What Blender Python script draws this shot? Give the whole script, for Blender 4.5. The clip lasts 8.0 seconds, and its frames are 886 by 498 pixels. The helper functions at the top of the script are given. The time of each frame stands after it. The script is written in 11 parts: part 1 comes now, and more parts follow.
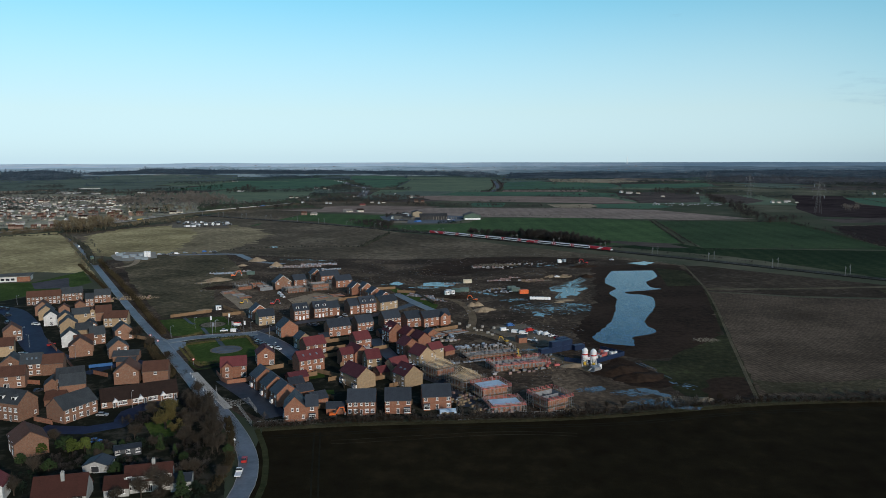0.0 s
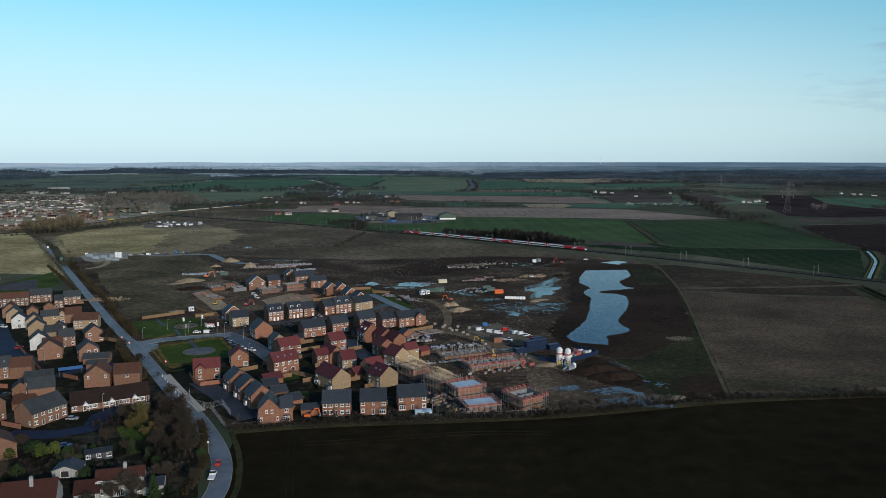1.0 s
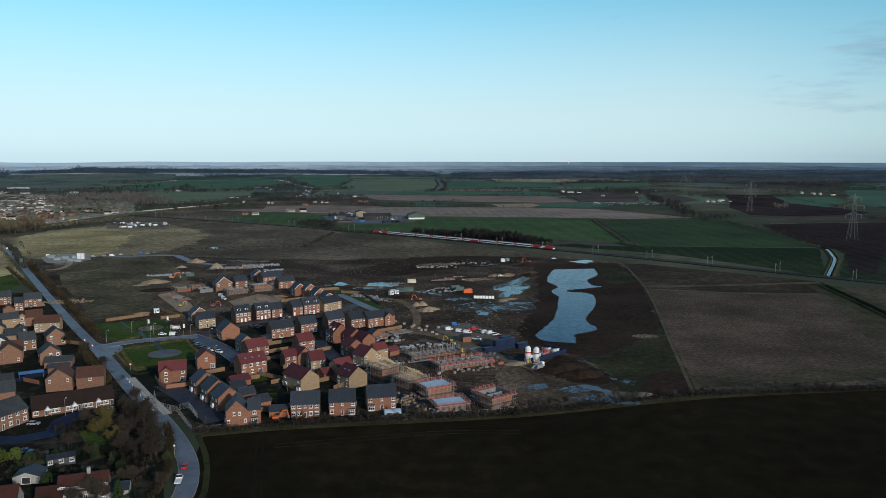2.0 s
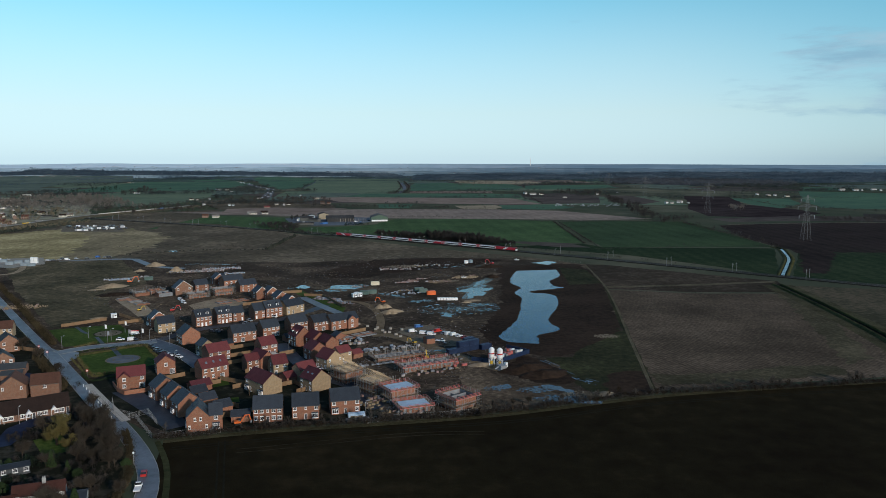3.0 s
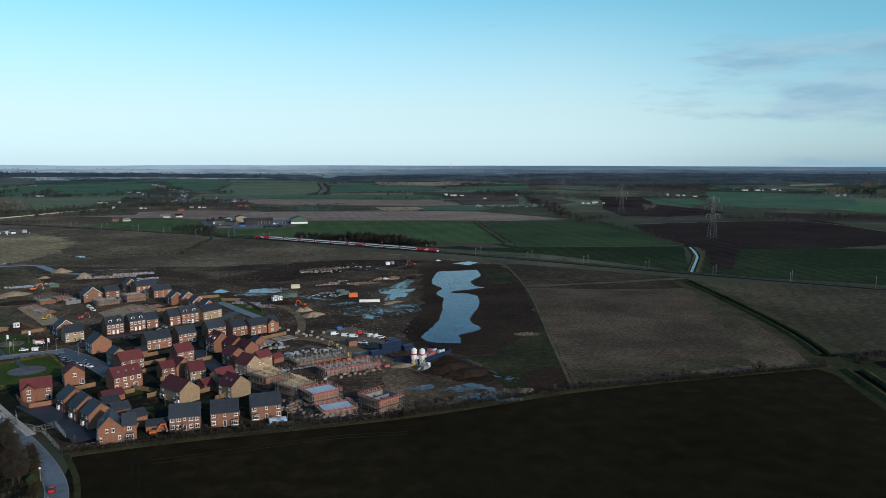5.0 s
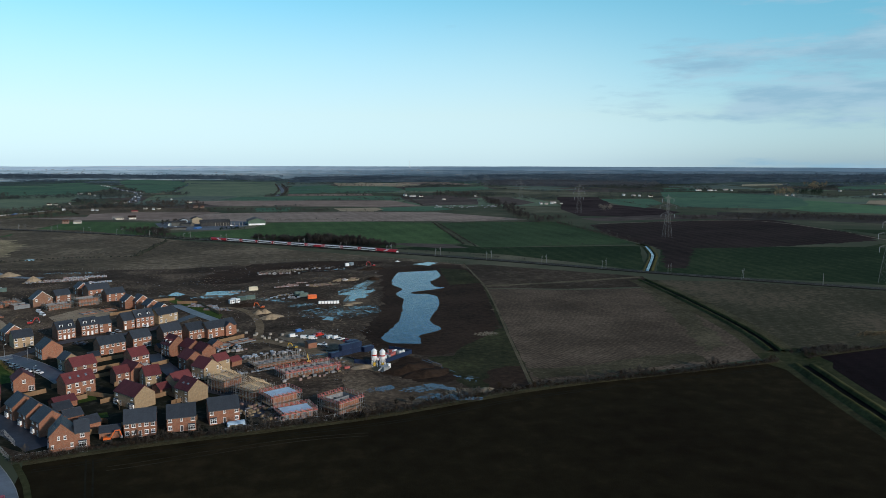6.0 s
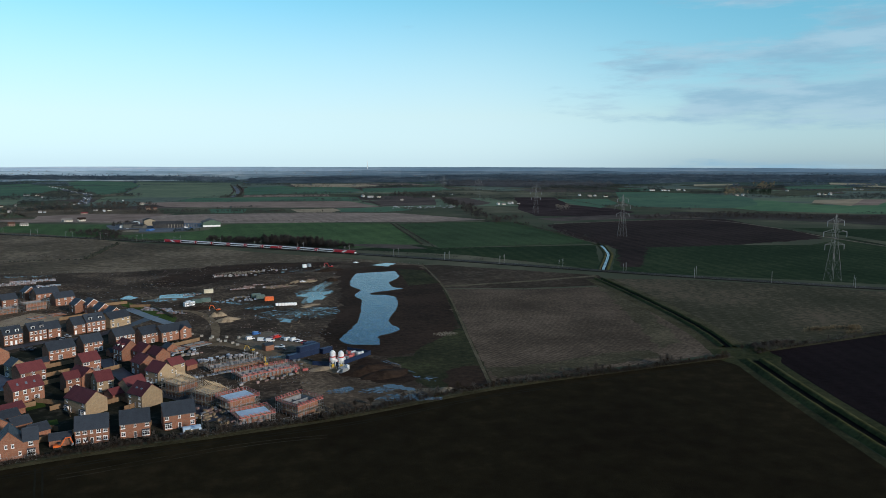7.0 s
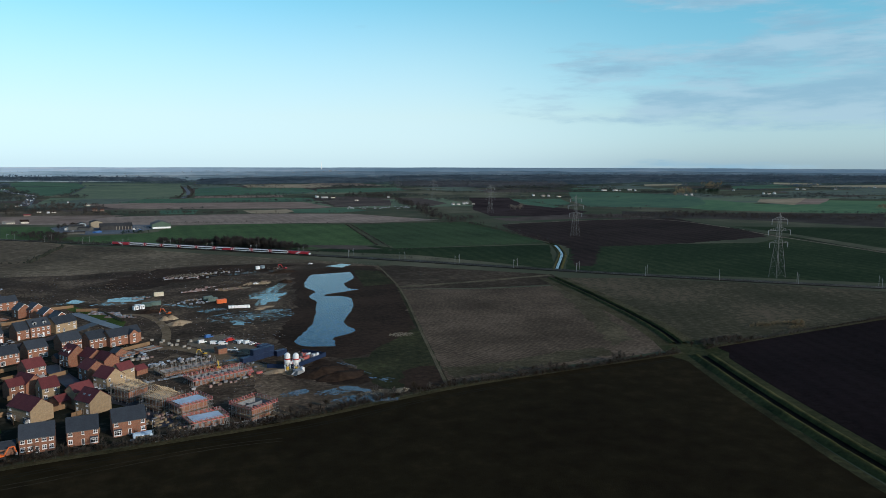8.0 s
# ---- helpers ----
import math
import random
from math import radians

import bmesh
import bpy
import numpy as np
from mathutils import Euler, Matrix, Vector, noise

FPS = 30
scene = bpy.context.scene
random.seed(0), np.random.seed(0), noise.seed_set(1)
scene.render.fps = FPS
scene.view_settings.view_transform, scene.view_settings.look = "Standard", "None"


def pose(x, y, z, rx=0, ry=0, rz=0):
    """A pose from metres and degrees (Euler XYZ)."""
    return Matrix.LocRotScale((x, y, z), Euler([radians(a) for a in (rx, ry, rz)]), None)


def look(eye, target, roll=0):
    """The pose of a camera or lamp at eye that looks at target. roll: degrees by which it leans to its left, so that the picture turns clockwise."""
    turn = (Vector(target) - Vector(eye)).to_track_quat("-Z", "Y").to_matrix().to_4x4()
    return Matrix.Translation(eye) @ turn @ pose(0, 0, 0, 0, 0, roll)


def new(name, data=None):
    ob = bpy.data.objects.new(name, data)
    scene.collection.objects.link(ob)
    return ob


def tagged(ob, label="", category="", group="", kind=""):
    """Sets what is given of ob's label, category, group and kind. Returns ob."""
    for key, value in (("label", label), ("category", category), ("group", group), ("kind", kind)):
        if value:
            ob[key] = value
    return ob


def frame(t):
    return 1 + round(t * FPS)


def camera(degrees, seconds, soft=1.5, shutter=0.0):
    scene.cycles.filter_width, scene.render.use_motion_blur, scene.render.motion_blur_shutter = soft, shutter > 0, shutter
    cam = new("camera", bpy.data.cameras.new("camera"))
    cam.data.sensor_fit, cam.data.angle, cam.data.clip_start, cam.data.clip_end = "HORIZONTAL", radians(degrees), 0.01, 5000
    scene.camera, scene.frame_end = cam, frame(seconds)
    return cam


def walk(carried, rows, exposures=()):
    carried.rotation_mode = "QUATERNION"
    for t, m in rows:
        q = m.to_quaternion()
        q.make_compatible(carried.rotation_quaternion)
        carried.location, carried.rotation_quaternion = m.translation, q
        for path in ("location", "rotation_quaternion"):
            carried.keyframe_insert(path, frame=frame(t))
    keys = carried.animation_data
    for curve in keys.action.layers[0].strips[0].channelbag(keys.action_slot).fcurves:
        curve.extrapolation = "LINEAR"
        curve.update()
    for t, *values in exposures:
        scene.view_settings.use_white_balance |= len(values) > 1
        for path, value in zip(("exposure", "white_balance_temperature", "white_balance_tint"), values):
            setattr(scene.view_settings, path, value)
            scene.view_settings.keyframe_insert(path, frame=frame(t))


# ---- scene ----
# camera and its way: a hovering turn to the right with a slow drift back
cam = camera(62.06, 8.0, soft=0.45)
PATH = [
    (0.0, pose(-0.15, 0.12, 91.95, 82.911, 0.220, -0.005)),
    (0.5, pose(-0.10, 0.08, 92.09, 82.900, 0.162, -0.846)),
    (1.0, pose(-0.06, 0.00, 92.20, 82.879, 0.112, -1.926)),
    (2.5, pose(0.04, -0.44, 92.36, 82.884, 0.011, -5.714)),
    (3.0, pose(0.05, -0.64, 92.38, 82.998, -0.010, -7.204)),
    (3.5, pose(0.06, -0.86, 92.37, 83.052, -0.026, -8.738)),
    (4.0, pose(0.06, -1.09, 92.36, 83.044, -0.037, -10.347)),
    (4.5, pose(0.06, -1.32, 92.34, 83.080, -0.045, -11.828)),
    (6.0, pose(-0.01, -2.01, 92.24, 83.185, -0.053, -16.493)),
    (6.5, pose(-0.06, -2.22, 92.21, 83.214, -0.054, -18.098)),
    (7.0, pose(-0.11, -2.41, 92.19, 83.235, -0.054, -19.755)),
    (7.5, pose(-0.17, -2.57, 92.17, 83.248, -0.056, -21.509)),
    (8.0, pose(-0.23, -2.70, 92.17, 83.271, -0.059, -23.259)),
]
walk(cam, PATH, exposures=[(0.0, -0.06), (4.0, 0.02), (8.0, 0.12)])

# ---- light: low winter sun from behind and to the right, clear sky with thin cloud ----
SUN_TURN, SUN_RISE = 150.0, 18.0        # compass degrees clockwise from ahead, degrees above the ground
SUN_POWER, SKY_POWER = 2.8, 0.10
world = bpy.data.worlds.new("world")
scene.world = world
world.use_nodes = True
wn = world.node_tree
for n in list(wn.nodes):
    wn.nodes.remove(n)
sky = wn.nodes.new("ShaderNodeTexSky")
sky.sky_type, sky.sun_disc = "NISHITA", False
sky.sun_elevation, sky.sun_rotation = radians(SUN_RISE), radians(SUN_TURN)
sky.air_density, sky.dust_density, sky.ozone_density = 1.0, 0.3, 2.0


def wnode(kind, op=None, **inputs):
    nd = wn.nodes.new(kind)
    if op:
        nd.operation = op
    for key, value in inputs.items():
        nd.inputs[key].default_value = value
    return nd


def wmath(op, a, b=0.0):
    nd = wnode("ShaderNodeMath", op)
    for i, q in enumerate((a, b)):
        if isinstance(q, (int, float)):
            nd.inputs[i].default_value = q
        else:
            wn.links.new(q, nd.inputs[i])
    return nd.outputs[0]


def wrange(value, lo, hi, a=0.0, b=1.0):
    nd = wn.nodes.new("ShaderNodeMapRange")
    nd.interpolation_type = "SMOOTHSTEP"
    for key, q in (("From Min", lo), ("From Max", hi), ("To Min", a), ("To Max", b)):
        nd.inputs[key].default_value = q
    wn.links.new(value, nd.inputs["Value"])
    return nd.outputs[0]


wtc = wn.nodes.new("ShaderNodeTexCoord")
wsep = wn.nodes.new("ShaderNodeSeparateXYZ")
wn.links.new(wtc.outputs["Generated"], wsep.inputs[0])
DX, DY, DZ = wsep.outputs[0], wsep.outputs[1], wsep.outputs[2]
# the clear sky's own tint, from the pale horizon up
tint = wn.nodes.new("ShaderNodeValToRGB")
lin = wn.nodes.new("ShaderNodeMapRange")
lin.inputs["From Max"].default_value = 0.5
wn.links.new(DZ, lin.inputs["Value"])
wn.links.new(lin.outputs[0], tint.inputs[0])
SKY_TINT = [(0.0, (0.72, 1.15, 2.10)), (0.12, (0.98, 1.22, 1.50)), (0.26, (0.90, 1.38, 1.48)), (0.41, (0.80, 1.52, 1.52)), (0.6, (0.82, 1.12, 1.26)), (1.0, (0.62, 0.87, 1.03))]
els = tint.color_ramp.elements
while len(els) < len(SKY_TINT):
    els.new(0.5)
for el, (pos, col) in zip(els, SKY_TINT):
    el.position, el.color = pos, (col[0] / 3, col[1] / 3, col[2] / 3, 1)
mul = wn.nodes.new("ShaderNodeMix")
mul.data_type, mul.blend_type = "RGBA", "MULTIPLY"
mul.inputs[0].default_value = 1.0
wn.links.new(sky.outputs[0], mul.inputs[6])
lift = wnode("ShaderNodeVectorMath", "SCALE", Scale=3.0)
wn.links.new(tint.outputs[0], lift.inputs[0])
wn.links.new(lift.outputs[0], mul.inputs[7])
# thin grey cloud banks to the right
wmap = wnode("ShaderNodeMapping", Scale=(3.6, 3.6, 21.0), Location=(1.3, 0.4, 0.0), Rotation=(radians(5), radians(7), 0))
wn.links.new(wtc.outputs["Generated"], wmap.inputs["Vector"])
wnz = wnode("ShaderNodeTexNoise", Scale=1.0, Detail=8.0, Roughness=0.62)
wn.links.new(wmap.outputs[0], wnz.inputs["Vector"])
side = wrange(DX, 0.35, 0.78, -0.20, 0.125)
high = wrange(DZ, 0.03, 0.065, -0.16, 0.0)
cover = wrange(wmath("ADD", wmath("ADD", wnz.outputs["Fac"], side), high), 0.46, 0.62)
cover = wmath("MULTIPLY", cover, 0.80)
# a thin pale veil low ahead
veil = wmath("MULTIPLY", wmath("MULTIPLY", wrange(DX, -0.95, -0.45), wrange(DX, 0.34, 0.72, 1.0, 0.0)), wrange(DZ, 0.03, 0.26, 0.6, 0.0))
pale = wn.nodes.new("ShaderNodeMix")
pale.data_type = "RGBA"
pale.inputs[7].default_value = (6.4, 8.3, 8.9, 1)
wn.links.new(veil, pale.inputs[0])
wn.links.new(mul.outputs[2], pale.inputs[6])
cloud = wn.nodes.new("ShaderNodeMix")
cloud.data_type = "RGBA"
wn.links.new(cover, cloud.inputs[0])
wn.links.new(pale.outputs[2], cloud.inputs[6])
wnz2 = wnode("ShaderNodeTexNoise", Scale=2.3, Detail=6.0, Roughness=0.6)
wn.links.new(wmap.outputs[0], wnz2.inputs["Vector"])
tone = wn.nodes.new("ShaderNodeMix")
tone.data_type = "RGBA"
tone.inputs[6].default_value, tone.inputs[7].default_value = (2.5, 4.4, 5.9, 1), (3.7, 5.5, 6.8, 1)
wn.links.new(wrange(wnz2.outputs["Fac"], 0.36, 0.66), tone.inputs[0])
wn.links.new(tone.outputs[2], cloud.inputs[7])
back = wn.nodes.new("ShaderNodeBackground")
back.inputs["Strength"].default_value = SKY_POWER
wout = wn.nodes.new("ShaderNodeOutputWorld")
wn.links.new(cloud.outputs[2], back.inputs["Color"])
wn.links.new(back.outputs[0], wout.inputs["Surface"])
sun = new("sun", bpy.data.lights.new("sun", "SUN"))
sun.data.energy, sun.data.angle, sun.data.color = SUN_POWER, radians(2.5), (1.0, 0.90, 0.80)
_a, _e = radians(SUN_TURN), radians(SUN_RISE)
sun.matrix_world = look((1000 * math.sin(_a) * math.cos(_e), 1000 * math.cos(_a) * math.cos(_e), 1000 * math.sin(_e)), (0, 0, 0))


# ---- materials ----
def material(name, low, high, rough=0.85, grain=1.0, broad=0.05, bump=0.0, bump_scale=4.0, stripes=None, metal=0.0, per_object=0.0, spec=None, third=None, coords="Object", thin=0.0):
    """Two tones mixed by a fine and a broad noise; stripes = (wavelength in m, turn in degrees, strength)."""
    mat = bpy.data.materials.new(name)
    mat.use_nodes = True
    nt = mat.node_tree
    bs = nt.nodes["Principled BSDF"]
    bs.inputs["Roughness"].default_value, bs.inputs["Metallic"].default_value = rough, metal
    bs.inputs["Specular IOR Level"].default_value = spec if spec is not None else (0.12 if rough >= 0.7 else 0.5)

    def node(kind, **inputs):
        nd = nt.nodes.new(kind)
        for key, value in inputs.items():
            nd.inputs[key].default_value = value
        return nd
    tc = node("ShaderNodeTexCoord")
    vec = tc.outputs[coords]
    fine, wide = node("ShaderNodeTexNoise", Scale=grain, Detail=5.0, Roughness=0.65), node("ShaderNodeTexNoise", Scale=broad, Detail=4.0, Roughness=0.6)
    for nd in (fine, wide):
        nt.links.new(vec, nd.inputs["Vector"])
    add = nt.nodes.new("ShaderNodeMath")
    add.operation = "ADD"
    nt.links.new(fine.outputs["Fac"], add.inputs[0])
    nt.links.new(wide.outputs["Fac"], add.inputs[1])
    value = add.outputs[0]
    if stripes:
        mp = node("ShaderNodeMapping")
        mp.inputs["Rotation"].default_value = (0, 0, radians(stripes[1]))
        nt.links.new(vec, mp.inputs["Vector"])
        wv = node("ShaderNodeTexWave", Scale=0.314 / stripes[0], Distortion=1.2, Detail=2.0)
        wv.inputs["Detail Scale"].default_value = 0.6
        nt.links.new(mp.outputs[0], wv.inputs["Vector"])
        ml = nt.nodes.new("ShaderNodeMath")
        ml.operation = "MULTIPLY_ADD"
        ml.inputs[1].default_value = stripes[2]
        nt.links.new(wv.outputs["Fac"], ml.inputs[0])
        nt.links.new(value, ml.inputs[2])
        value = ml.outputs[0]
    if per_object:
        oi = nt.nodes.new("ShaderNodeObjectInfo")
        ml = nt.nodes.new("ShaderNodeMath")
        ml.operation = "MULTIPLY_ADD"
        ml.inputs[1].default_value = per_object
        nt.links.new(oi.outputs["Random"], ml.inputs[0])
        nt.links.new(value, ml.inputs[2])
        value = ml.outputs[0]
    ramp = nt.nodes.new("ShaderNodeValToRGB")
    top = 1.3 + (stripes[2] if stripes else 0) * 0.6 + per_object * 0.6
    sc = nt.nodes.new("ShaderNodeMapRange")
    sc.inputs["From Min"].default_value, sc.inputs["From Max"].default_value = 0.76, top - 0.06
    nt.links.new(value, sc.inputs["Value"])
    nt.links.new(sc.outputs[0], ramp.inputs[0])
    ramp.color_ramp.elements[0].color, ramp.color_ramp.elements[1].color = (*low, 1), (*high, 1)
    if third:
        el = ramp.color_ramp.elements.new(0.55)
        el.color = (*third, 1)
    nt.links.new(ramp.outputs[0], bs.inputs["Base Color"])
    if thin:
        tl, mix = nt.nodes.new("ShaderNodeBsdfTranslucent"), nt.nodes.new("ShaderNodeMixShader")
        mix.inputs[0].default_value = thin
        nt.links.new(ramp.outputs[0], tl.inputs["Color"])
        nt.links.new(bs.outputs[0], mix.inputs[1])
        nt.links.new(tl.outputs[0], mix.inputs[2])
        nt.links.new(mix.outputs[0], nt.nodes["Material Output"].inputs["Surface"])
    if bump:
        bn = node("ShaderNodeTexNoise", Scale=bump_scale, Detail=4.0)
        nt.links.new(vec, bn.inputs["Vector"])
        bm_ = node("ShaderNodeBump", Strength=bump, Distance=0.3)
        nt.links.new(bn.outputs["Fac"], bm_.inputs["Height"])
        nt.links.new(bm_.outputs[0], bs.inputs["Normal"])
    return mat


def brickwork(name, a, b, mortar):
    """Stretcher-bond brick with course lines at true size and broad blotches."""
    mat = bpy.data.materials.new(name)
    mat.use_nodes = True
    nt = mat.node_tree
    bs = nt.nodes["Principled BSDF"]
    bs.inputs["Roughness"].default_value = 0.9
    tc = nt.nodes.new("ShaderNodeTexCoord")
    mp = nt.nodes.new("ShaderNodeMapping")
    mp.inputs["Rotation"].default_value = (radians(90), 0, radians(37))
    nt.links.new(tc.outputs["Object"], mp.inputs["Vector"])
    bk = nt.nodes.new("ShaderNodeTexBrick")
    bk.inputs["Scale"].default_value = 1.0
    bk.inputs["Brick Width"].default_value, bk.inputs["Row Height"].default_value, bk.inputs["Mortar Size"].default_value = 0.225, 0.075, 0.006
    bk.inputs["Color1"].default_value, bk.inputs["Color2"].default_value, bk.inputs["Mortar"].default_value = (*a, 1), (*b, 1), (*mortar, 1)
    nt.links.new(mp.outputs[0], bk.inputs["Vector"])
    nz = nt.nodes.new("ShaderNodeTexNoise")
    nz.inputs["Scale"].default_value, nz.inputs["Detail"].default_value = 0.9, 5.0
    nt.links.new(tc.outputs["Object"], nz.inputs["Vector"])
    oi = nt.nodes.new("ShaderNodeObjectInfo")
    ad = nt.nodes.new("ShaderNodeMath")
    ad.operation = "MULTIPLY_ADD"
    ad.inputs[1].default_value = 0.5
    nt.links.new(oi.outputs["Random"], ad.inputs[0])
    nt.links.new(nz.outputs["Fac"], ad.inputs[2])
    mr = nt.nodes.new("ShaderNodeMapRange")
    mr.inputs["From Min"].default_value, mr.inputs["From Max"].default_value = 0.3, 1.3
    mr.inputs["To Min"].default_value, mr.inputs["To Max"].default_value = 0.62, 1.32
    nt.links.new(ad.outputs[0], mr.inputs["Value"])
    mx = nt.nodes.new("ShaderNodeMix")
    mx.data_type, mx.blend_type = "RGBA", "MULTIPLY"
    mx.inputs[0].default_value = 1.0
    nt.links.new(bk.outputs["Color"], mx.inputs[6])
    nt.links.new(mr.outputs[0], mx.inputs[7])
    nt.links.new(mx.outputs[2], bs.inputs["Base Color"])
    return mat


def tiling(name, a, b, rough=0.7, spec=None):
    """Roof covering: courses of tiles with tone changes tile by tile and house by house."""
    mat = material(name, a, b, rough=rough, grain=2.2, broad=0.35, per_object=0.5, bump=0.35, bump_scale=3.0, spec=spec)
    return mat


RED_BRICK = brickwork("red brick", (0.310, 0.122, 0.066), (0.205, 0.078, 0.045), (0.23, 0.165, 0.115))
OLD_BRICK = brickwork("brown-red brick", (0.250, 0.118, 0.070), (0.170, 0.082, 0.050), (0.20, 0.155, 0.115))
BUFF_BRICK = brickwork("buff brick", (0.375, 0.265, 0.150), (0.285, 0.195, 0.110), (0.30, 0.24, 0.17))
RENDER = material("white render", (0.4680, 0.4680, 0.4500), (0.6480, 0.6480, 0.6300), grain=0.8, broad=0.2)
SLATE = tiling("grey slate", (0.0200, 0.0245, 0.0310), (0.0440, 0.0520, 0.0640), 0.55, 0.22)
RED_TILE = tiling("red roof tile", (0.088, 0.024, 0.026), (0.158, 0.045, 0.046))
MAROON_TILE = tiling("maroon roof tile", (0.058, 0.019, 0.024), (0.110, 0.034, 0.039))
BROWN_TILE = tiling("brown roof tile", (0.060, 0.030, 0.022), (0.115, 0.056, 0.038))
DARK_TILE = tiling("dark brown roof tile", (0.0195, 0.0128, 0.0105), (0.0390, 0.0240, 0.0188))
WHITE_FRAME = material("white window plastic", (0.74, 0.74, 0.73), (0.84, 0.84, 0.83), rough=0.4, grain=3, broad=0.5)
DARK_DOOR = material("dark door paint", (0.02, 0.022, 0.026), (0.05, 0.05, 0.055), rough=0.4, per_object=0.5)
GLASS = material("window glass", (0.012, 0.014, 0.017), (0.03, 0.034, 0.04), rough=0.06, per_object=0.6, spec=0.8)

SOIL = material("dark wet soil", (0.0165, 0.0105, 0.0072), (0.0530, 0.0340, 0.0230), grain=0.35, broad=0.02, bump=0.5, bump_scale=1.2, spec=0.04, rough=1.0)
MUD = material("churned building-site mud", (0.024, 0.018, 0.013), (0.165, 0.122, 0.084), grain=0.42, broad=0.03, bump=1.0, bump_scale=0.9, third=(0.064, 0.047, 0.033), spec=0.04, rough=1.0)
CROP = material("dark winter crop", (0.0107, 0.0076, 0.0041), (0.0288, 0.0209, 0.0104), grain=0.12, broad=0.008, third=(0.0167, 0.0132, 0.0065), stripes=(12.0, 100, 0.04), bump=0.3, bump_scale=2, spec=0.02, rough=1.0)
PLOUGH = material("purple-black ploughland", (0.0050, 0.0035, 0.0040), (0.0165, 0.0110, 0.0120), grain=0.35, broad=0.012, stripes=(9.0, 20, 0.12), bump=0.4, spec=0.02, rough=1.0)
PLOUGH_EAST = material("brown ploughland by the line", (0.013, 0.0090, 0.0085), (0.042, 0.029, 0.026), grain=0.2, broad=0.01, stripes=(16.0, 8, 0.14), spec=0.02, rough=1.0)
STUBBLE = material("brown stubble", (0.042, 0.032, 0.022), (0.166, 0.124, 0.088), grain=0.45, broad=0.02, third=(0.086, 0.064, 0.045), stripes=(2.2, -15, 0.14), bump=0.3, bump_scale=1.5, spec=0.03, rough=1.0)
GREEN_STUBBLE = material("stubble greening at the edges", (0.040, 0.036, 0.020), (0.136, 0.112, 0.070), grain=0.45, broad=0.03, third=(0.072, 0.062, 0.038), bump=0.3, spec=0.03, rough=1.0)
ROUGH = material("rough brown pasture", (0.056, 0.045, 0.030), (0.205, 0.160, 0.108), grain=0.16, broad=0.010, bump=0.5, third=(0.112, 0.089, 0.060), spec=0.04, rough=1.0)
# West meadows are lightened; sunshine through a cloud gap sits in the colour.
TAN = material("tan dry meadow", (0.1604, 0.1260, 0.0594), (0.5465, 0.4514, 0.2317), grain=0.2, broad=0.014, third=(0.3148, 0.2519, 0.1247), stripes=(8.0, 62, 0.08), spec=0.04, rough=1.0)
MEADOW = material("olive brown meadow", (0.1210, 0.0968, 0.0564), (0.4234, 0.3360, 0.1989), grain=0.18, broad=0.012, third=(0.2419, 0.1922, 0.1129), spec=0.04, rough=1.0)
GREEN = material("winter wheat green", (0.0270, 0.0560, 0.0205), (0.0770, 0.1280, 0.0500), grain=0.2, broad=0.010, stripes=(24.0, 0, 0.10), spec=0.04, rough=1.0)
DARK_WHEAT = material("dark green winter wheat", (0.0190, 0.0370, 0.0165), (0.0530, 0.0860, 0.0380), grain=0.2, broad=0.010, stripes=(24.0, 0, 0.10), spec=0.04, rough=1.0)
DULL_GREEN = material("dull green grass", (0.0272, 0.0415, 0.0207), (0.0926, 0.1063, 0.0544), grain=0.2, broad=0.014, stripes=(14.0, 0, 0.08), spec=0.04, rough=1.0)
GREY_GREEN = material("grey-green grass", (0.026, 0.029, 0.015), (0.118, 0.092, 0.062), grain=0.3, broad=0.010, third=(0.056, 0.051, 0.031), stripes=(10.0, 30, 0.05), spec=0.04, rough=1.0)
BROWN_FIELD = material("pinkish brown arable", (0.1477, 0.1152, 0.0954), (0.3284, 0.2548, 0.2055), grain=0.1, broad=0.008, stripes=(16.0, 0, 0.08), spec=0.04, rough=1.0)
LAWN = material("mown lawn", (0.0281, 0.0494, 0.0104), (0.0871, 0.1145, 0.0286), grain=0.5, broad=0.06, third=(0.0468, 0.0780, 0.0169), bump=0.3, spec=0.04, rough=1.0)
VERGE = material("rough grass verge", (0.020, 0.026, 0.010), (0.055, 0.056, 0.026), grain=0.4, broad=0.05, bump=0.5, spec=0.04, rough=1.0)
ASPHALT = material("damp asphalt", (0.0720, 0.0776, 0.0880), (0.1640, 0.1744, 0.1960), rough=0.48, grain=0.35, broad=0.05, spec=0.35)
DARK_ASPHALT = material("fresh dark asphalt", (0.018, 0.022, 0.030), (0.050, 0.058, 0.074), rough=0.55, grain=0.35, broad=0.06, spec=0.15)
GARDEN = material("dark winter gardens and yards", (0.0108, 0.0119, 0.0086), (0.0540, 0.0497, 0.0367), grain=0.30, broad=0.06, third=(0.0160, 0.0176, 0.0112), spec=0.04, rough=1.0)
WET_ASPHALT = material("wet blue-black asphalt", (0.010, 0.017, 0.040), (0.024, 0.037, 0.074), rough=0.6, grain=0.35, broad=0.06, spec=0.06)
PAVING = material("pale concrete paving", (0.22, 0.20, 0.17), (0.36, 0.33, 0.28), grain=0.7, broad=0.15)
KERB = material("concrete kerb", (0.25, 0.24, 0.22), (0.38, 0.36, 0.33), grain=1.0)
WATER = material("still pond water", (0.005, 0.026, 0.074), (0.018, 0.058, 0.130), rough=0.15, grain=0.5, broad=0.04, bump=0.32, bump_scale=1.1, spec=0.08)
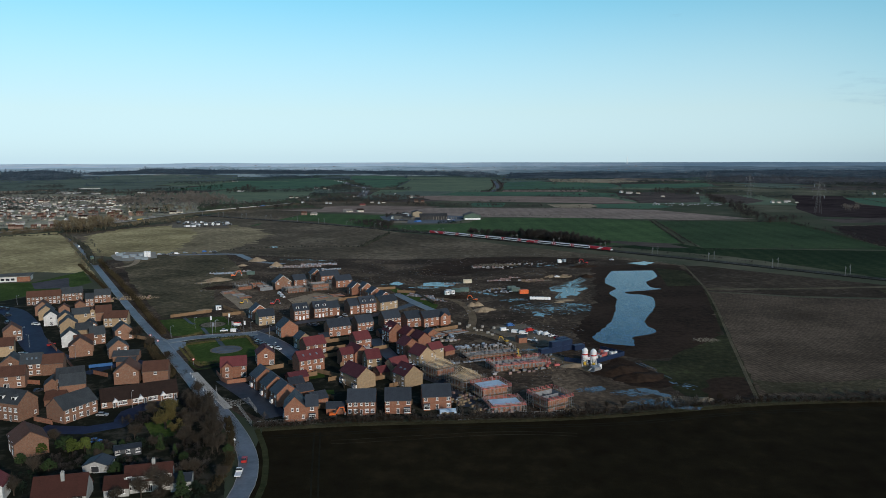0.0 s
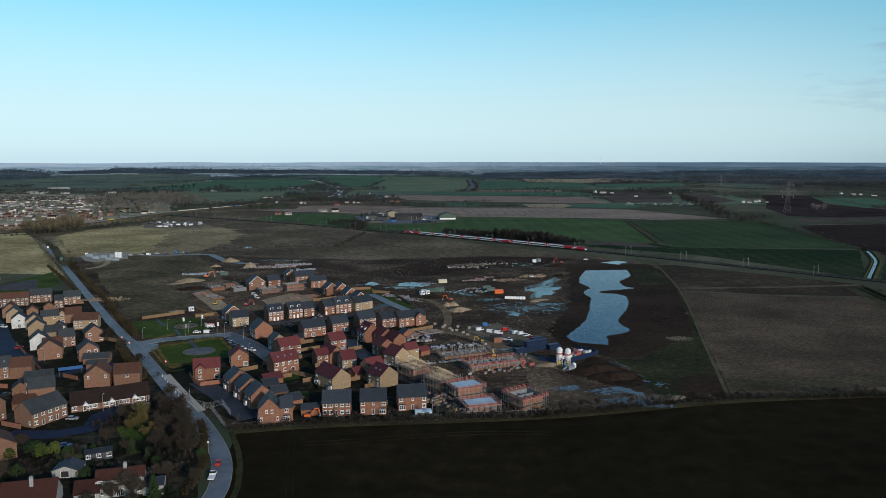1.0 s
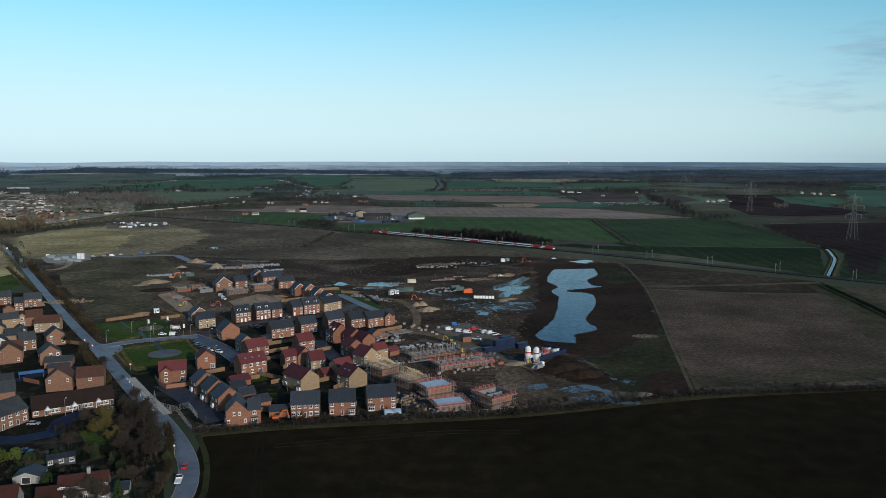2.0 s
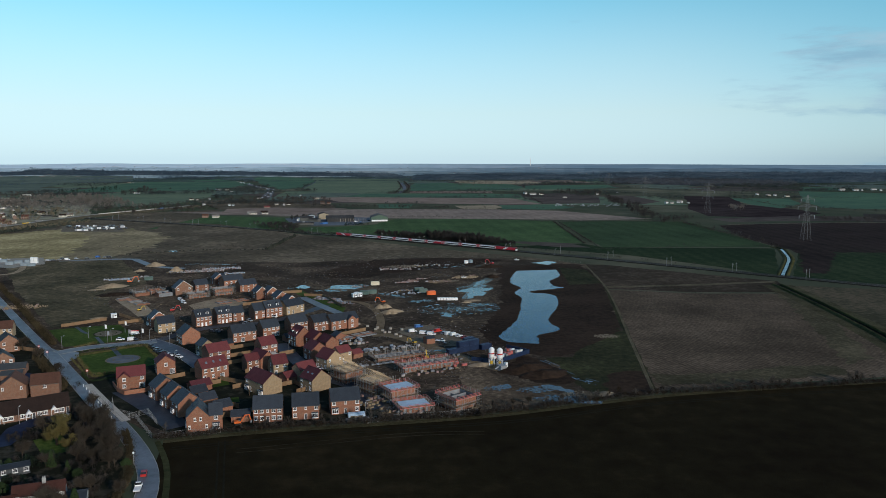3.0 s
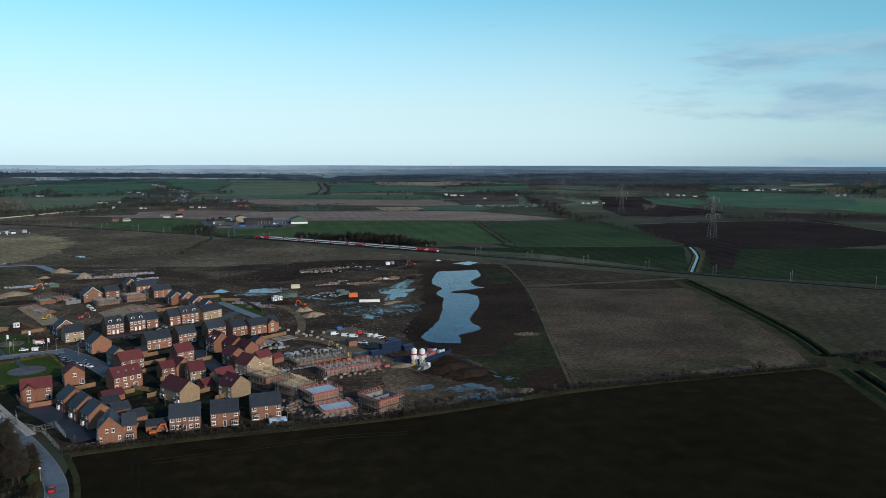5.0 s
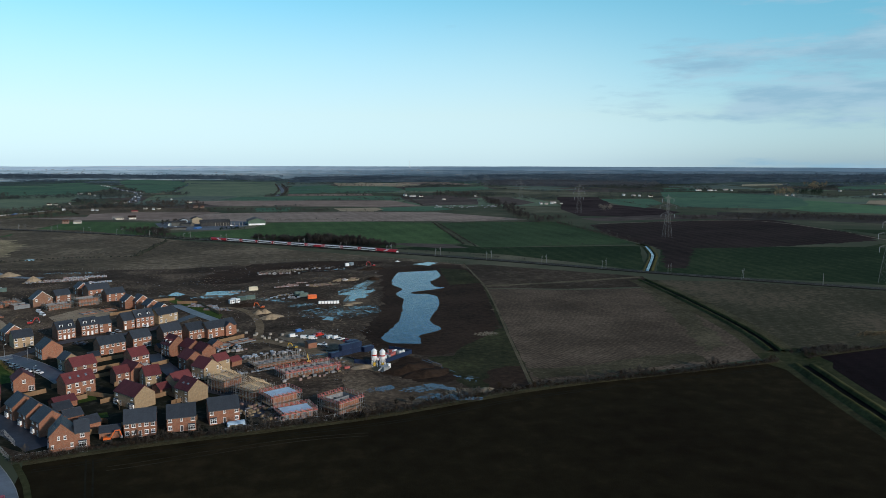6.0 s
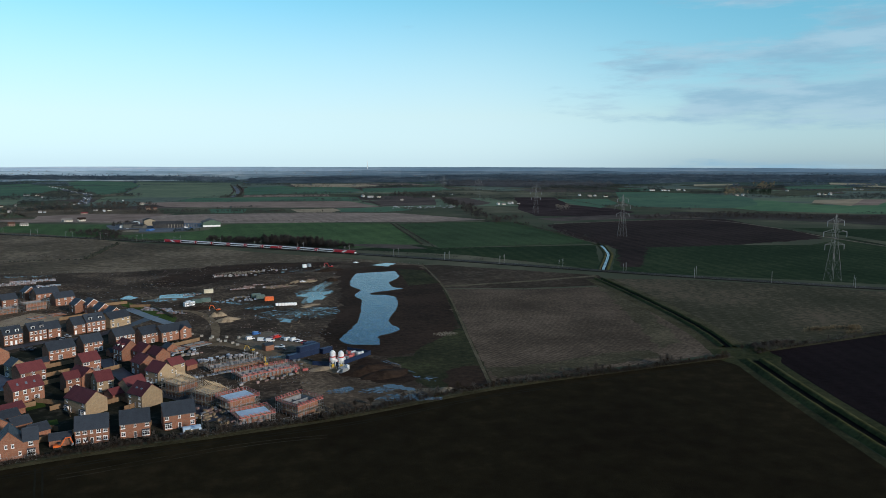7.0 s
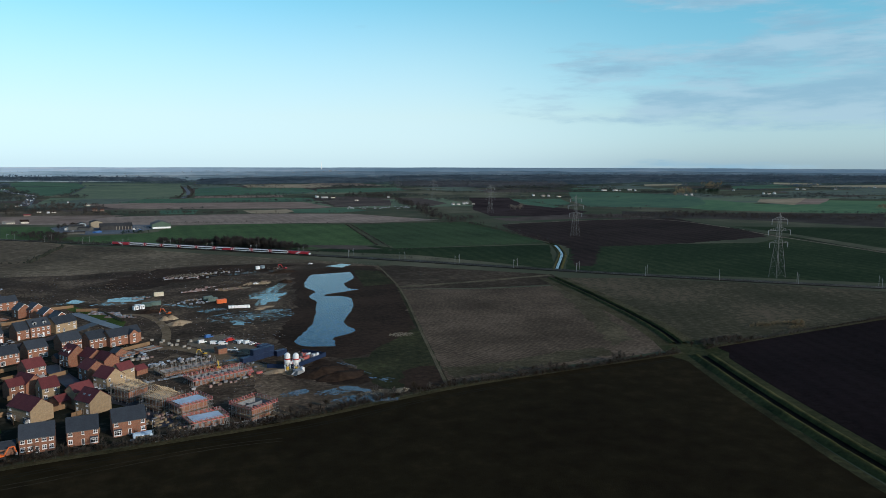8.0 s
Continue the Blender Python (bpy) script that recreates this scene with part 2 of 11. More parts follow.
PUDDLE = material("muddy puddle water", (0.040, 0.042, 0.044), (0.090, 0.090, 0.088), rough=0.16, grain=0.5, broad=0.1, bump=0.06, bump_scale=2.0, spec=0.32)
SAND = material("heaped sand", (0.22, 0.16, 0.10), (0.38, 0.29, 0.19), grain=0.6, broad=0.1, bump=0.4)
TRACK = material("compacted stone track", (0.10, 0.08, 0.055), (0.20, 0.16, 0.11), grain=0.3, broad=0.06, bump=0.4)
FAR_GROUND = material("distant farmland", (0.0406, 0.0562, 0.0343), (0.1638, 0.1498, 0.1030), grain=0.006, broad=0.0016, third=(0.0749, 0.0811, 0.0530), spec=0.02, rough=1.0)
HEDGE_LEAF = material("bare brown hedge", (0.018, 0.015, 0.009), (0.066, 0.052, 0.030), grain=0.7, broad=0.05, spec=0.04, rough=1.0)
OLIVE_HEDGE = material("clipped olive hedge", (0.060, 0.056, 0.022), (0.150, 0.135, 0.058), grain=0.9, broad=0.2, spec=0.04, rough=1.0)
EVERGREEN = material("dark evergreen leaves", (0.012, 0.022, 0.010), (0.032, 0.050, 0.020), grain=0.9, broad=0.2, per_object=0.4, spec=0.04, rough=1.0)
TWIG = material("bare winter twigs", (0.0290, 0.0244, 0.0191), (0.0726, 0.0607, 0.0475), grain=0.7, broad=0.1, per_object=0.5, spec=0.04, rough=1.0)
WILLOW = material("golden willow twigs", (0.075, 0.062, 0.022), (0.15, 0.125, 0.05), grain=0.7, broad=0.2, spec=0.04, rough=1.0)
BARK = material("brown bark", (0.030, 0.024, 0.018), (0.075, 0.06, 0.045), grain=2.0, bump=0.5)
FAR_HEDGE = material("distant dark hedge", (0.024, 0.028, 0.022), (0.056, 0.056, 0.044), grain=0.05, broad=0.01, spec=0.0, rough=1.0)

HAUL = material("sandy haul track", (0.110, 0.080, 0.048), (0.235, 0.175, 0.112), grain=0.4, broad=0.08, bump=0.5, spec=0.04, rough=1.0)
# Base tone lifted for the warm sun falling on the western plots.
PLOT_GRASS = material("thin grass over brown earth", (0.0412, 0.0381, 0.0222), (0.2062, 0.1586, 0.0983), grain=0.25, broad=0.022, third=(0.0983, 0.0825, 0.0492), bump=0.5, spec=0.03, rough=1.0)
THIN_GRASS = material("thin grass on bare earth", (0.016, 0.018, 0.009), (0.066, 0.068, 0.030), grain=0.35, broad=0.03, third=(0.036, 0.037, 0.018), bump=0.5, spec=0.04, rough=1.0)
TRAMLINE = material("bare tramline", (0.010, 0.010, 0.007), (0.020, 0.019, 0.012), grain=0.5, spec=0.04, rough=1.0)
SCRUB = material("dark bare scrub", (0.020, 0.018, 0.016), (0.058, 0.048, 0.042), grain=0.3, broad=0.06, spec=0.04, rough=1.0)


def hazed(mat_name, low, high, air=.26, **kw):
    """Field colours of the far plain, blue-grey air haze mixed into the base."""
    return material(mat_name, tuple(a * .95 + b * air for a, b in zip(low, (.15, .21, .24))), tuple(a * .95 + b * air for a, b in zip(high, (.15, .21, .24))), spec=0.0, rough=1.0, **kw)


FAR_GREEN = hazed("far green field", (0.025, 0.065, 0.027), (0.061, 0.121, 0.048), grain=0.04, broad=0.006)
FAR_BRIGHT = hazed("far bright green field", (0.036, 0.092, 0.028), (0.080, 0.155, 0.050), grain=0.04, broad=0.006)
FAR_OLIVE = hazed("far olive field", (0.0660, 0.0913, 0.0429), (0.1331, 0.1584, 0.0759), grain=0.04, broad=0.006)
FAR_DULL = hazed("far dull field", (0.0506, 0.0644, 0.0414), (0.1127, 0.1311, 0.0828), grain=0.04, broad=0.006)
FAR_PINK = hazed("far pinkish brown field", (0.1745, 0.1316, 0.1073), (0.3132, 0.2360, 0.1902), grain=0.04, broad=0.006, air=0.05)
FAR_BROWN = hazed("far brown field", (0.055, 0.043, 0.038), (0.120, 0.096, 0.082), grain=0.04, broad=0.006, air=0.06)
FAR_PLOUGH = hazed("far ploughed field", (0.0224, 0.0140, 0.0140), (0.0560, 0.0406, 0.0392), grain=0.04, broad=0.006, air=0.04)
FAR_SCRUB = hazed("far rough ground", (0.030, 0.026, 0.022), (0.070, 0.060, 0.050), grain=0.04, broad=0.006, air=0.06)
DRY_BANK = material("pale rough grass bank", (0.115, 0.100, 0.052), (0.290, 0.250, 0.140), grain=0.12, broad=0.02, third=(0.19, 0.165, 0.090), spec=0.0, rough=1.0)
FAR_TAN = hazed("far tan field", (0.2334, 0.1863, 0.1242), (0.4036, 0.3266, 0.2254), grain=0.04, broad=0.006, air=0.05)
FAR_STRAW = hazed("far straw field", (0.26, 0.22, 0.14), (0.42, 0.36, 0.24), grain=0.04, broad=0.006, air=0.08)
# Raised to imitate the sun patch over the town.
TOWN_GROUND = material("gardens and streets of the town", (0.1406, 0.1452, 0.0985), (0.4453, 0.4094, 0.3000), grain=0.03, broad=0.008, spec=0.0, rough=1.0)
WOOD_DARK = material("dark bare trees", (0.044, 0.039, 0.035), (0.100, 0.086, 0.075), grain=0.12, broad=0.02, spec=0.0, rough=1.0, thin=.5)
NEAR_HEDGE = material("dense dark brown hedge twigs", (0.030, 0.022, 0.015), (0.082, 0.060, 0.041), grain=0.3, broad=0.05, spec=0.0, rough=1.0, thin=.4)
WOOD_BROWN = material("brown bare trees", (0.062, 0.053, 0.045), (0.130, 0.110, 0.092), grain=0.08, broad=0.012, spec=0.0, rough=1.0, thin=.5)
# These two tree tones are lightened for the sun spot in the west.
WOOD_PALE = material("pale bare trees", (0.1512, 0.1174, 0.0722), (0.3371, 0.2619, 0.1632), grain=0.12, broad=0.02, spec=0.0, rough=1.0, thin=.5)
WOOD_RUST = material("dull greyish bare trees", (0.145, 0.122, 0.102), (0.300, 0.252, 0.210), grain=0.08, broad=0.012, spec=0.0, rough=1.0, thin=.5)
WOOD_GREEN = material("far evergreens", (0.015, 0.027, 0.018), (0.045, 0.063, 0.042), grain=0.1, broad=0.02, spec=0.0, rough=1.0, thin=.4)
# Blue distance haze is painted into this wood colour.
WOOD_BLUE = material("woods with blue haze in colour", (0.0743, 0.1080, 0.1350), (0.1823, 0.2228, 0.2497), grain=0.03, broad=0.004, third=(0.1148, 0.1512, 0.1782), spec=0.0, rough=1.0, thin=.5)
PLAY_TARMAC = material("grey-purple playground tarmac", (0.050, 0.046, 0.052), (0.092, 0.086, 0.094), rough=0.9, grain=0.3, broad=0.06, spec=0.05)
# Hedgerow tone carries a little painted haze as well.
WOOD_HEDGE = material("hedgerow trees with haze in colour", (0.042, 0.052, 0.050), (0.105, 0.112, 0.100), grain=0.05, broad=0.006, spec=0.0, rough=1.0, thin=.5)
WORN_ASPHALT = material("worn grey road surface", (0.085, 0.098, 0.115), (0.150, 0.168, 0.190), rough=0.95, grain=0.2, broad=0.03, spec=0.03)
# Brown woods greyed with haze put into the base tone.
WOOD_HAZED = material("brown woods with haze in colour", (0.0900, 0.0988, 0.1075), (0.1663, 0.1663, 0.1713), grain=0.02, broad=0.003, spec=0.0, rough=1.0, thin=.5)
PALE_GRASS = material("bleached grass strip", (0.0563, 0.0497, 0.0298), (0.1590, 0.1325, 0.0861), grain=0.8, broad=0.08, bump=0.5, spec=0.04, rough=1.0)
GUTTER = material("dark plastic gutter", (0.045, 0.045, 0.046), (0.10, 0.10, 0.10), rough=0.5, grain=2.0)
EAST_GREEN = material("dark green crop by the line", (0.0108, 0.0207, 0.0099), (0.0414, 0.0558, 0.0270), grain=0.2, broad=0.008, third=(0.0207, 0.0360, 0.0171), stripes=(14.0, 8, 0.10), spec=0.02, rough=1.0)
OLD_SLATE = tiling("weathered grey roof tile", (0.024, 0.028, 0.032), (0.058, 0.065, 0.070))
CONCRETE = material("pale concrete path", (0.36, 0.33, 0.28), (0.54, 0.50, 0.44), grain=0.7, broad=0.15)
# Near-black because the shade of a deep channel is in the colour.
DITCH_BED = material("black ditch bed with depth shade", (0.003, 0.003, 0.0025), (0.010, 0.009, 0.007), grain=0.5, spec=0.02, rough=1.0)
STREET = material("damp estate tarmac", (0.036, 0.046, 0.062), (0.085, 0.102, 0.130), rough=0.5, grain=0.35, broad=0.06, spec=0.2)
DARK_ROUGH = material("dark brown rough ground", (0.026, 0.020, 0.014), (0.096, 0.073, 0.052), grain=0.2, broad=0.014, third=(0.050, 0.038, 0.027), bump=0.4, spec=0.03, rough=1.0)
BROWN_MUD = material("brown worked ground", (0.046, 0.034, 0.024), (0.220, 0.162, 0.108), grain=0.45, broad=0.05, third=(0.104, 0.076, 0.052), bump=0.8, bump_scale=0.9, spec=0.03, rough=1.0)


# ---- building helpers ----
class Shape:
    """Collects corners and faces of one mesh."""

    def __init__(self):
        self.v, self.f = [], []

    def face(self, *pts):
        n = len(self.v)
        self.v.extend(tuple(p) for p in pts)
        self.f.append(tuple(range(n, n + len(pts))))

    def box(self, x, y, z, sx, sy, sz, turn=0.0):
        """A box standing on z, centred on x, y."""
        c, s, n = math.cos(radians(turn)), math.sin(radians(turn)), len(self.v)
        for dz in (0, sz):
            for dx, dy in ((-1, -1), (1, -1), (1, 1), (-1, 1)):
                a, b = dx * sx / 2, dy * sy / 2
                self.v.append((x + a * c - b * s, y + a * s + b * c, z + dz))
        self.f += [(n + 3, n + 2, n + 1, n), (n + 4, n + 5, n + 6, n + 7)] + [(n + i, n + (i + 1) % 4, n + 4 + (i + 1) % 4, n + 4 + i) for i in range(4)]
        return self

    def tube(self, p, q, r, sides=4, r2=None):
        p, q = Vector(p), Vector(q)
        d = (q - p).normalized()
        a = d.orthogonal().normalized()
        b = d.cross(a)
        n = len(self.v)
        for end, rad in ((p, r), (q, r if r2 is None else r2)):
            for i in range(sides):
                t = 2 * math.pi * i / sides
                self.v.append(tuple(end + (a * math.cos(t) + b * math.sin(t)) * rad))
        self.f += [(n + i, n + (i + 1) % sides, n + sides + (i + 1) % sides, n + sides + i) for i in range(sides)]
        self.f += [tuple(range(n + sides - 1, n - 1, -1)), tuple(range(n + sides, n + 2 * sides))]
        return self

    def prism(self, outline, x0, x1, axis="x"):
        """An outline in the (across, up) plane drawn out along x or y."""
        n, k = len(self.v), len(outline)
        for e in (x0, x1):
            for a, z in outline:
                self.v.append((e, a, z) if axis == "x" else (a, e, z))
        for i in range(k):
            j = (i + 1) % k
            self.f.append((n + i, n + j, n + k + j, n + k + i) if axis != "x" else (n + j, n + i, n + k + i, n + k + j))
        self.f.append(tuple(range(n, n + k)) if axis != "x" else tuple(range(n + k - 1, n - 1, -1)))
        self.f.append(tuple(range(n + 2 * k - 1, n + k - 1, -1)) if axis != "x" else tuple(range(n + k, n + 2 * k)))
        return self

    def clump(self, x, y, z, r, h, rng):
        """A small uneven lump of foliage."""
        n, k = len(self.v), 5
        t0 = rng.random() * 6
        self.v.append((x + rng.uniform(-.2, .2) * r, y + rng.uniform(-.2, .2) * r, z + h * rng.uniform(.85, 1.15)))
        for lev, rr in ((0.62, 0.75), (0.12, 0.95)):
            for i in range(k):
                t = t0 + 2 * math.pi * i / k + lev
                q = r * rr * rng.uniform(.7, 1.25)
                self.v.append((x + q * math.cos(t), y + q * math.sin(t), z + h * lev * rng.uniform(.8, 1.2)))
        for i in range(k):
            j = (i + 1) % k
            self.f += [(n, n + 1 + i, n + 1 + j), (n + 1 + i, n + 1 + k + i, n + 1 + k + j, n + 1 + j)]
        return self

    def mesh(self, name, mat):
        me = bpy.data.meshes.new(name)
        me.from_pydata(self.v, [], self.f)
        me.materials.append(mat)
        me.update()
        return me


def part(name, shape, mat, parent=None, label="", at=None):
    """Links one mesh as an object, under a thing or a part if given. shape: a Shape or a ready mesh."""
    ob = new(name, shape.mesh(name, mat) if isinstance(shape, Shape) else shape)
    if parent is not None:
        ob.parent = parent
    if at is not None:
        ob.matrix_local = at
    if label:
        ob["label"] = label
    return ob


def smooth_line(pts, step=6.0):
    """A rounded line through plan points, as a list of (x, y)."""
    pts = [Vector(p) for p in pts]
    out = []
    for i in range(len(pts) - 1):
        p0, p1, p2, p3 = pts[max(i - 1, 0)], pts[i], pts[i + 1], pts[min(i + 2, len(pts) - 1)]
        k = max(1, int((p2 - p1).length / step))
        for j in range(k):
            t = j / k
            out.append(0.5 * ((2 * p1) + (p2 - p0) * t + (2 * p0 - 5 * p1 + 4 * p2 - p3) * t * t + (3 * p1 - p0 - 3 * p2 + p3) * t ** 3))
    return out + [pts[-1]]


def sides(line, width):
    """Left and right edges of a band along a line; width: one number, or one for each point."""
    left, right = [], []
    for i, p in enumerate(line):
        d = (line[min(i + 1, len(line) - 1)] - line[max(i - 1, 0)]).normalized()
        n = Vector((-d.y, d.x)) * (width[i] if isinstance(width, list) else width) / 2
        left.append(p + n)
        right.append(p - n)
    return left, right


def band(name, pts, width, z, mat, label, category, kerb=False, step=6.0, thick=0.06):
    """A road, path or strip along a rounded line, with its own thickness and, if asked, raised kerbs."""
    line = smooth_line(pts, step)
    le, ri = sides(line, width)
    sh = Shape()
    for i in range(len(line) - 1):
        sh.face((*ri[i], z), (*ri[i + 1], z), (*le[i + 1], z), (*le[i], z))
        for e in (le, ri):
            sh.face((*e[i], z - thick), (*e[i + 1], z - thick), (*e[i + 1], z), (*e[i], z))
    ob = tagged(part(name, sh, mat), label, category, kind="structure")
    if kerb:
        for edge in (le, ri):
            ks = Shape()
            for i in range(len(edge) - 1):
                a, b = edge[i], edge[i + 1]
                d = (b - a).normalized()
                n = Vector((-d.y, d.x)) * 0.08
                ks.face((*(a - n), z + .1), (*(b - n), z + .1), (*(b + n), z + .1), (*(a + n), z + .1))
                ks.face((*(a - n), z - .05), (*(b - n), z - .05), (*(b - n), z + .1), (*(a - n), z + .1))
                ks.face((*(a + n), z - .05), (*(b + n), z - .05), (*(b + n), z + .1), (*(a + n), z + .1))
            part("kerb", ks, KERB, ob)
    return ob


def field(name, pts, mat, label, z=0.03, wobble=0.0, category="field"):
    """A flat piece of ground with slightly irregular edges."""
    pts = [Vector(p) for p in pts]
    rng = random.Random(len(name) * 7 + int(abs(pts[0].x)))
    ring = []
    for i, p in enumerate(pts):
        q = pts[(i + 1) % len(pts)]
        organic = category in ("soil", "grass", "puddle", "ground")
        k = max(1, min(60, int((q - p).length / (1.2 if category == "puddle" else 2.5 if organic else 12)))) if wobble else 1
        d = (q - p).normalized()
        for j in range(k):
            if organic and wobble:
                ring.append(p.lerp(q, j / k))
                continue
            off = Vector((-d.y, d.x)) * rng.uniform(-wobble, wobble) if j else Vector((0, 0))
            ring.append(p.lerp(q, j / k) + off)
    if category in ("soil", "grass", "puddle", "ground") and wobble:
        f, n, base = (2.5 if category == "puddle" else 1.0), len(ring), list(ring)
        for i, c in enumerate(base):
            d = (base[(i + 2) % n] - base[i - 2]).normalized()
            e = noise.noise((c.x * .11 * f, c.y * .11 * f, z)) + .5 * noise.noise((c.x * .37 * f, c.y * .37 * f, 3 + z))
            ring[i] = c + Vector((-d.y, d.x)) * 1.3 * wobble * e
    sh = Shape()
    sh.face(*[(p.x, p.y, z) for p in ring])
    return tagged(part(name, sh, mat), label, category, kind="structure")


def hedge(name, pts, width, height, mat, label, density=1.0, seed=1, gaps=0.0):
    """A row of uneven clumps with twigs along a line."""
    rng = random.Random(seed)
    line = smooth_line(pts, 4.0)
    sh = Shape()
    for i in range(len(line) - 1):
        seg = line[i + 1] - line[i]
        d = seg.normalized()
        n = Vector((-d.y, d.x))
        for _ in range(max(1, int(seg.length * density * (3.8 if density > .8 else 1.2)))):
            if rng.random() < gaps:
                continue
            p = line[i] + seg * rng.random() + n * rng.uniform(-.5, .5) * width
            h = height * rng.uniform(.5, 1.15) * (.85 + .9 * noise.noise((p.x * .07, p.y * .07, seed)))
            sh.clump(p.x, p.y, 0, width * (rng.uniform(.12, .28) if density > .8 else rng.uniform(.2, .42)), h * rng.uniform(.45, .9), rng)
            for _k in range(13 if density > .8 else 2):
                a, r = rng.uniform(0, 6.28), width * rng.uniform(.2, .8)
                q = (p.x + r * math.cos(a), p.y + r * math.sin(a), h * rng.uniform(.5, 1.1))
                e = (q[0] + rng.uniform(-.5, .5), q[1] + rng.uniform(-.5, .5), q[2] + rng.uniform(.2, .8) * height * .4)
                sh.face(q, e, (q[0] + (.05 if density > .8 else .12), q[1] + .05, q[2]))
    return tagged(part(name, sh, mat), label, "hedge", kind="stuff")


# ---- houses ----
OPENINGS = {"w": (1.25, 1.25, 0.95), "n": (0.75, 1.05, 1.1), "p": (2.0, 2.15, 0.05), "d": (1.0, 2.1, 0.05), "b": (2.2, 1.5, 0.6), "g": (2.4, 2.1, 0.03), "h": (1.0, 2.1, 0.05), "l": (1.6, 1.3, 0.8)}
made_windows = {}


def lattice(sh, xs, zs, y0, y1):
    """One joined frame: every odd cell between the lines is an opening."""
    at = {}

    def corner(i, k, y):
        if (i, k, y) not in at:
            at[i, k, y] = len(sh.v)
            sh.v.append((xs[i], y, zs[k]))
        return at[i, k, y]

    def solid(i, k):
        return 0 <= i < len(xs) - 1 and 0 <= k < len(zs) - 1 and not (i % 2 and k % 2)
    for i in range(len(xs) - 1):
        for k in range(len(zs) - 1):
            if not solid(i, k):
                continue
            sh.f.append((corner(i, k, y0), corner(i + 1, k, y0), corner(i + 1, k + 1, y0), corner(i, k + 1, y0)))
            sh.f.append((corner(i, k, y1), corner(i, k + 1, y1), corner(i + 1, k + 1, y1), corner(i + 1, k, y1)))
            for di, dk, p, q in ((-1, 0, (i, k), (i, k + 1)), (1, 0, (i + 1, k + 1), (i + 1, k)), (0, -1, (i + 1, k), (i, k)), (0, 1, (i, k + 1), (i + 1, k + 1))):
                if not solid(i + di, k + dk):
                    sh.f.append((corner(*p, y0), corner(*q, y0), corner(*q, y1), corner(*p, y1)))


def window_meshes(kind):
    """Frame, pane, for one kind of opening; origin at the middle of its lower edge, outside is -y."""
    if kind not in made_windows:
        w, h, _ = OPENINGS[kind]
        fr, pn = Shape(), Shape()
        b = 0.14 if kind == "p" else 0.10
        bars = {"w": 1, "n": 0, "p": 3, "d": 0, "b": 2, "g": 0, "h": 0, "l": 2}[kind]
        xs, zs = [-w / 2, -w / 2 + b], [0, b]
        for i in range(bars):
            m = -w / 2 + w * (i + 1) / (bars + 1)
            xs += [m - .04, m + .04]
        xs += [w / 2 - b, w / 2]
        if kind in "wbnl":
            zs += [h * .62, h * .62 + .07]
        zs += [h - b, h]
        lattice(fr, xs, zs, -0.02, 0.08)
        if kind in "wnbl":
            fr.box(0, -.05, -.13, w + .3, .2, .12)
            fr.box(0, .0, h + .01, w + .22, .06, .16)
        pn.box(0, 0.075, b, w - 2 * b, 0.03, h - 2 * b)
        made_windows[kind] = (fr.mesh("window", WHITE_FRAME), pn.mesh("pane", DARK_DOOR if kind in "dg" else WHITE_FRAME if kind == "h" else GLASS))
    return made_windows[kind]


def panel(sh, origin, turn, w, h, holes, deep=0.11):
    """A wall face with real openings; origin: lower left corner seen from outside, turn: degrees of its run."""
    c, s = math.cos(radians(turn)), math.sin(radians(turn))
    ox, oy, oz = origin

    def at(x, z, y=0.0):
        return (ox + x * c - y * s, oy + x * s + y * c, oz + z)
    xs = sorted({0.0, w, *[e for q in holes for e in q[:2]]})
    zs = sorted({0.0, h, *[e for q in holes for e in q[2:]]})
    for i in range(len(xs) - 1):
        for j in range(len(zs) - 1):
            mx, mz = (xs[i] + xs[i + 1]) / 2, (zs[j] + zs[j + 1]) / 2
            if not any(q[0] < mx < q[1] and q[2] < mz < q[3] for q in holes):
                sh.face(at(xs[i], zs[j]), at(xs[i + 1], zs[j]), at(xs[i + 1], zs[j + 1]), at(xs[i], zs[j + 1]))
    for x0, x1, z0, z1 in holes:
        sh.face(at(x0, z0), at(x0, z1), at(x0, z1, deep), at(x0, z0, deep))
        sh.face(at(x1, z0, deep), at(x1, z1, deep), at(x1, z1), at(x1, z0))
        sh.face(at(x0, z1), at(x1, z1), at(x1, z1, deep), at(x0, z1, deep))
        sh.face(at(x0, z0, deep), at(x1, z0, deep), at(x1, z0), at(x0, z0))


def openings(pattern, w, storey=2.6):
    """Places of the openings that a pattern of letters, floor by floor, gives on a wall of width w."""
    found = []
    for level, row in enumerate(pattern):
        for i, kind in enumerate(row):
            if kind in OPENINGS:
                ow, oh, sill = OPENINGS[kind]
                ow2 = min(ow, w / len(row) * 0.94)
                x = min(max(w * (i + 0.5) / len(row), ow / 2 + .35), w - ow / 2 - .35)
                if ow2 >= ow * 0.8 or kind == "n":
                    found.append((kind, x, level * storey + sill, ow, oh))
                else:
                    kw, kh, ks = OPENINGS["n"]
                    found.append(("n", x, level * storey + ks, kw, kh))
    keep = []
    for q in found:
        x0, x1 = q[1] - q[3] / 2, q[1] + q[3] / 2
        if x0 > 0.15 and x1 < w - 0.15 and all(x1 + .1 < k[1] - k[3] / 2 or x0 - .1 > k[1] + k[3] / 2 or q[2] > k[2] + k[4] or q[2] + q[4] < k[2] for k in keep):
            keep.append(q)
    return keep


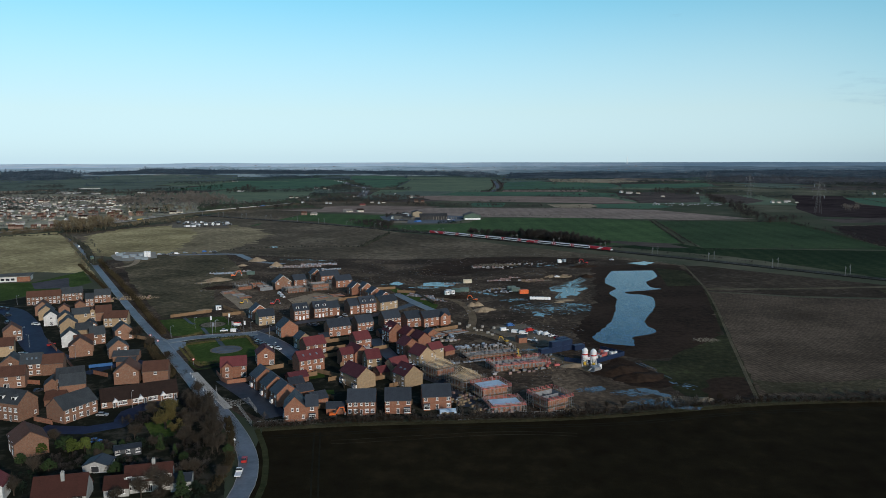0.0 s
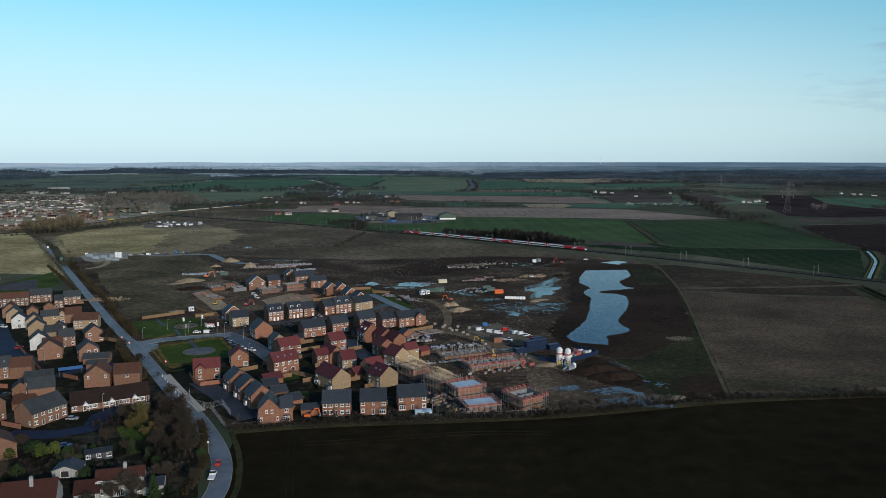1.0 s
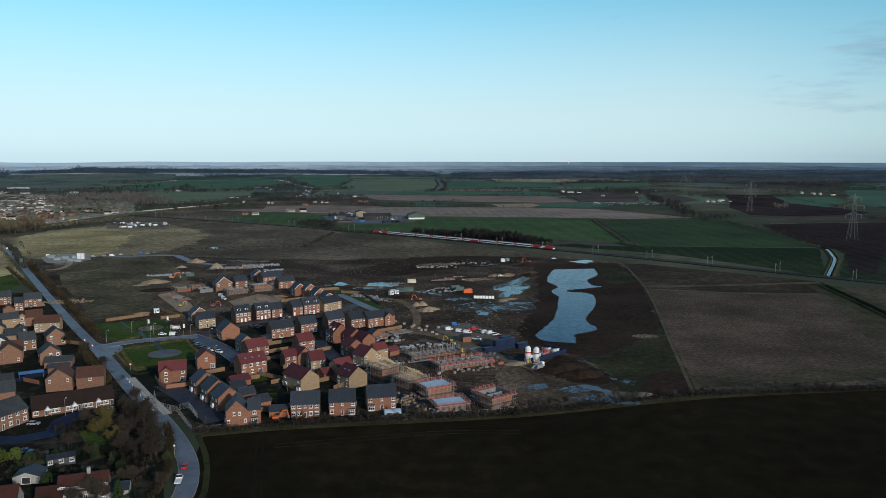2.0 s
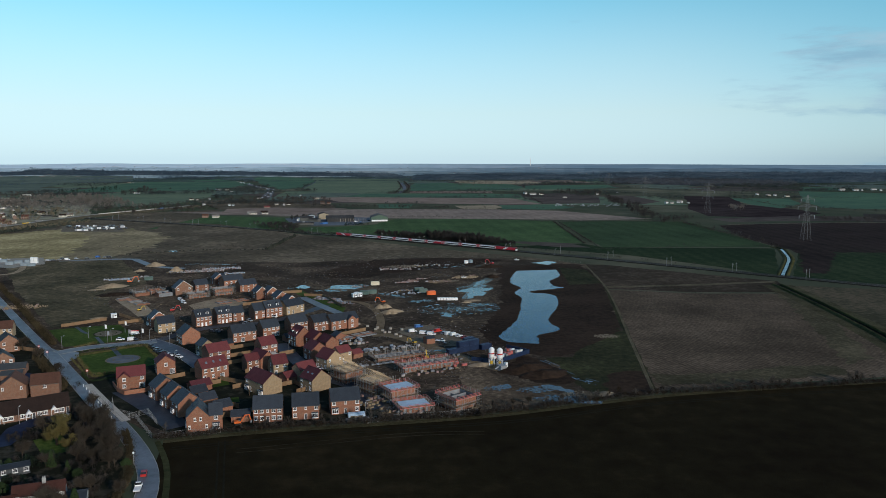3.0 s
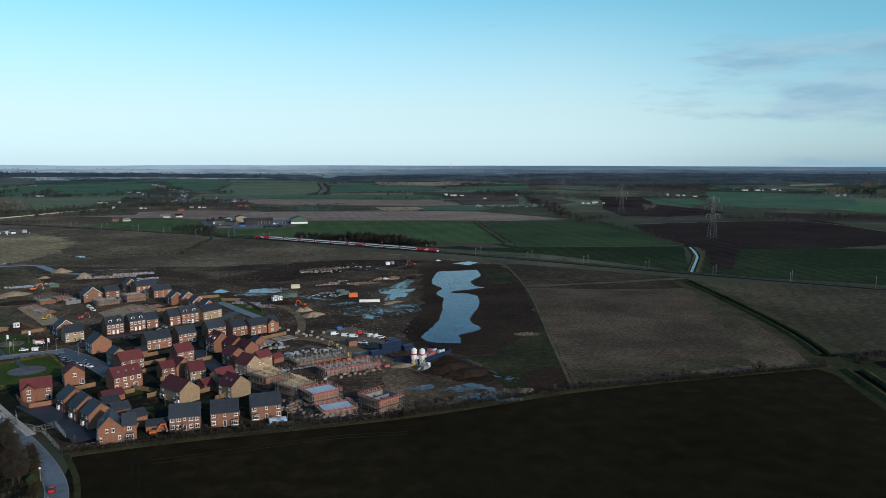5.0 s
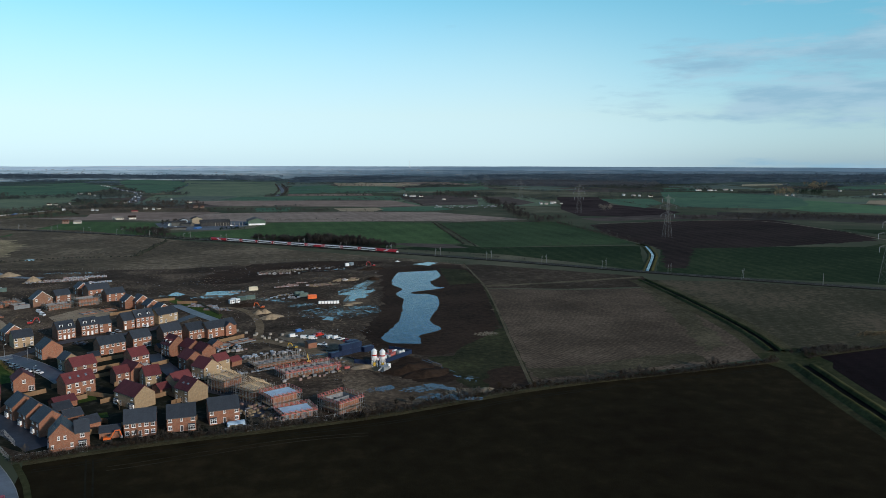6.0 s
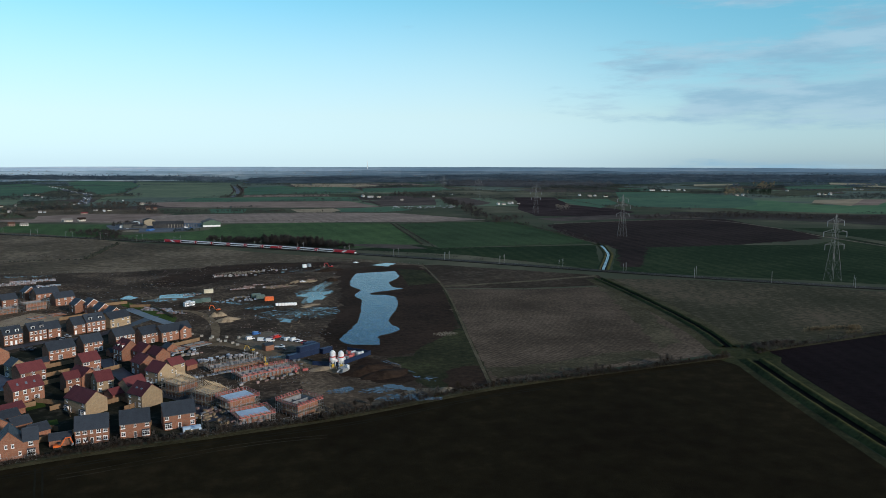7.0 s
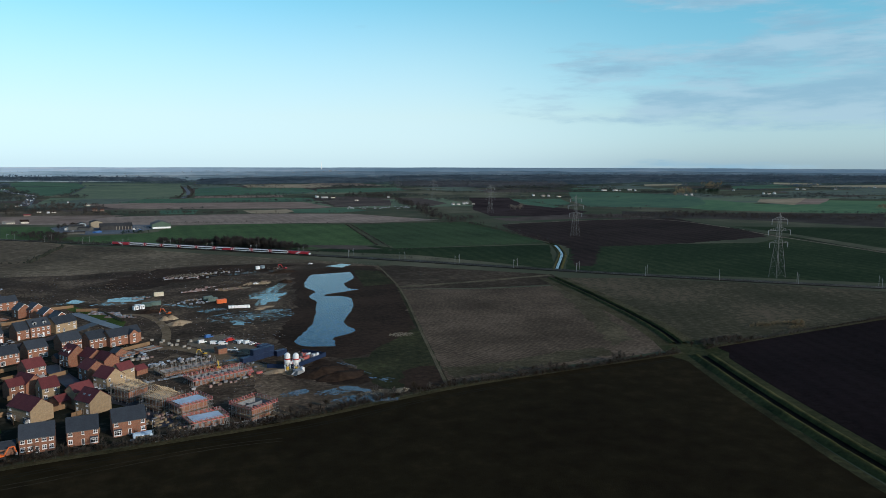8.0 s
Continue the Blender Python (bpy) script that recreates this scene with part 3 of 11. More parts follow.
def roof_outline(span, eave, slope, over=0.3, thick=0.16):
    t = math.tan(radians(slope))
    mid, top = span / 2, eave + span / 2 * t
    return [(-over, eave - over * t), (mid, top), (span + over, eave - over * t), (span + over, eave - over * t + thick), (mid, top + thick * 1.25), (-over, eave - over * t + thick)]


NAMES = {"red brick": "orange-red brick", "brown-red brick": "brown-red brick", "buff brick": "buff brick", "white render": "white rendered", "grey slate": "dark slate roof", "red roof tile": "red tiled roof",
         "maroon roof tile": "maroon tiled roof", "brown roof tile": "brown tiled roof", "dark brown roof tile": "dark brown tiled roof", "weathered grey roof tile": "weathered grey tiled roof"}


made_boards = {}


def shared_board(length):
    key = round(length, 1)
    if key not in made_boards:
        made_boards[key] = Shape().box(0, 0, -.12, key, .07, .2).mesh("bargeboard", WHITE_FRAME)
    return made_boards[key]


def house(x, y, turn, w, d, kind, wall, roof, eave=5.1, slope=38, front=(), left=(), right=(), wing=None, dormers=0, rooflights=(), rooflights_side=0, fascia=True, chimney=None, verge=False):
    """A house with its front wall's middle at x, y. kind: f ridge along the front, g gable to the front."""
    small = eave < 3.2
    root = tagged(new("garage" if small else "house"), ("low " if small else "two-storey ") + NAMES[wall.name] + (" garage with " if small else " house with ") + NAMES[roof.name],
                  "garage" if small else "house", group="houses of the estate")
    root.matrix_world = pose(x, y, 0, 0, 0, turn)
    t = math.tan(radians(slope))
    ws = Shape()
    walls = [("front", (-w / 2, 0, 0), 0, w, front), ("left", (-w / 2, d, 0), -90, d, left), ("right", (w / 2, 0, 0), 90, d, right), ("back", (w / 2, d, 0), 180, w, ())]
    wins = []
    for nm, o, tr, length, pattern in walls:
        ops = openings(pattern, length)
        if wing and nm == "front":
            ops = [q for q in ops if not abs(q[1] - w / 2 - wing[0]) < wing[1] / 2 + q[3] / 2]
        panel(ws, o, tr, length, eave, [(q[1] - q[3] / 2, q[1] + q[3] / 2, q[2], q[2] + q[4]) for q in ops])
        wins += [(q, o, tr) for q in ops]
    if kind == "f":
        top = eave + d / 2 * t
        for sx in (-w / 2, w / 2):
            ws.face((sx, 0, eave), (sx, d, eave), (sx, d / 2, top))
    else:
        top = eave + w / 2 * t
        for sy in (0, d):
            ws.face((-w / 2, sy, eave), (w / 2, sy, eave), (0, sy, top))
    rs = Shape()
    if kind == "f":
        rs.prism(roof_outline(d, eave, slope), -w / 2 - 0.22, w / 2 + 0.22, "x")
        rs.box(0, d / 2, top + 0.13, w + 0.3, 0.28, 0.12)
    else:
        rs.prism([(a - w / 2, z) for a, z in roof_outline(w, eave, slope)], -0.22, d + 0.22, "y")
        rs.box(0, d / 2, top + 0.13, 0.28, d + 0.3, 0.12)
    if wing:
        wx, ww, proj, *more = wing
        wslope = more[0] if more else slope if ww < w * .9 else slope - 4
        wt = math.tan(radians(wslope))
        ops = openings(more[1] if more else (".w.", ".w.") if ww < 5.5 else ("w.w", "wnw"), ww)
        panel(ws, (wx - ww / 2, -proj, 0), 0, ww, eave, [(q[1] - q[3] / 2, q[1] + q[3] / 2, q[2], q[2] + q[4]) for q in ops])
        wins += [(q, (wx - ww / 2, -proj, 0), 0) for q in ops]
        panel(ws, (wx - ww / 2, 0, 0), -90, proj, eave, [])
        panel(ws, (wx + ww / 2, -proj, 0), 90, proj, eave, [])
        ws.face((wx - ww / 2, -proj, eave), (wx + ww / 2, -proj, eave), (wx, -proj, eave + ww / 2 * wt))
        rs.prism([(a + wx - ww / 2, z + 0.02) for a, z in roof_outline(ww, eave, wslope)], -proj - 0.22, d / 2, "y")
    part("wall", ws, wall, root)
    rf = part("roof", rs, roof, root, NAMES[roof.name])
    for (k, wx_, wz, ow, oh), o, tr in wins:
        c, s = math.cos(radians(tr)), math.sin(radians(tr))
        fr, pn = window_meshes(k)
        proud = 0.55 if k == "b" else 0.0
        at = pose(o[0] + wx_ * c + proud * s, o[1] + wx_ * s - proud * c, o[2] + wz, 0, 0, tr)
        wo = part("door" if k in "dh" else "garage_door" if k == "g" else "bay_window" if k == "b" else "window", fr, None, root, "dark door in white frame" if k == "d" else "", at)
        part("leaf" if k in "dgh" else "pane", pn, None, wo)
        if k == "b":
            key = "bay"
            if key not in made_windows:
                bs_ = Shape()
                bs_.box(0, 0.33, 0, .1, .5, oh)
                made_windows["bay_roof"] = Shape().prism([(-0.15, oh), (0.58, oh), (0.58, oh + .55)], -ow / 2 - .1, ow / 2 + .1, "x").mesh("bay_roof", SLATE)
                made_windows[key] = bs_.mesh("bay_cheek", WHITE_FRAME)
            for side in (-1, 1):
                part("bay_cheek", made_windows[key], None, wo, "", pose(side * (ow / 2 - .05), 0, 0))
            part("bay_roof", made_windows["bay_roof"], None, wo, "small slate roof over the bay")
            part("bay_apron", Shape().box(0, .3, -0.6, ow, .56, .58), wall, wo, "brick apron below the bay")
    if fascia and not small:
        o = 0.3
        edges = [(0, -o + .02, w + .44, .12), (0, d + o - .02, w + .44, .12)] if kind == "f" else [(-w / 2 - o + .02, d / 2, .12, d + .44), (w / 2 + o - .02, d / 2, .12, d + .44)]
        for gx, gy, lx, ly in edges:
            part("gutter", Shape().box(gx, gy, eave - o * t - 0.04, lx, ly, 0.14), GUTTER, root, "dark gutter along the eaves")
    if verge and not small:
        half = (d if kind == "f" else w) / 2
        rake = half / math.cos(radians(slope)) + 0.36
        for side in (-1, 1):
            for s in (-1, 1):
                if kind == "f":
                    m = pose(side * (w / 2 + .22), half, top + .02, 0, 0, 90) @ pose(0, 0, 0, 0, s * slope, 0)
                else:
                    m = pose(0, half * 0 + (-.22 if side < 0 else d + .22), top + .02) @ pose(0, 0, 0, 0, s * slope, 0)
                part("bargeboard", shared_board(rake), None, root, "white bargeboard", m @ pose(s * rake / 2, 0, 0))
    if dormers:
        span = w if kind == "f" else d
        for i in range(dormers):
            u = -span / 2 + span * (i + 0.5) / dormers
            ds, dr, dp = Shape(), Shape(), Shape()
            ds.box(0, 1.0, 0, 1.7, 2.0, 1.45)
            dr.prism([(-1.05, 1.42), (1.05, 1.42), (0, 2.15)], -0.15, 2.6, "y")
            dp.box(0, -0.02, 0.3, 1.2, 0.06, 0.95)
            m = pose(u, 0.9, eave + 0.9 * t - 0.1) if kind == "f" else pose(-w / 2 + 0.9, d / 2 - u, eave + 0.9 * t - 0.1, 0, 0, -90)
            dm = part("dormer", ds, WHITE_FRAME, root, "white boarded dormer", m)
            part("dormer_roof", dr, roof, dm)
            part("pane", dp, GLASS, dm)
    lights = [(u, "f") for u in rooflights] + [(d * (i + 1) / (rooflights_side + 1) - d / 2, "g") for i in range(rooflights_side)]
    for u, side in lights:
        ls = Shape().box(0, 0, 0, 0.75, 1.1, 0.10)
        if side == "f":
            m = pose(u, d * 0.24, eave + d * 0.24 * t + 0.2, slope, 0, 0)
        else:
            m = pose(-w * 0.26, d / 2 - u, eave + w * 0.24 * t + 0.2, 0, -slope, 0)
        part("rooflight", ls, SKYLIGHT, root, "glazed rooflight", m)
    if wing and len(wing) > 3:
        for u in (1.6, 3.4):
            part("rooflight", Shape().box(0, 0, 0, 0.75, 1.1, 0.10), SKYLIGHT, root, "glazed rooflight", pose(wing[0] - wing[1] * .24, u - wing[2], eave + wing[1] * .26 * math.tan(radians(wing[3])) + .2, 0, -wing[3], 0))
    if chimney:
        cs = Shape().box(chimney[0], chimney[1], top - 1.2, 0.9, 0.6, 2.4).box(chimney[0], chimney[1], top + 1.2, 1.0, 0.7, 0.15)
        cs.tube((chimney[0] - .2, chimney[1], top + 1.3), (chimney[0] - .2, chimney[1], top + 1.75), .13, 8).tube((chimney[0] + .2, chimney[1], top + 1.3), (chimney[0] + .2, chimney[1], top + 1.75), .13, 8)
        part("chimney", cs, wall, root, "brick chimney with clay pots")
    return root


SKYLIGHT = material("rooflight glass", (0.10, 0.13, 0.16), (0.18, 0.22, 0.26), rough=0.05, spec=0.9)


# ---- ground: one sheet to the horizon, flat near by, low hills far off ----
def land_height(x, y):
    """Flat near by, rising gently beyond three kilometres to a low uneven skyline."""
    r = math.hypot(x, y)
    k = max(0.0, (r - 3000) / 1850)
    rough = max(0.0, min(1.0, (k - .55) / .4))
    west = max(0.0, min(1.0, -x / 1500))
    hills = 1.2 * noise.noise((x / 260, y / 260, 3.1)) + 7.0 * noise.noise((x / 600, y / 600, 7.7))
    return (54 + 6 * west) * k ** 1.15 + hills * rough


gs = Shape()
RINGS = [0, 60, 150, 300, 600, 1000, 1600, 2300, 3000] + [3000 + 1880 * (i + 1) / 16 for i in range(16)]
SPOKES = 180
for r in RINGS[1:]:
    for i in range(SPOKES):
        a = 2 * math.pi * i / SPOKES
        gs.v.append((r * math.cos(a), r * math.sin(a), land_height(r * math.cos(a), r * math.sin(a))))
gs.v.append((0, 0, 0))
for i in range(SPOKES):
    gs.f.append((len(gs.v) - 1, i, (i + 1) % SPOKES))
for k in range(len(RINGS) - 2):
    for i in range(SPOKES):
        j = (i + 1) % SPOKES
        gs.f.append((k * SPOKES + i, (k + 1) * SPOKES + i, (k + 1) * SPOKES + j, k * SPOKES + j))
ground = tagged(part("ground", gs, FAR_GROUND), "flat farmland reaching low hazy hills", "ground", kind="structure")

# near fields
field('crop_field', [(-62, 243), (-33, 247), (15, 250), (54, 254), (119, 267), (246, 274), (240, 260), (194, 130), (150, 20), (-50, 20), (-54, 190), (-60, 222)], CROP, 'dark green winter crop field', z=0.03, wobble=0.5)
field('ploughed_field', [(256, 262), (262, 276), (414, 290), (560, 300), (600, 40), (190, 30), (218, 148)], PLOUGH, 'nearly black ploughed field', z=0.03, wobble=0.5)
field('stubble_field', [(181.0, 496.0), (120.8, 272.2), (248.5, 279.8), (262.2, 318.4), (276.1, 362.4), (289.9, 418.9), (301.2, 465.2), (234.6, 474.5)], STUBBLE, 'grey-brown stubble field', z=0.03, wobble=0.8, category='field')
field('brown_field', [(203.7, 620.1), (181.7, 498.1), (236.7, 478.9), (304.1, 469.7), (321.0, 515.0), (219.3, 616.1)], DARK_ROUGH, 'brown rough field beside the railway', z=0.04, wobble=0.8, category='field')
field('grass_patch', [(125.1, 278.8), (143.1, 276.7), (183.7, 281.4), (212.2, 283.5), (216.3, 298.5), (180.8, 296.9), (148.1, 292.3), (127.6, 293.9)], GREEN_STUBBLE, 'greening edge of the stubble field', z=0.042, wobble=3, category='grass')
field('grass_patch', [(316.0, 500.8), (313.3, 474.4), (274.4, 382.3), (241.8, 305.8), (222.2, 297.2), (244.6, 349.5), (271.6, 415.2), (296.4, 481.6)], GREEN_STUBBLE, 'greening edge of the stubble field', z=0.044, wobble=3, category='grass')
field('grass_field', [(263.7, 291.1), (275.5, 320.4), (287.9, 361.1), (306.3, 428.9), (320.7, 495.6), (376.8, 471.9), (429.4, 425.4), (499.8, 352.1), (539.9, 325.1), (486.9, 292.2), (415.1, 290.8), (284.9, 279.5)], GREY_GREEN, 'grey-green rough grass field', z=0.03, wobble=0.8, category='field')
field('building_land', [(-64.0, 246.6), (-33.0, 250.1), (14.9, 252.4), (53.9, 256.6), (119.1, 270.9), (181.0, 496.0), (203.7, 620.1), (154.7, 675.3), (61.8, 690.0), (-43.7, 669.5), (-118.6, 683.2), (-209.9, 706.2), (-280.6, 734.5), (-303.3, 688.5), (-304.1, 633.6), (-214.0, 477.7), (-154.4, 382.4), (-107.6, 309.4), (-81.3, 265.5)], MUD, 'dark churned mud of the building site', z=0.02, wobble=0.8, category='building site')
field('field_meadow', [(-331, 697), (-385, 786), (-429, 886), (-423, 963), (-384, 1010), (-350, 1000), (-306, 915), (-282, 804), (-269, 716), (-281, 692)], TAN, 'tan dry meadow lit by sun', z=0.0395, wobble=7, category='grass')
field('field_meadow', [(-268, 700), (-348, 930), (-383, 1027), (-356, 1052), (-292, 1014), (-248, 964), (-211, 897), (-207, 801), (-222, 719)], MEADOW, 'olive brown meadow thinning into pasture', z=0.037, wobble=9, category='grass')
field('rough_pasture', [(-269.6, 1116.9), (-184.9, 1073.2), (-108.0, 973.9), (-59.1, 912.3), (10.3, 838.9), (69.1, 771.1), (124.6, 713.3), (165.1, 675.0), (203.7, 620.1), (152.1, 663.9), (61.1, 682.0), (-43.2, 661.9), (-117.3, 675.4), (-208.7, 702.0), (-226.2, 732.8), (-226.7, 829.6)], ROUGH, 'rough brown pasture with bare patches', z=0.035, wobble=0.8, category='field')
field('pasture_west', [(-540, 870), (-511, 902), (-490, 929), (-449, 867), (-383, 756), (-326, 662), (-270, 566), (-290, 589), (-335, 596), (-366, 585)], TAN, 'pale tan rough grass meadow', z=0.03, wobble=0.8, category='field')
field('school_lawn', [(-351.2, 534.8), (-307.5, 546.2), (-296.9, 601.3), (-263.3, 545.2), (-269.5, 521.2), (-297.8, 451.7)], LAWN, 'bright green school playing field', z=0.04, wobble=0.8, category='lawn')
field('playground', [(-306.9, 541.2), (-292.5, 566.7), (-267.8, 521.2), (-291.5, 517.1)], PLAY_TARMAC, 'grey tarmac school playground', z=0.05, wobble=0.8, category='playground')
field('old_estate_ground', [(-297.8, 451.7), (-267.1, 516.6), (-234.7, 515.9), (-174.7, 409.8), (-144.5, 360.7), (-100.8, 285.9), (-71.6, 232.3), (-60.3, 191.0), (-130.8, 191.6)], GARDEN, 'dark gardens and yards of the housing estate', z=0.02, wobble=0.8, category='ground')
field('soil_bank', [(125.8, 622.2), (185.2, 627.3), (199.9, 620.2), (187.7, 529.9), (159.9, 424.9), (143.0, 366.0), (128.5, 345.0), (111.6, 329.8), (94.3, 328.1), (81.3, 339.1), (70.7, 352.9), (66.8, 378.8), (82.2, 420.1), (103.5, 491.3)], SOIL, 'bare black soil of the excavated basin', z=0.035, wobble=4, category='soil')
field('soil_patch', [(-11.8, 625.9), (23.8, 671.4), (92.2, 677.1), (140.3, 656.8), (104.2, 622.8), (44.4, 598.8), (6.8, 565.0), (-19.9, 576.8)], SOIL, 'dark stripped topsoil', z=0.03, wobble=6, category='soil')
field('grass_patch', [(194.6, 589.0), (185.3, 522.8), (159.6, 518.7), (176.2, 604.7)], THIN_GRASS, 'thin green grass beside the basin', z=0.045, wobble=1, category='grass')
field('grass_patch', [(147.7, 377.4), (134.9, 327.5), (121.6, 276.2), (93.0, 263.5), (91.7, 310.1), (110.9, 339.7), (131.0, 358.7)], THIN_GRASS, 'thin green grass on bare earth beside the field fence', z=0.045, wobble=1.2, category='grass')
field('soil_field', [(-298.2, 676.7), (-270.7, 708.0), (-207.5, 697.9), (-152.2, 568.8), (-131.6, 476.0), (-150.9, 424.3), (-164.7, 421.5), (-234.7, 544.5)], PLOT_GRASS, 'dark brown bare plot beside the road', z=0.03, wobble=1.5, category='soil')
field('estate_ground', [(-109.0, 313.7), (-95.0, 366.8), (-71.8, 408.0), (-31.7, 428.4), (-4.9, 421.7), (4.3, 367.6), (-3.9, 325.7), (1.0, 284.7), (13.0, 253.6), (-62.7, 249.3), (-82.8, 270.6)], GARDEN, 'dark yards and gardens between the new houses', z=0.04, wobble=1.0, category='ground')
field('worked_ground', [(17.3, 367.4), (33.3, 353.5), (52.3, 332.6), (61.7, 300.6), (75.2, 283.8), (83.0, 268.7), (65.6, 262.6), (46.6, 261.5), (43.8, 277.1), (45.4, 303.3), (22.5, 301.1), (16.6, 325.5), (4.0, 343.3)], BROWN_MUD, 'brown worked ground round the new rows', z=0.05, wobble=1.5, category='ground')
field('worked_ground', [(-169.0, 530.7), (-150.7, 563.4), (-109.9, 495.8), (-88.8, 508.2), (-52.5, 464.9), (-67.7, 445.6), (-98.5, 442.8), (-110.9, 423.6), (-127.7, 430.2), (-150.3, 476.4)], BROWN_MUD, 'brown worked ground among the new plots', z=0.04, wobble=2.0, category='ground')
field('grass_patch', [(182.1, 506.8), (179.1, 489.7), (121.5, 274.8), (118.3, 276.2), (138.4, 348.7), (151.5, 397.1)], THIN_GRASS, 'narrow grass strip along the field fence', z=0.05, wobble=0.8, category='grass')
field('grass_patch', [(89.8, 325.8), (102.0, 325.5), (116.5, 331.7), (128.4, 366.3), (149.1, 404.0), (150.4, 396.9), (120.8, 272.8), (105.1, 262.7), (97.6, 273.7), (94.9, 291.6), (91.8, 307.6)], THIN_GRASS, 'thin green grass fading into trodden earth', z=0.0325, wobble=2.5, category='grass')
field('soil_patch', [(109.4, 294.6), (120.5, 302.4), (126.9, 299.3), (120.2, 270.8), (106.9, 264.9), (102.6, 272.8), (102.0, 283.1)], SOIL, 'dark wet soil in the corner of the field', z=0.0545, wobble=2.5, category='soil')
field('soil_patch', [(69.0, 315.8), (79.7, 331.3), (87.1, 324.6), (91.3, 305.7), (93.6, 291.1), (85.5, 286.1), (75.7, 289.6), (69.4, 299.9)], SOIL, 'dark turned soil beside the silos', z=0.056, wobble=2.2, category='soil')
field('puddle', [(77.0, 284.8), (80.5, 285.5), (84.7, 281.4), (87.8, 276.7), (87.1, 271.6), (84.1, 274.1), (80.0, 278.1)], PUDDLE, 'shallow pool of rainwater on the mud', z=0.084, wobble=1.2, category='puddle')
field('puddle', [(77.2, 265.9), (81.3, 270.1), (85.9, 268.0), (87.7, 265.9), (95.6, 262.6), (93.3, 260.0), (84.3, 261.6)], PUDDLE, 'shallow pool of rainwater on the mud', z=0.085, wobble=1.2, category='puddle')
field('puddle', [(59.1, 287.3), (63.6, 288.6), (64.4, 283.6), (61.2, 282.2)], PUDDLE, 'shallow pool of rainwater on the mud', z=0.084, wobble=1.0, category='puddle')
hedge('roadside_hedge', [(-145.6, 354.2), (-133.6, 333.4), (-123.6, 318.3), (-114.9, 302.9)], 3.2, 3.6, HEDGE_LEAF, 'overgrown brown hedge beside the lane', density=1.0, seed=71, gaps=0.15)
hedge('roadside_hedge', [(-99.1, 273.3), (-90.3, 259.1), (-81.9, 246.2), (-75.5, 238.5)], 4.0, 4.2, SCRUB, 'dark bare scrub beside the lane', density=1.0, seed=72, gaps=0.2)
hedge('park_hedge', [(-127.8, 356.2), (-121.8, 360.1), (-115.7, 364.0)], 1.0, 1.0, OLIVE_HEDGE, 'low clipped hedge round the green', density=1.6, seed=81, gaps=0.0)
hedge('park_hedge', [(-126.9, 352.3), (-120.1, 339.3), (-109.5, 319.9)], 1.0, 1.0, OLIVE_HEDGE, 'low clipped hedge round the green', density=1.6, seed=82, gaps=0.0)
hedge('park_hedge', [(-109.5, 319.9), (-105.7, 322.4), (-102.1, 325.0)], 1.0, 1.0, OLIVE_HEDGE, 'low clipped hedge round the green', density=1.6, seed=83, gaps=0.0)
hedge('park_hedge', [(-113.5, 366.6), (-108.9, 371.1), (-102.9, 374.3)], 1.0, 1.0, OLIVE_HEDGE, 'low clipped hedge round the green', density=1.6, seed=84, gaps=0.0)
hedge('park_hedge', [(-102.1, 373.1), (-93.4, 354.9), (-82.7, 334.3)], 1.0, 1.0, OLIVE_HEDGE, 'low clipped hedge round the green', density=1.6, seed=85, gaps=0.0)
hedge('park_hedge', [(-135.8, 373.8), (-131.9, 377.4), (-127.5, 380.9)], 1.0, 1.0, OLIVE_HEDGE, 'low clipped hedge round the green', density=1.6, seed=86, gaps=0.0)
hedge('park_hedge', [(-129.7, 352.6), (-120.5, 335.8), (-112.5, 323.7), (-102.8, 327.0)], 0.9, 1.0, OLIVE_HEDGE, 'low clipped hedge round the green', density=1.0, seed=73, gaps=0.0)
hedge('park_hedge', [(-129.7, 356.3), (-118.7, 362.0), (-103.7, 371.4)], 0.9, 1.0, OLIVE_HEDGE, 'low clipped hedge round the green', density=1.0, seed=74, gaps=0.0)
field('puddle', [(82.3, 509.1), (87.7, 514.0), (92.5, 512.0), (100.7, 513.4), (97.8, 504.9), (92.6, 500.1), (93.1, 490.8), (88.1, 484.1), (82.9, 484.1), (79.1, 475.2), (77.7, 484.1), (81.2, 495.8), (73.4, 503.6)], PUDDLE, 'wide sheet of rainwater on the mud', z=0.086, wobble=2.0, category='puddle')
field('puddle', [(-16.0, 524.9), (-13.8, 536.9), (-4.2, 539.2), (6.2, 534.0), (8.5, 524.4), (2.0, 519.8), (-7.0, 522.4)], PUDDLE, 'wide sheet of rainwater on the mud', z=0.086, wobble=1.4, category='puddle')
field('puddle', [(51.7, 422.2), (56.0, 430.0), (60.2, 426.8), (57.9, 419.1)], PUDDLE, 'wide sheet of rainwater on the mud', z=0.087, wobble=1.2, category='puddle')
field('puddle', [(-40.2, 532.6), (-35.0, 542.4), (-28.6, 532.4), (-33.1, 525.3)], PUDDLE, 'wide sheet of rainwater on the mud', z=0.087, wobble=1.2, category='puddle')
field('puddle', [(-181.2, 754.6), (-180.2, 765.2), (-172.8, 764.0), (-171.5, 752.8)], PUDDLE, 'wide sheet of rainwater on the mud', z=0.087, wobble=0.8, category='puddle')
field('puddle', [(159.9, 634.9), (177.4, 644.9), (184.4, 637.7), (171.0, 621.1)], PUDDLE, 'wide sheet of rainwater on the mud', z=0.087, wobble=1.4, category='puddle')
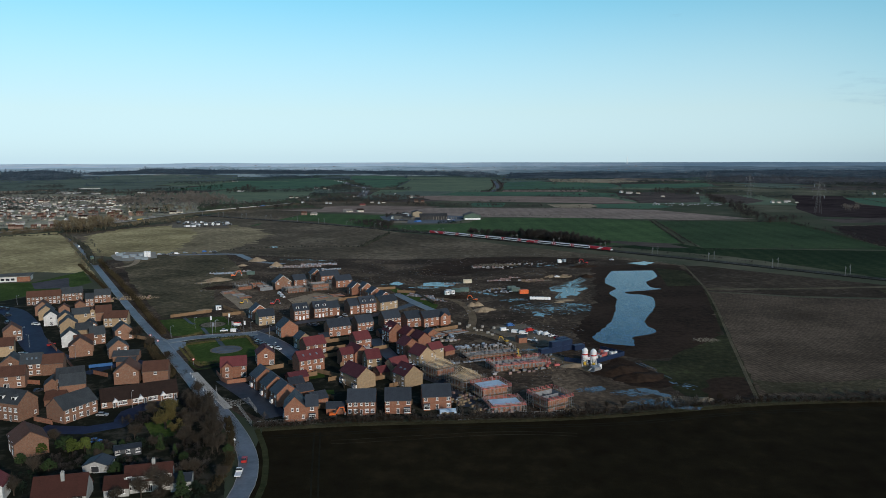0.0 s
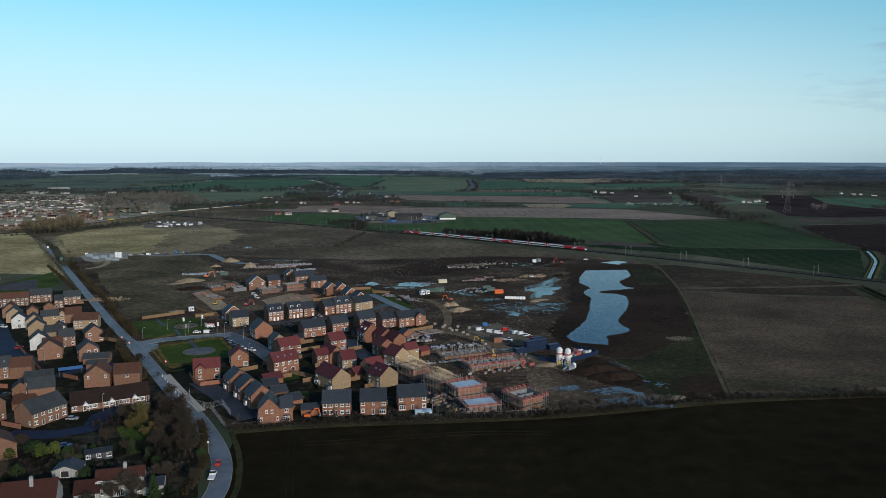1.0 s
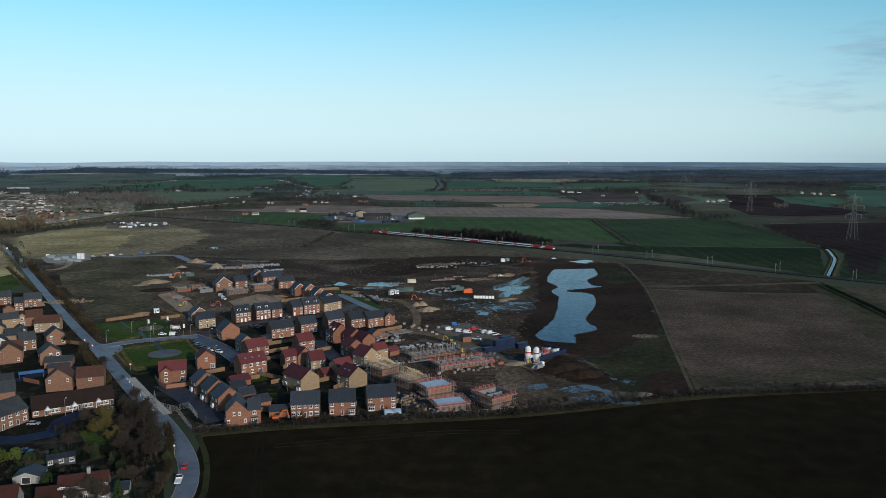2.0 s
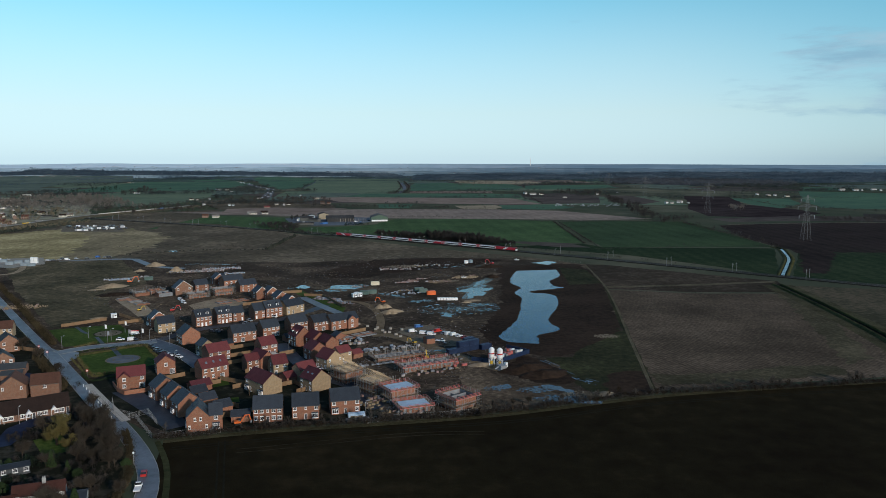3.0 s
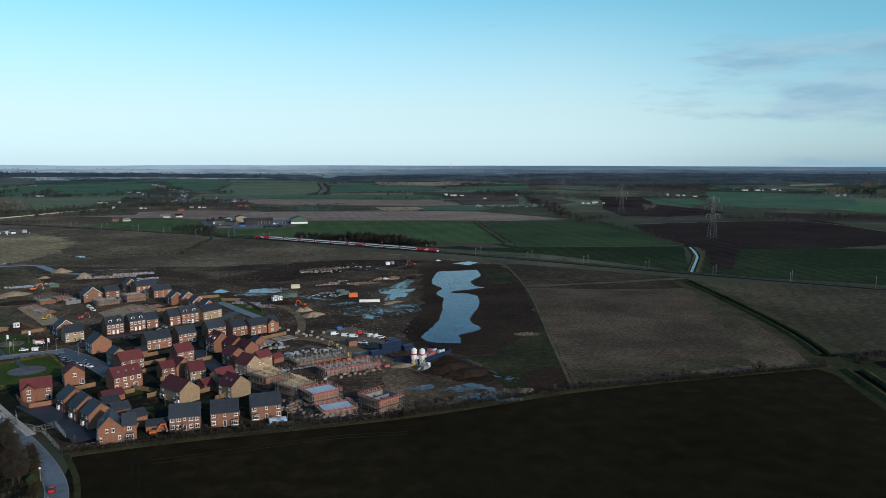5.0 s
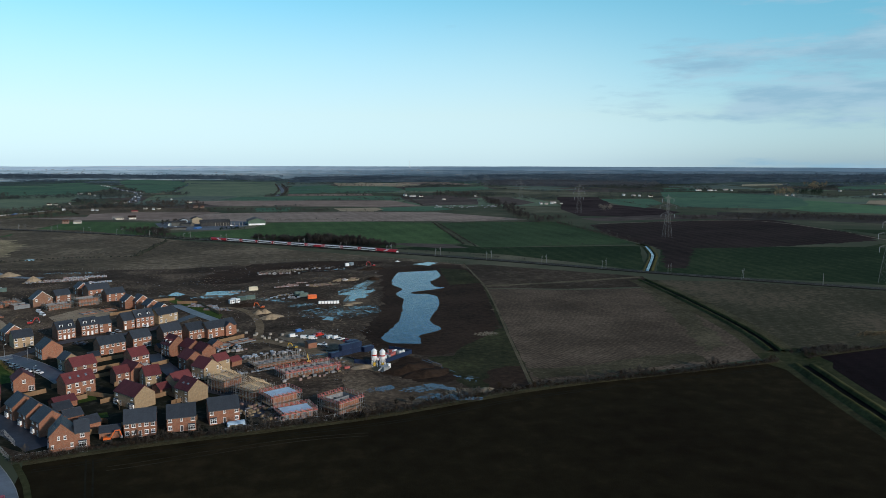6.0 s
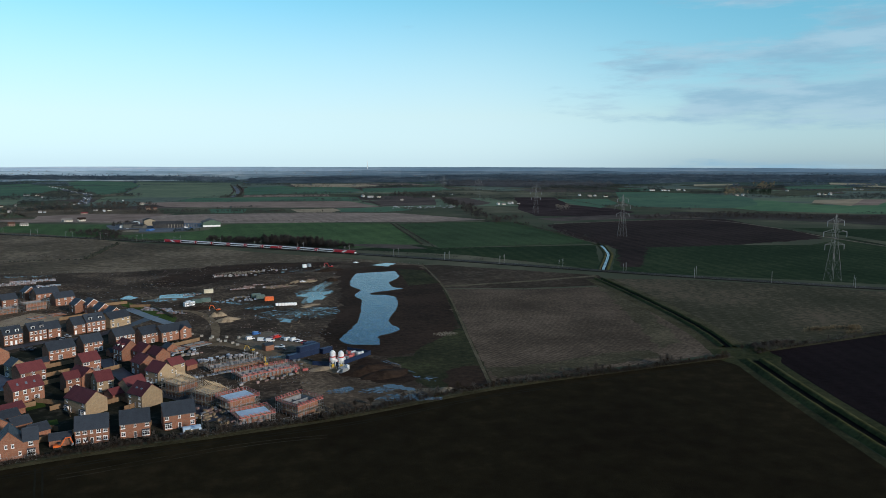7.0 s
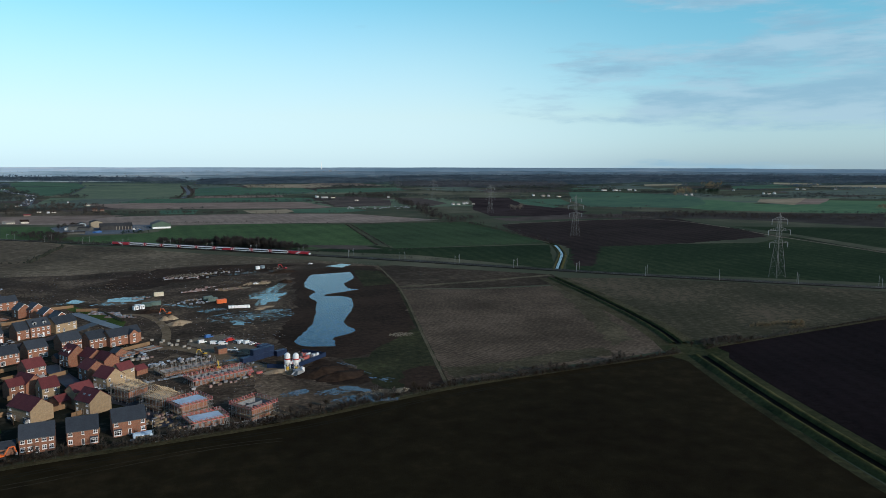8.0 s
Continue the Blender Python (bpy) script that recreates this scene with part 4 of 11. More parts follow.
# beyond the railway
field('wheat_field', [(41.8, 1063.0), (65.7, 1122.1), (185.6, 1116.4), (299.0, 1061.0), (255.4, 785.6), (163.7, 768.0), (121.2, 800.9), (58.4, 880.8), (11.5, 931.0)], GREEN, 'bright green winter wheat field', z=0.03, wobble=0.8, category='field')
field('wheat_field', [(302.9, 1050.2), (375.0, 1053.4), (495.6, 1026.5), (442.1, 718.7), (263.3, 739.5)], DARK_WHEAT, 'bright green winter wheat field', z=0.03, wobble=0.8, category='field')
field('grass_strip', [(167.5, 758.0), (252.1, 775.3), (263.3, 739.5), (436.0, 708.6), (336.5, 536.4), (324.7, 571.7), (264.5, 676.0)], EAST_GREEN, 'dull green strip along the railway', z=0.025, wobble=0.8, category='field')
field('wheat_field', [(-266.1, 1004.9), (-225.5, 1228.5), (-84.6, 1173.5), (-73.3, 1013.8), (-108.9, 981.9), (-169.4, 1053.6)], GREEN, 'green crop field by the farm', z=0.03, wobble=0.8, category='field')
field('wheat_field', [(-95.2, 997.8), (12.6, 1018.8), (41.1, 1044.4), (11.5, 931.0), (58.0, 874.3), (10.9, 882.6)], GREEN, 'narrow green field before the farm', z=0.028, wobble=0.8, category='field')
field('arable_strip', [(-306.3, 1312.8), (-87.4, 1359.9), (222.9, 1342.3), (368.9, 1276.1), (463.4, 1082.9), (342.3, 1068.7), (307.1, 1090.1), (67.0, 1143.6), (-217.8, 1266.8)], BROWN_FIELD, 'long pinkish brown arable strip', z=0.03, wobble=0.8, category='field')
field('plough_east', [(508, 965), (638, 992), (832, 969), (793, 825), (767, 715), (728, 676), (574, 657), (476, 668), (382, 544), (364, 551), (437, 666), (447, 710), (456, 797)], PLOUGH_EAST, 'dark purple ploughed field by the pylon', z=0.036, wobble=5, category='ground')
field('green_east', [(455.2, 694.4), (667.2, 630.9), (768.7, 673.7), (714.1, 507.2), (675.8, 386.1), (594.6, 338.5), (532.7, 376.0), (450.9, 447.1), (392.3, 491.7), (344.6, 533.0)], EAST_GREEN, 'dark green field beside the stream', z=0.03, wobble=0.8, category='field')
field('green_east', [(808.8, 808.5), (986.8, 704.5), (1014.7, 619.9), (689.6, 418.1), (751.9, 534.6), (788.1, 673.4)], EAST_GREEN, 'green field behind the pylon', z=0.03, wobble=0.8, category='field')
field('brown_mid', [(301.6, 1070.5), (439.4, 1045.2), (505.3, 1046.5), (422.7, 1033.6)], DARK_ROUGH, 'brown field beyond the railway', z=0.02, wobble=0.8, category='field')
field('field_west', [(-400.9, 1054.6), (-367.7, 1316.2), (-235.1, 1368.3), (-184.9, 1073.2), (-269.6, 1116.9), (-307.4, 1098.3)], ROUGH, 'brown rough ground by the bypass', z=0.02, wobble=0.8, category='field')
field('field_west', [(-491.5, 1322.9), (-435.8, 1480.1), (-339.1, 1677.6), (-240.5, 1400.3), (-347.2, 1315.1)], DULL_GREEN, 'dull green field beyond the bypass', z=0.02, wobble=0.8, category='field')
field('field_west', [(-339.1, 1677.6), (-57.0, 1705.0), (-25.3, 1387.8), (-235.1, 1368.3)], ROUGH, 'brown field by the wooded village', z=0.02, wobble=0.8, category='field')
field('car_park', [(24.5, 385.8), (29.5, 396.4), (44.1, 401.7), (61.3, 363.2), (55.3, 352.1), (38.9, 353.4), (33.1, 367.1)], TRACK, 'stone surfaced site car park', z=0.05, wobble=1.0, category='car park')
field('garden_lawn', [(-58.6, 308.8), (-53.0, 312.1), (-50.2, 302.1), (-56.1, 299.0)], LAWN, 'small green back garden lawn', z=0.05, wobble=0.2, category='lawn')
field('garden_lawn', [(-50.7, 283.9), (-44.2, 285.2), (-42.9, 279.6), (-49.3, 278.3)], LAWN, 'small green back garden lawn', z=0.05, wobble=0.2, category='lawn')
field('garden_lawn', [(-104.9, 248.1), (-97.6, 252.5), (-88.6, 237.4), (-96.2, 233.5)], LAWN, 'green garden lawn behind a cottage', z=0.05, wobble=0.4, category='lawn')
field('garden_lawn', [(-115.9, 227.9), (-107.9, 232.6), (-102.9, 223.2), (-109.6, 216.7)], DULL_GREEN, 'dull green garden ground', z=0.05, wobble=0.4, category='lawn')
field('verge_lawn', [(-38.8, 527.8), (-3.4, 454.8), (-5.1, 441.0), (-37.3, 507.1)], LAWN, 'green verge beside the new street', z=0.05, wobble=0.2, category='lawn')
field('foundation_plots', [(-154.7, 500.9), (-147.8, 514.0), (-127.9, 475.9), (-117.3, 451.7), (-124.5, 443.3)], SAND, 'sandy ground of new foundation plots', z=0.045, wobble=0.6, category='building plot')
field('foundation_plots', [(-102.5, 475.4), (-87.4, 499.5), (-65.1, 478.6), (-70.9, 467.1), (-94.3, 456.6)], SAND, 'sandy ground of new foundation plots', z=0.045, wobble=0.6, category='building plot')
# hedges
hedge('roadside_hedge', [(-312.4, 662.0), (-221.7, 508.9), (-165.0, 409.6), (-147.4, 379.7)], 2.6, 2.6, HEDGE_LEAF, 'tall bare hedge along the road', density=1.4, seed=5, gaps=0.0)
hedge('roadside_hedge', [(-316.6, 633.9), (-235.7, 509.2)], 2.2, 2.0, HEDGE_LEAF, 'thin bare hedge along the road', density=1.0, seed=6, gaps=0.0)
hedge('garden_hedge', [(-77.0, 252.3), (-71.5, 237.2), (-66.5, 219.7), (-64.8, 207.3), (-65.2, 195.1)], 2.2, 2.0, HEDGE_LEAF, 'dense brown garden hedge beside the road', density=1.3, seed=9, gaps=0.0)
hedge('garden_hedge', [(-129.6, 362.7), (-119.8, 369.6), (-101.6, 375.3)], 0.9, 0.9, EVERGREEN, 'clipped green hedge round the lawn', density=1.2, seed=10, gaps=0.0)
hedge('garden_hedge', [(-116.0, 325.5), (-107.2, 313.7), (-97.9, 322.4)], 0.9, 0.9, EVERGREEN, 'clipped green hedge round the lawn', density=1.2, seed=11, gaps=0.0)
hedge('field_hedge', [(-108.0, 973.9), (10.8, 876.1), (57.2, 861.6), (131.7, 789.8)], 3.5, 2.5, FAR_HEDGE, 'bare dark field hedge', density=0.6, seed=20, gaps=0.0)
hedge('field_hedge', [(299.0, 1061.0), (255.1, 775.2)], 2.8, 2.1, FAR_HEDGE, 'bare dark field hedge', density=0.75, seed=21, gaps=0.0)
hedge('field_hedge', [(305.7, 1059.9), (261.1, 751.9)], 2.1, 1.7, FAR_HEDGE, 'bare dark field hedge', density=0.75, seed=22, gaps=0.0)
hedge('field_hedge', [(787.2, 797.4), (759.9, 701.2), (718.6, 510.5)], 2.8, 1.7, FAR_HEDGE, 'bare dark field hedge', density=0.72, seed=36, gaps=0.0)
hedge('field_hedge', [(219.3, 616.1), (235.7, 476.7), (302.7, 467.5)], 1.0, 0.6, FAR_HEDGE, 'bare dark field hedge', density=0.75, seed=37, gaps=0.0)
hedge('field_hedge', [(-223.3, 732.7), (-155.8, 763.5), (-84.8, 761.2)], 3.5, 2.1, FAR_HEDGE, 'bare dark field hedge', density=0.36, seed=38, gaps=0.0)
hedge('field_hedge', [(-84.8, 761.2), (-65.6, 905.6)], 4.9, 3.4, FAR_HEDGE, 'bare dark field hedge', density=0.75, seed=39, gaps=0.0)
hedge('field_hedge', [(-304.1, 633.6), (-370.4, 755.8), (-444.2, 867.2)], 4.9, 4.2, FAR_HEDGE, 'bare dark field hedge', density=0.72, seed=40, gaps=0.0)
hedge('field_hedge', [(-478.7, 921.3), (-441.6, 948.8), (-414.7, 1028.3)], 8.4, 7.6, FAR_HEDGE, 'bare dark field hedge', density=0.36, seed=41, gaps=0.0)
hedge('field_hedge', [(-526.3, 870.2), (-467.9, 900.4)], 4.2, 3.4, FAR_HEDGE, 'bare dark field hedge', density=0.48, seed=42, gaps=0.0)
# roads
band('estate_road', [(-140.5, 362.9), (-128.5, 372.1), (-113.8, 376.7), (-98.7, 381.5)], 7.5, 0.0895, ASPHALT, 'wide wet side road into the estate', 'road', kerb=True, step=6.0)
band('estate_street', [(-103.9, 384.1), (-88.4, 366.7), (-74.0, 344.5), (-64.4, 326.6)], 8.5, 0.084, STREET, 'damp grey-blue estate street', 'road', kerb=True, step=6.0)
band('estate_street', [(-98.7, 381.5), (-88.9, 398.4), (-72.5, 412.4), (-47.5, 419.4), (-29.2, 441.5), (-16.2, 464.2)], 6.5, 0.0835, DARK_ASPHALT, 'dark estate street between terraces', 'road', kerb=False, step=6.0)
band('estate_street', [(-32.6, 494.1), (-17.8, 460.5), (-5.0, 434.4)], 6.0, 0.088, ASPHALT, 'wet unfinished estate street', 'road', kerb=False, step=6.0)
band('estate_street', [(-36.1, 368.2), (-25.1, 335.6), (-16.1, 312.5), (1.0, 292.1), (9.3, 264.5)], 7.0, 0.07, DARK_ASPHALT, 'dark tarmac street between new houses', 'road', kerb=False, step=6.0)
band('private_drive', [(-91.2, 299.4), (-73.2, 275.1), (-59.8, 254.4)], 9, 0.0745, DARK_ASPHALT, 'dark private drive before the houses', 'road', kerb=False, step=6.0)
band('site_track', [(-5.4, 477.3), (5.6, 471.3), (14.4, 445.7), (16.6, 413.7), (12.7, 377.1)], 4.6, 0.069, HAUL, 'curved sandy haul track across the mud', 'track', kerb=False, step=6.0)
band('site_track', [(1.5, 386.2), (19.4, 379.5), (39.9, 350.2), (55.0, 324.9), (66.6, 307.1)], 7, 0.0735, HAUL, 'muddy stone haul track', 'track', kerb=False, step=6.0)
band('footpath', [(-108.0, 309.4), (-94.0, 285.9), (-79.7, 263.0)], 3.0, 0.108, CONCRETE, 'pale concrete footpath beside the road', 'path', kerb=False, step=6.0)
band('old_estate_street', [(-283.5, 451.4), (-262.3, 439.2), (-233.8, 403.7), (-212.5, 371.0), (-193.3, 346.2), (-175.8, 328.2)], 13, 0.06, WET_ASPHALT, 'dark blue wet estate road', 'road', kerb=False, step=6.0)
band('old_estate_street', [(-154.7, 308.4), (-149.6, 318.7), (-140.7, 327.7), (-132.1, 320.2)], 6, 0.0645, WET_ASPHALT, 'wet parking strip', 'road', kerb=False, step=6.0)
band('old_estate_street', [(-138.7, 243.1), (-122.6, 241.9), (-113.3, 247.1), (-114.7, 259.7), (-111.4, 267.1), (-102.2, 270.9)], 7.5, 0.069, WET_ASPHALT, 'dark wet estate cul-de-sac', 'road', kerb=False, step=6.0)
band('farm_track', [(529.2, 978.1), (781.2, 970.1), (787.2, 797.4), (753.9, 695.6), (714.1, 507.2), (675.8, 386.1)], 4, 0.06, TRACK, 'pale farm track', 'track', kerb=False, step=25)


field('junction', [(-152, 380), (-140, 366), (-130, 363), (-127, 354), (-129, 345), (-121, 327), (-110, 308), (-114, 310), (-130, 337)], ASPHALT, 'wide wet mouth of the side road', z=0.083, category='road')
# main road with kerbs
MAIN_ROAD = [(-443.2, 867.2), (-335.8, 689.5), (-223.9, 498.1), (-170.5, 408), (-142.5, 362.5), (-112, 310.5), (-97.0, 284.6), (-78.1, 254.0), (-64.8, 228.2), (-58.6, 210.1), (-56.5, 190.9), (-60, 160), (-70, 120)]
band("country_lane", MAIN_ROAD[:5], 4.7, 0.078, ASPHALT, "narrow wet lane beside the building land", "road", kerb=True)
band("main_road", MAIN_ROAD[4:], 5.9, 0.08, ASPHALT, "wet grey country road curving past the estate", "road", kerb=True)
LAWN_RING = [(-131, 359), (-119.6, 366), (-101, 371.5), (-92.5, 357), (-88, 337), (-99, 329), (-107, 320), (-117, 333)]
field("green_lawn", LAWN_RING, LAWN, "mown village green beside the road", z=0.06, wobble=0.3, category="lawn")
field("green_lawn", [(-163, 414), (-143, 420), (-129, 423), (-113, 395), (-116, 384), (-141, 375)], LAWN, "mown lawn with paths", z=0.06, wobble=0.3, category="lawn")

# pond: west and east shores from the south tip to the north end
WEST = [(91.4, 352.2), (78.8, 358.4), (76.4, 370.0), (80.2, 378.5), (93.6, 405.1), (103.2, 435.6), (108, 455), (112.9, 471.1), (112.3, 491.1), (117, 503), (121.1, 512.6), (119, 535), (128.7, 570.4), (136.8, 590.4)]
EAST = [(92.6, 352.2), (95.5, 361), (97.2, 369.7), (111.9, 380.5), (112.5, 404.8), (129.3, 443.5), (136.8, 480.4), (123, 492), (130.4, 499.2), (152.3, 507.5), (147.7, 514.0), (149.3, 535.7), (164.6, 561.2), (170.5, 592.6)]


def shore_line(pts):
    out = []
    for i, p in enumerate(smooth_line(pts, 2.5)):
        out.append(p + Vector((noise.noise((p.x * .2, p.y * .2, 2)), noise.noise((p.x * .2, p.y * .2, 8)))) * 1.1)
    return out


ps = Shape()
ps.face(*[(p.x, p.y, 0.075) for p in shore_line(EAST) + shore_line(WEST)[::-1]])
tagged(part("pond", ps, WATER), "long blue pond reflecting the sky", "pond", kind="structure")
# trampled muddy rim of the pond
for line in (WEST, EAST):
    band("pond_rim", line, 2.6, 0.07, SOIL, "dark muddy rim of the pond", "bank", step=3)

# pale dead grass along the field edges
DEAD_GRASS = material("dead winter grass", (0.030, 0.028, 0.014), (0.088, 0.078, 0.042), grain=0.8, broad=0.08, bump=0.5, spec=0.04, rough=1.0)
PALE_TRACK = material("pale wheeling in the crop", (0.018, 0.015, 0.009), (0.045, 0.038, 0.025), grain=0.6, spec=0.02, rough=1.0)
band("tractor_line", [(-37.1, 232.0), (-28.6, 232.9), (-19.9, 234.3), (-9.2, 236.0), (-2.0, 236.7), (8.8, 238.4), (22.7, 239.1), (35.3, 238.5), (44.4, 237.4)], .45, .05, PALE_TRACK, "pale tractor wheeling along the crop", "track")
band("tractor_line", [(-36.7, 229.1), (-28.3, 229.9), (-19.7, 231.2), (-9.1, 232.8), (-2.0, 233.9), (8.6, 235.5), (22.4, 236.6), (34.9, 236.0), (43.9, 234.8)], .45, .05, PALE_TRACK, "pale tractor wheeling along the crop", "track")
band("grass_margin", [(182.4, 507.2), (216.9, 506.5), (255.8, 507.6), (285.2, 510.6), (318.2, 512.9)], 6.0, 0.055, PALE_GRASS, "strip of bleached grass between two brown fields", "grass")
band("grass_margin", [(-62, 241.5), (-33, 246), (15, 249), (54, 252.6), (119, 265.5), (180, 270), (246, 273)], 2.8, 0.05, DEAD_GRASS, "strip of dead grass along the hedge", "grass")
band("grass_margin", [(262, 275.5), (290, 278), (414, 288.6), (520, 296)], 2.2, 0.05, DEAD_GRASS, "strip of dead grass along the ploughland", "grass")
band("grass_margin", [(205, 624), (180, 494), (140, 347), (119.4, 272)], 1.5, 0.06, PALE_GRASS, "strip of bleached grass beside the fence", "grass")
band("grass_margin", [(259, 262), (243, 222), (228.5, 181), (216, 142), (205, 100), (195, 60)], 4.0, 0.048, VERGE, "strip of rough grass beside the ploughland ditch", "grass")
band("grass_margin", [(240, 262), (224, 220), (210, 180), (197, 141), (186, 100), (176, 60)], 4.0, 0.05, THIN_GRASS, "strip of dead grass along the ditch", "grass")
band("grass_margin", [(318.5, 498), (304.5, 430), (287.5, 360), (274.5, 316), (264, 292)], 7.0, 0.048, DEAD_GRASS, "strip of rough grass along the far side of the ditch", "grass")
band("grass_margin", [(304, 500), (290, 432), (273, 362), (260, 318), (248, 288)], 8.0, 0.05, DEAD_GRASS, "strip of dead grass along the field ditch", "grass")
band("grass_margin", [(-64.0, 242), (-57.0, 224), (-52.8, 207), (-51.0, 191), (-54, 165), (-62, 130)], 1.8, 0.05, VERGE, "strip of rough grass along the road", "grass")
# tractor lines in the crop
for off in (0, 2.0):
    band("tractor_line", [(-44 + off, 240), (-38 + off, 200), (-30 + off, 150), (-22 + off, 90)], .5, .045, TRAMLINE, "faint tractor line in the crop", "track")
    band("tractor_line", [(-58, 236 - off), (0, 243.5 - off), (60, 247 - off), (120, 259 - off), (236, 266 - off)], .5, .046, TRAMLINE, "faint tractor line along the headland", "track")

# drainage ditch: grassy banks either side of a dark channel
def ditch(name, line, gap, wide, high, label):
    pts = smooth_line(line, 2.5)
    for side in (0, 1):
        sh, k = Shape(), 7
        rows = [sides(pts, gap + 2 * wide * e / k)[side] for e in range(k + 1)]
        lift = [high * math.sin(math.pi * (e / k) ** .62) for e in range(k + 1)]
        for e in range(k + 1):
            for i, p in enumerate(rows[e]):
                z = lift[e] * (1 + .22 * noise.noise((p.x * .12, p.y * .12, side)) + .12 * noise.noise((p.x * .6, p.y * .6, side)))
                sh.v.append((p.x, p.y, max(0.0, z) if 0 < e < k else 0.0))
        n = len(pts)
        for e in range(k):
            for i in range(n - 1):
                sh.f.append((e * n + i, e * n + i + 1, (e + 1) * n + i + 1, (e + 1) * n + i))
        bk = tagged(part(name + "_bank", sh, BANK), "grassy ditch bank", "bank", kind="structure")
        bk.data.shade_smooth()
    # Flat strip on the ground; its black stands for the channel's shade.
    band(name + "_bed", line, gap + .4, 0.07, DITCH_BED, label, "ditch")


BANK = material("ditch bank grass", (0.024, 0.026, 0.008), (0.082, 0.076, 0.026), grain=0.5, broad=0.05, bump=0.5, spec=0.04)
ditch("ditch", [(250, 264), (234, 222), (219.5, 181), (207, 142), (196, 100), (186, 60)], 3.8, 4.6, 1.3, "deep dark drainage ditch")
ditch("ditch", [(312, 500), (298, 432), (281, 362), (268, 318), (256, 288)], 3.0, 3.2, 1.1, "deep dark field ditch")
ditch("stream", [(442, 719), (439, 701), (425, 672), (404, 632), (382, 599), (354, 559), (336, 533)], 4.0, 3.0, .7, "stream channel")
band("stream_water", [(439, 701), (425, 672), (404, 632), (382, 599), (354, 559), (336, 533)], 2.6, 0.12, WATER, "bright stream reflecting the sky", "stream", step=3)

field("verge", [(238, 256), (256, 254), (266, 264), (274, 290), (262, 296), (246, 294), (236, 272)], VERGE, "rough grass over the culvert between two ditches", z=.036, wobble=1.0, category="grass")
# railway on a low ballast bed
RAIL = [(-500, 1275), (-340.1, 1153), (-165, 1024), (12.6, 866), (126, 755.5), (214.4, 668), (316, 556), (381, 487), (440, 428), (512, 362), (640, 250)]
rline = smooth_line(RAIL, 10)
band("railway_bed", RAIL, 11.0, 0.55, material("railway ballast", (0.018, 0.016, 0.014), (0.042, 0.037, 0.032), grain=0.8, spec=0.04), "low ballast bed of a double track railway", "railway", thick=0.6)
STEEL = material("worn rail steel", (0.10, 0.085, 0.07), (0.2, 0.18, 0.16), rough=0.4, metal=0.8)
for off in (-3.2, -1.76, 1.76, 3.2):
    le, _ = sides(rline, 2 * off)
    rs_ = Shape()
    for i in range(len(le) - 1):
        rs_.tube((*le[i], 0.66), (*le[i + 1], 0.66), 0.09)
    tagged(part("rail", rs_, STEEL), "steel rail of the double track", "rail", kind="structure")

house(-29.8, 255.6, 3, 10.1, 8.5, 'f', RED_BRICK, SLATE, eave=5.1, slope=38, front=('wwdww', 'wwnww'), left=(), right=())
house(-16.7, 256.9, 3, 9.4, 8.5, 'f', RED_BRICK, SLATE, eave=5.1, slope=38, front=('w.d.b', 'w.n.w'), left=(), right=())
house(-2.6, 261.1, 7, 10.5, 8.5, 'f', RED_BRICK, SLATE, eave=5.1, slope=38, front=('b.d.w', 'w.n.w'), left=(), right=())
house(-52.4, 249.5, 10, 7.4, 9.0, 'g', RED_BRICK, SLATE, eave=5.2, slope=46, front=('n..n', '.nn.'), left=('b', '.w'), right=(), rooflights_side=2)
house(-46.7, 251.0, 10, 4.3, 7.0, 'f', RED_BRICK, SLATE, eave=5.2, slope=40, front=('b', 'w'), left=(), right=())
house(-58.4, 266.3, 32, 8.6, 7.4, 'g', RED_BRICK, SLATE, eave=5.1, slope=38, front=(), left=('bd', 'ww'), right=('w', ''))
house(-64.5, 276.0, 32, 8.6, 7.4, 'g', RED_BRICK, SLATE, eave=5.1, slope=38, front=(), left=('bd', 'ww'), right=('w', ''))
house(-71.2, 286.5, 32, 8.6, 7.4, 'g', RED_BRICK, SLATE, eave=5.1, slope=38, front=(), left=('bd', 'ww'), right=('w', ''))
house(-58.8, 286.4, 32, 6.2, 6, 'f', RED_BRICK, SLATE, eave=2.3, slope=32, front=(), left=(), right=())
house(-53.6, 277.1, 32, 6.2, 6, 'f', RED_BRICK, SLATE, eave=2.3, slope=32, front=(), left=(), right=())
house(-46.5, 267.6, 32, 6.2, 6, 'f', RED_BRICK, SLATE, eave=2.3, slope=32, front=(), left=(), right=())
house(-88.7, 301.8, 15, 10.7, 8, 'f', RED_BRICK, RED_TILE, eave=5.1, slope=38, front=('n..p', '...w'), left=('w', 'w'), right=(), wing=(-2.6, 4.2, 1.4))
house(-79.6, 320.8, 20, 7.6, 8.5, 'g', RED_BRICK, MAROON_TILE, eave=5.1, slope=38, front=('..p', '.w.'), left=('ww', 'ww'), right=())
house(-57.2, 310.9, 33, 11.5, 8.2, 'f', RED_BRICK, RED_TILE, eave=5.4, slope=38, front=('w.w.pp', 'wwww'), left=('', ''), right=(), rooflights=(-3.2, 0.0, 3.0))
house(-59.5, 294.6, 33, 8, 6, 'f', RED_BRICK, MAROON_TILE, eave=2.3, slope=30, front=(), left=(), right=())
house(-59.9, 337.4, 33, 10.2, 8, 'f', RED_BRICK, RED_TILE, eave=5.1, slope=38, front=('w.d.w', 'w.w.w'), left=(), right=())
house(-67.3, 349.3, 33, 6.5, 7, 'g', BUFF_BRICK, SLATE, eave=5.1, slope=38, front=('', ''), left=('b', 'w'), right=())
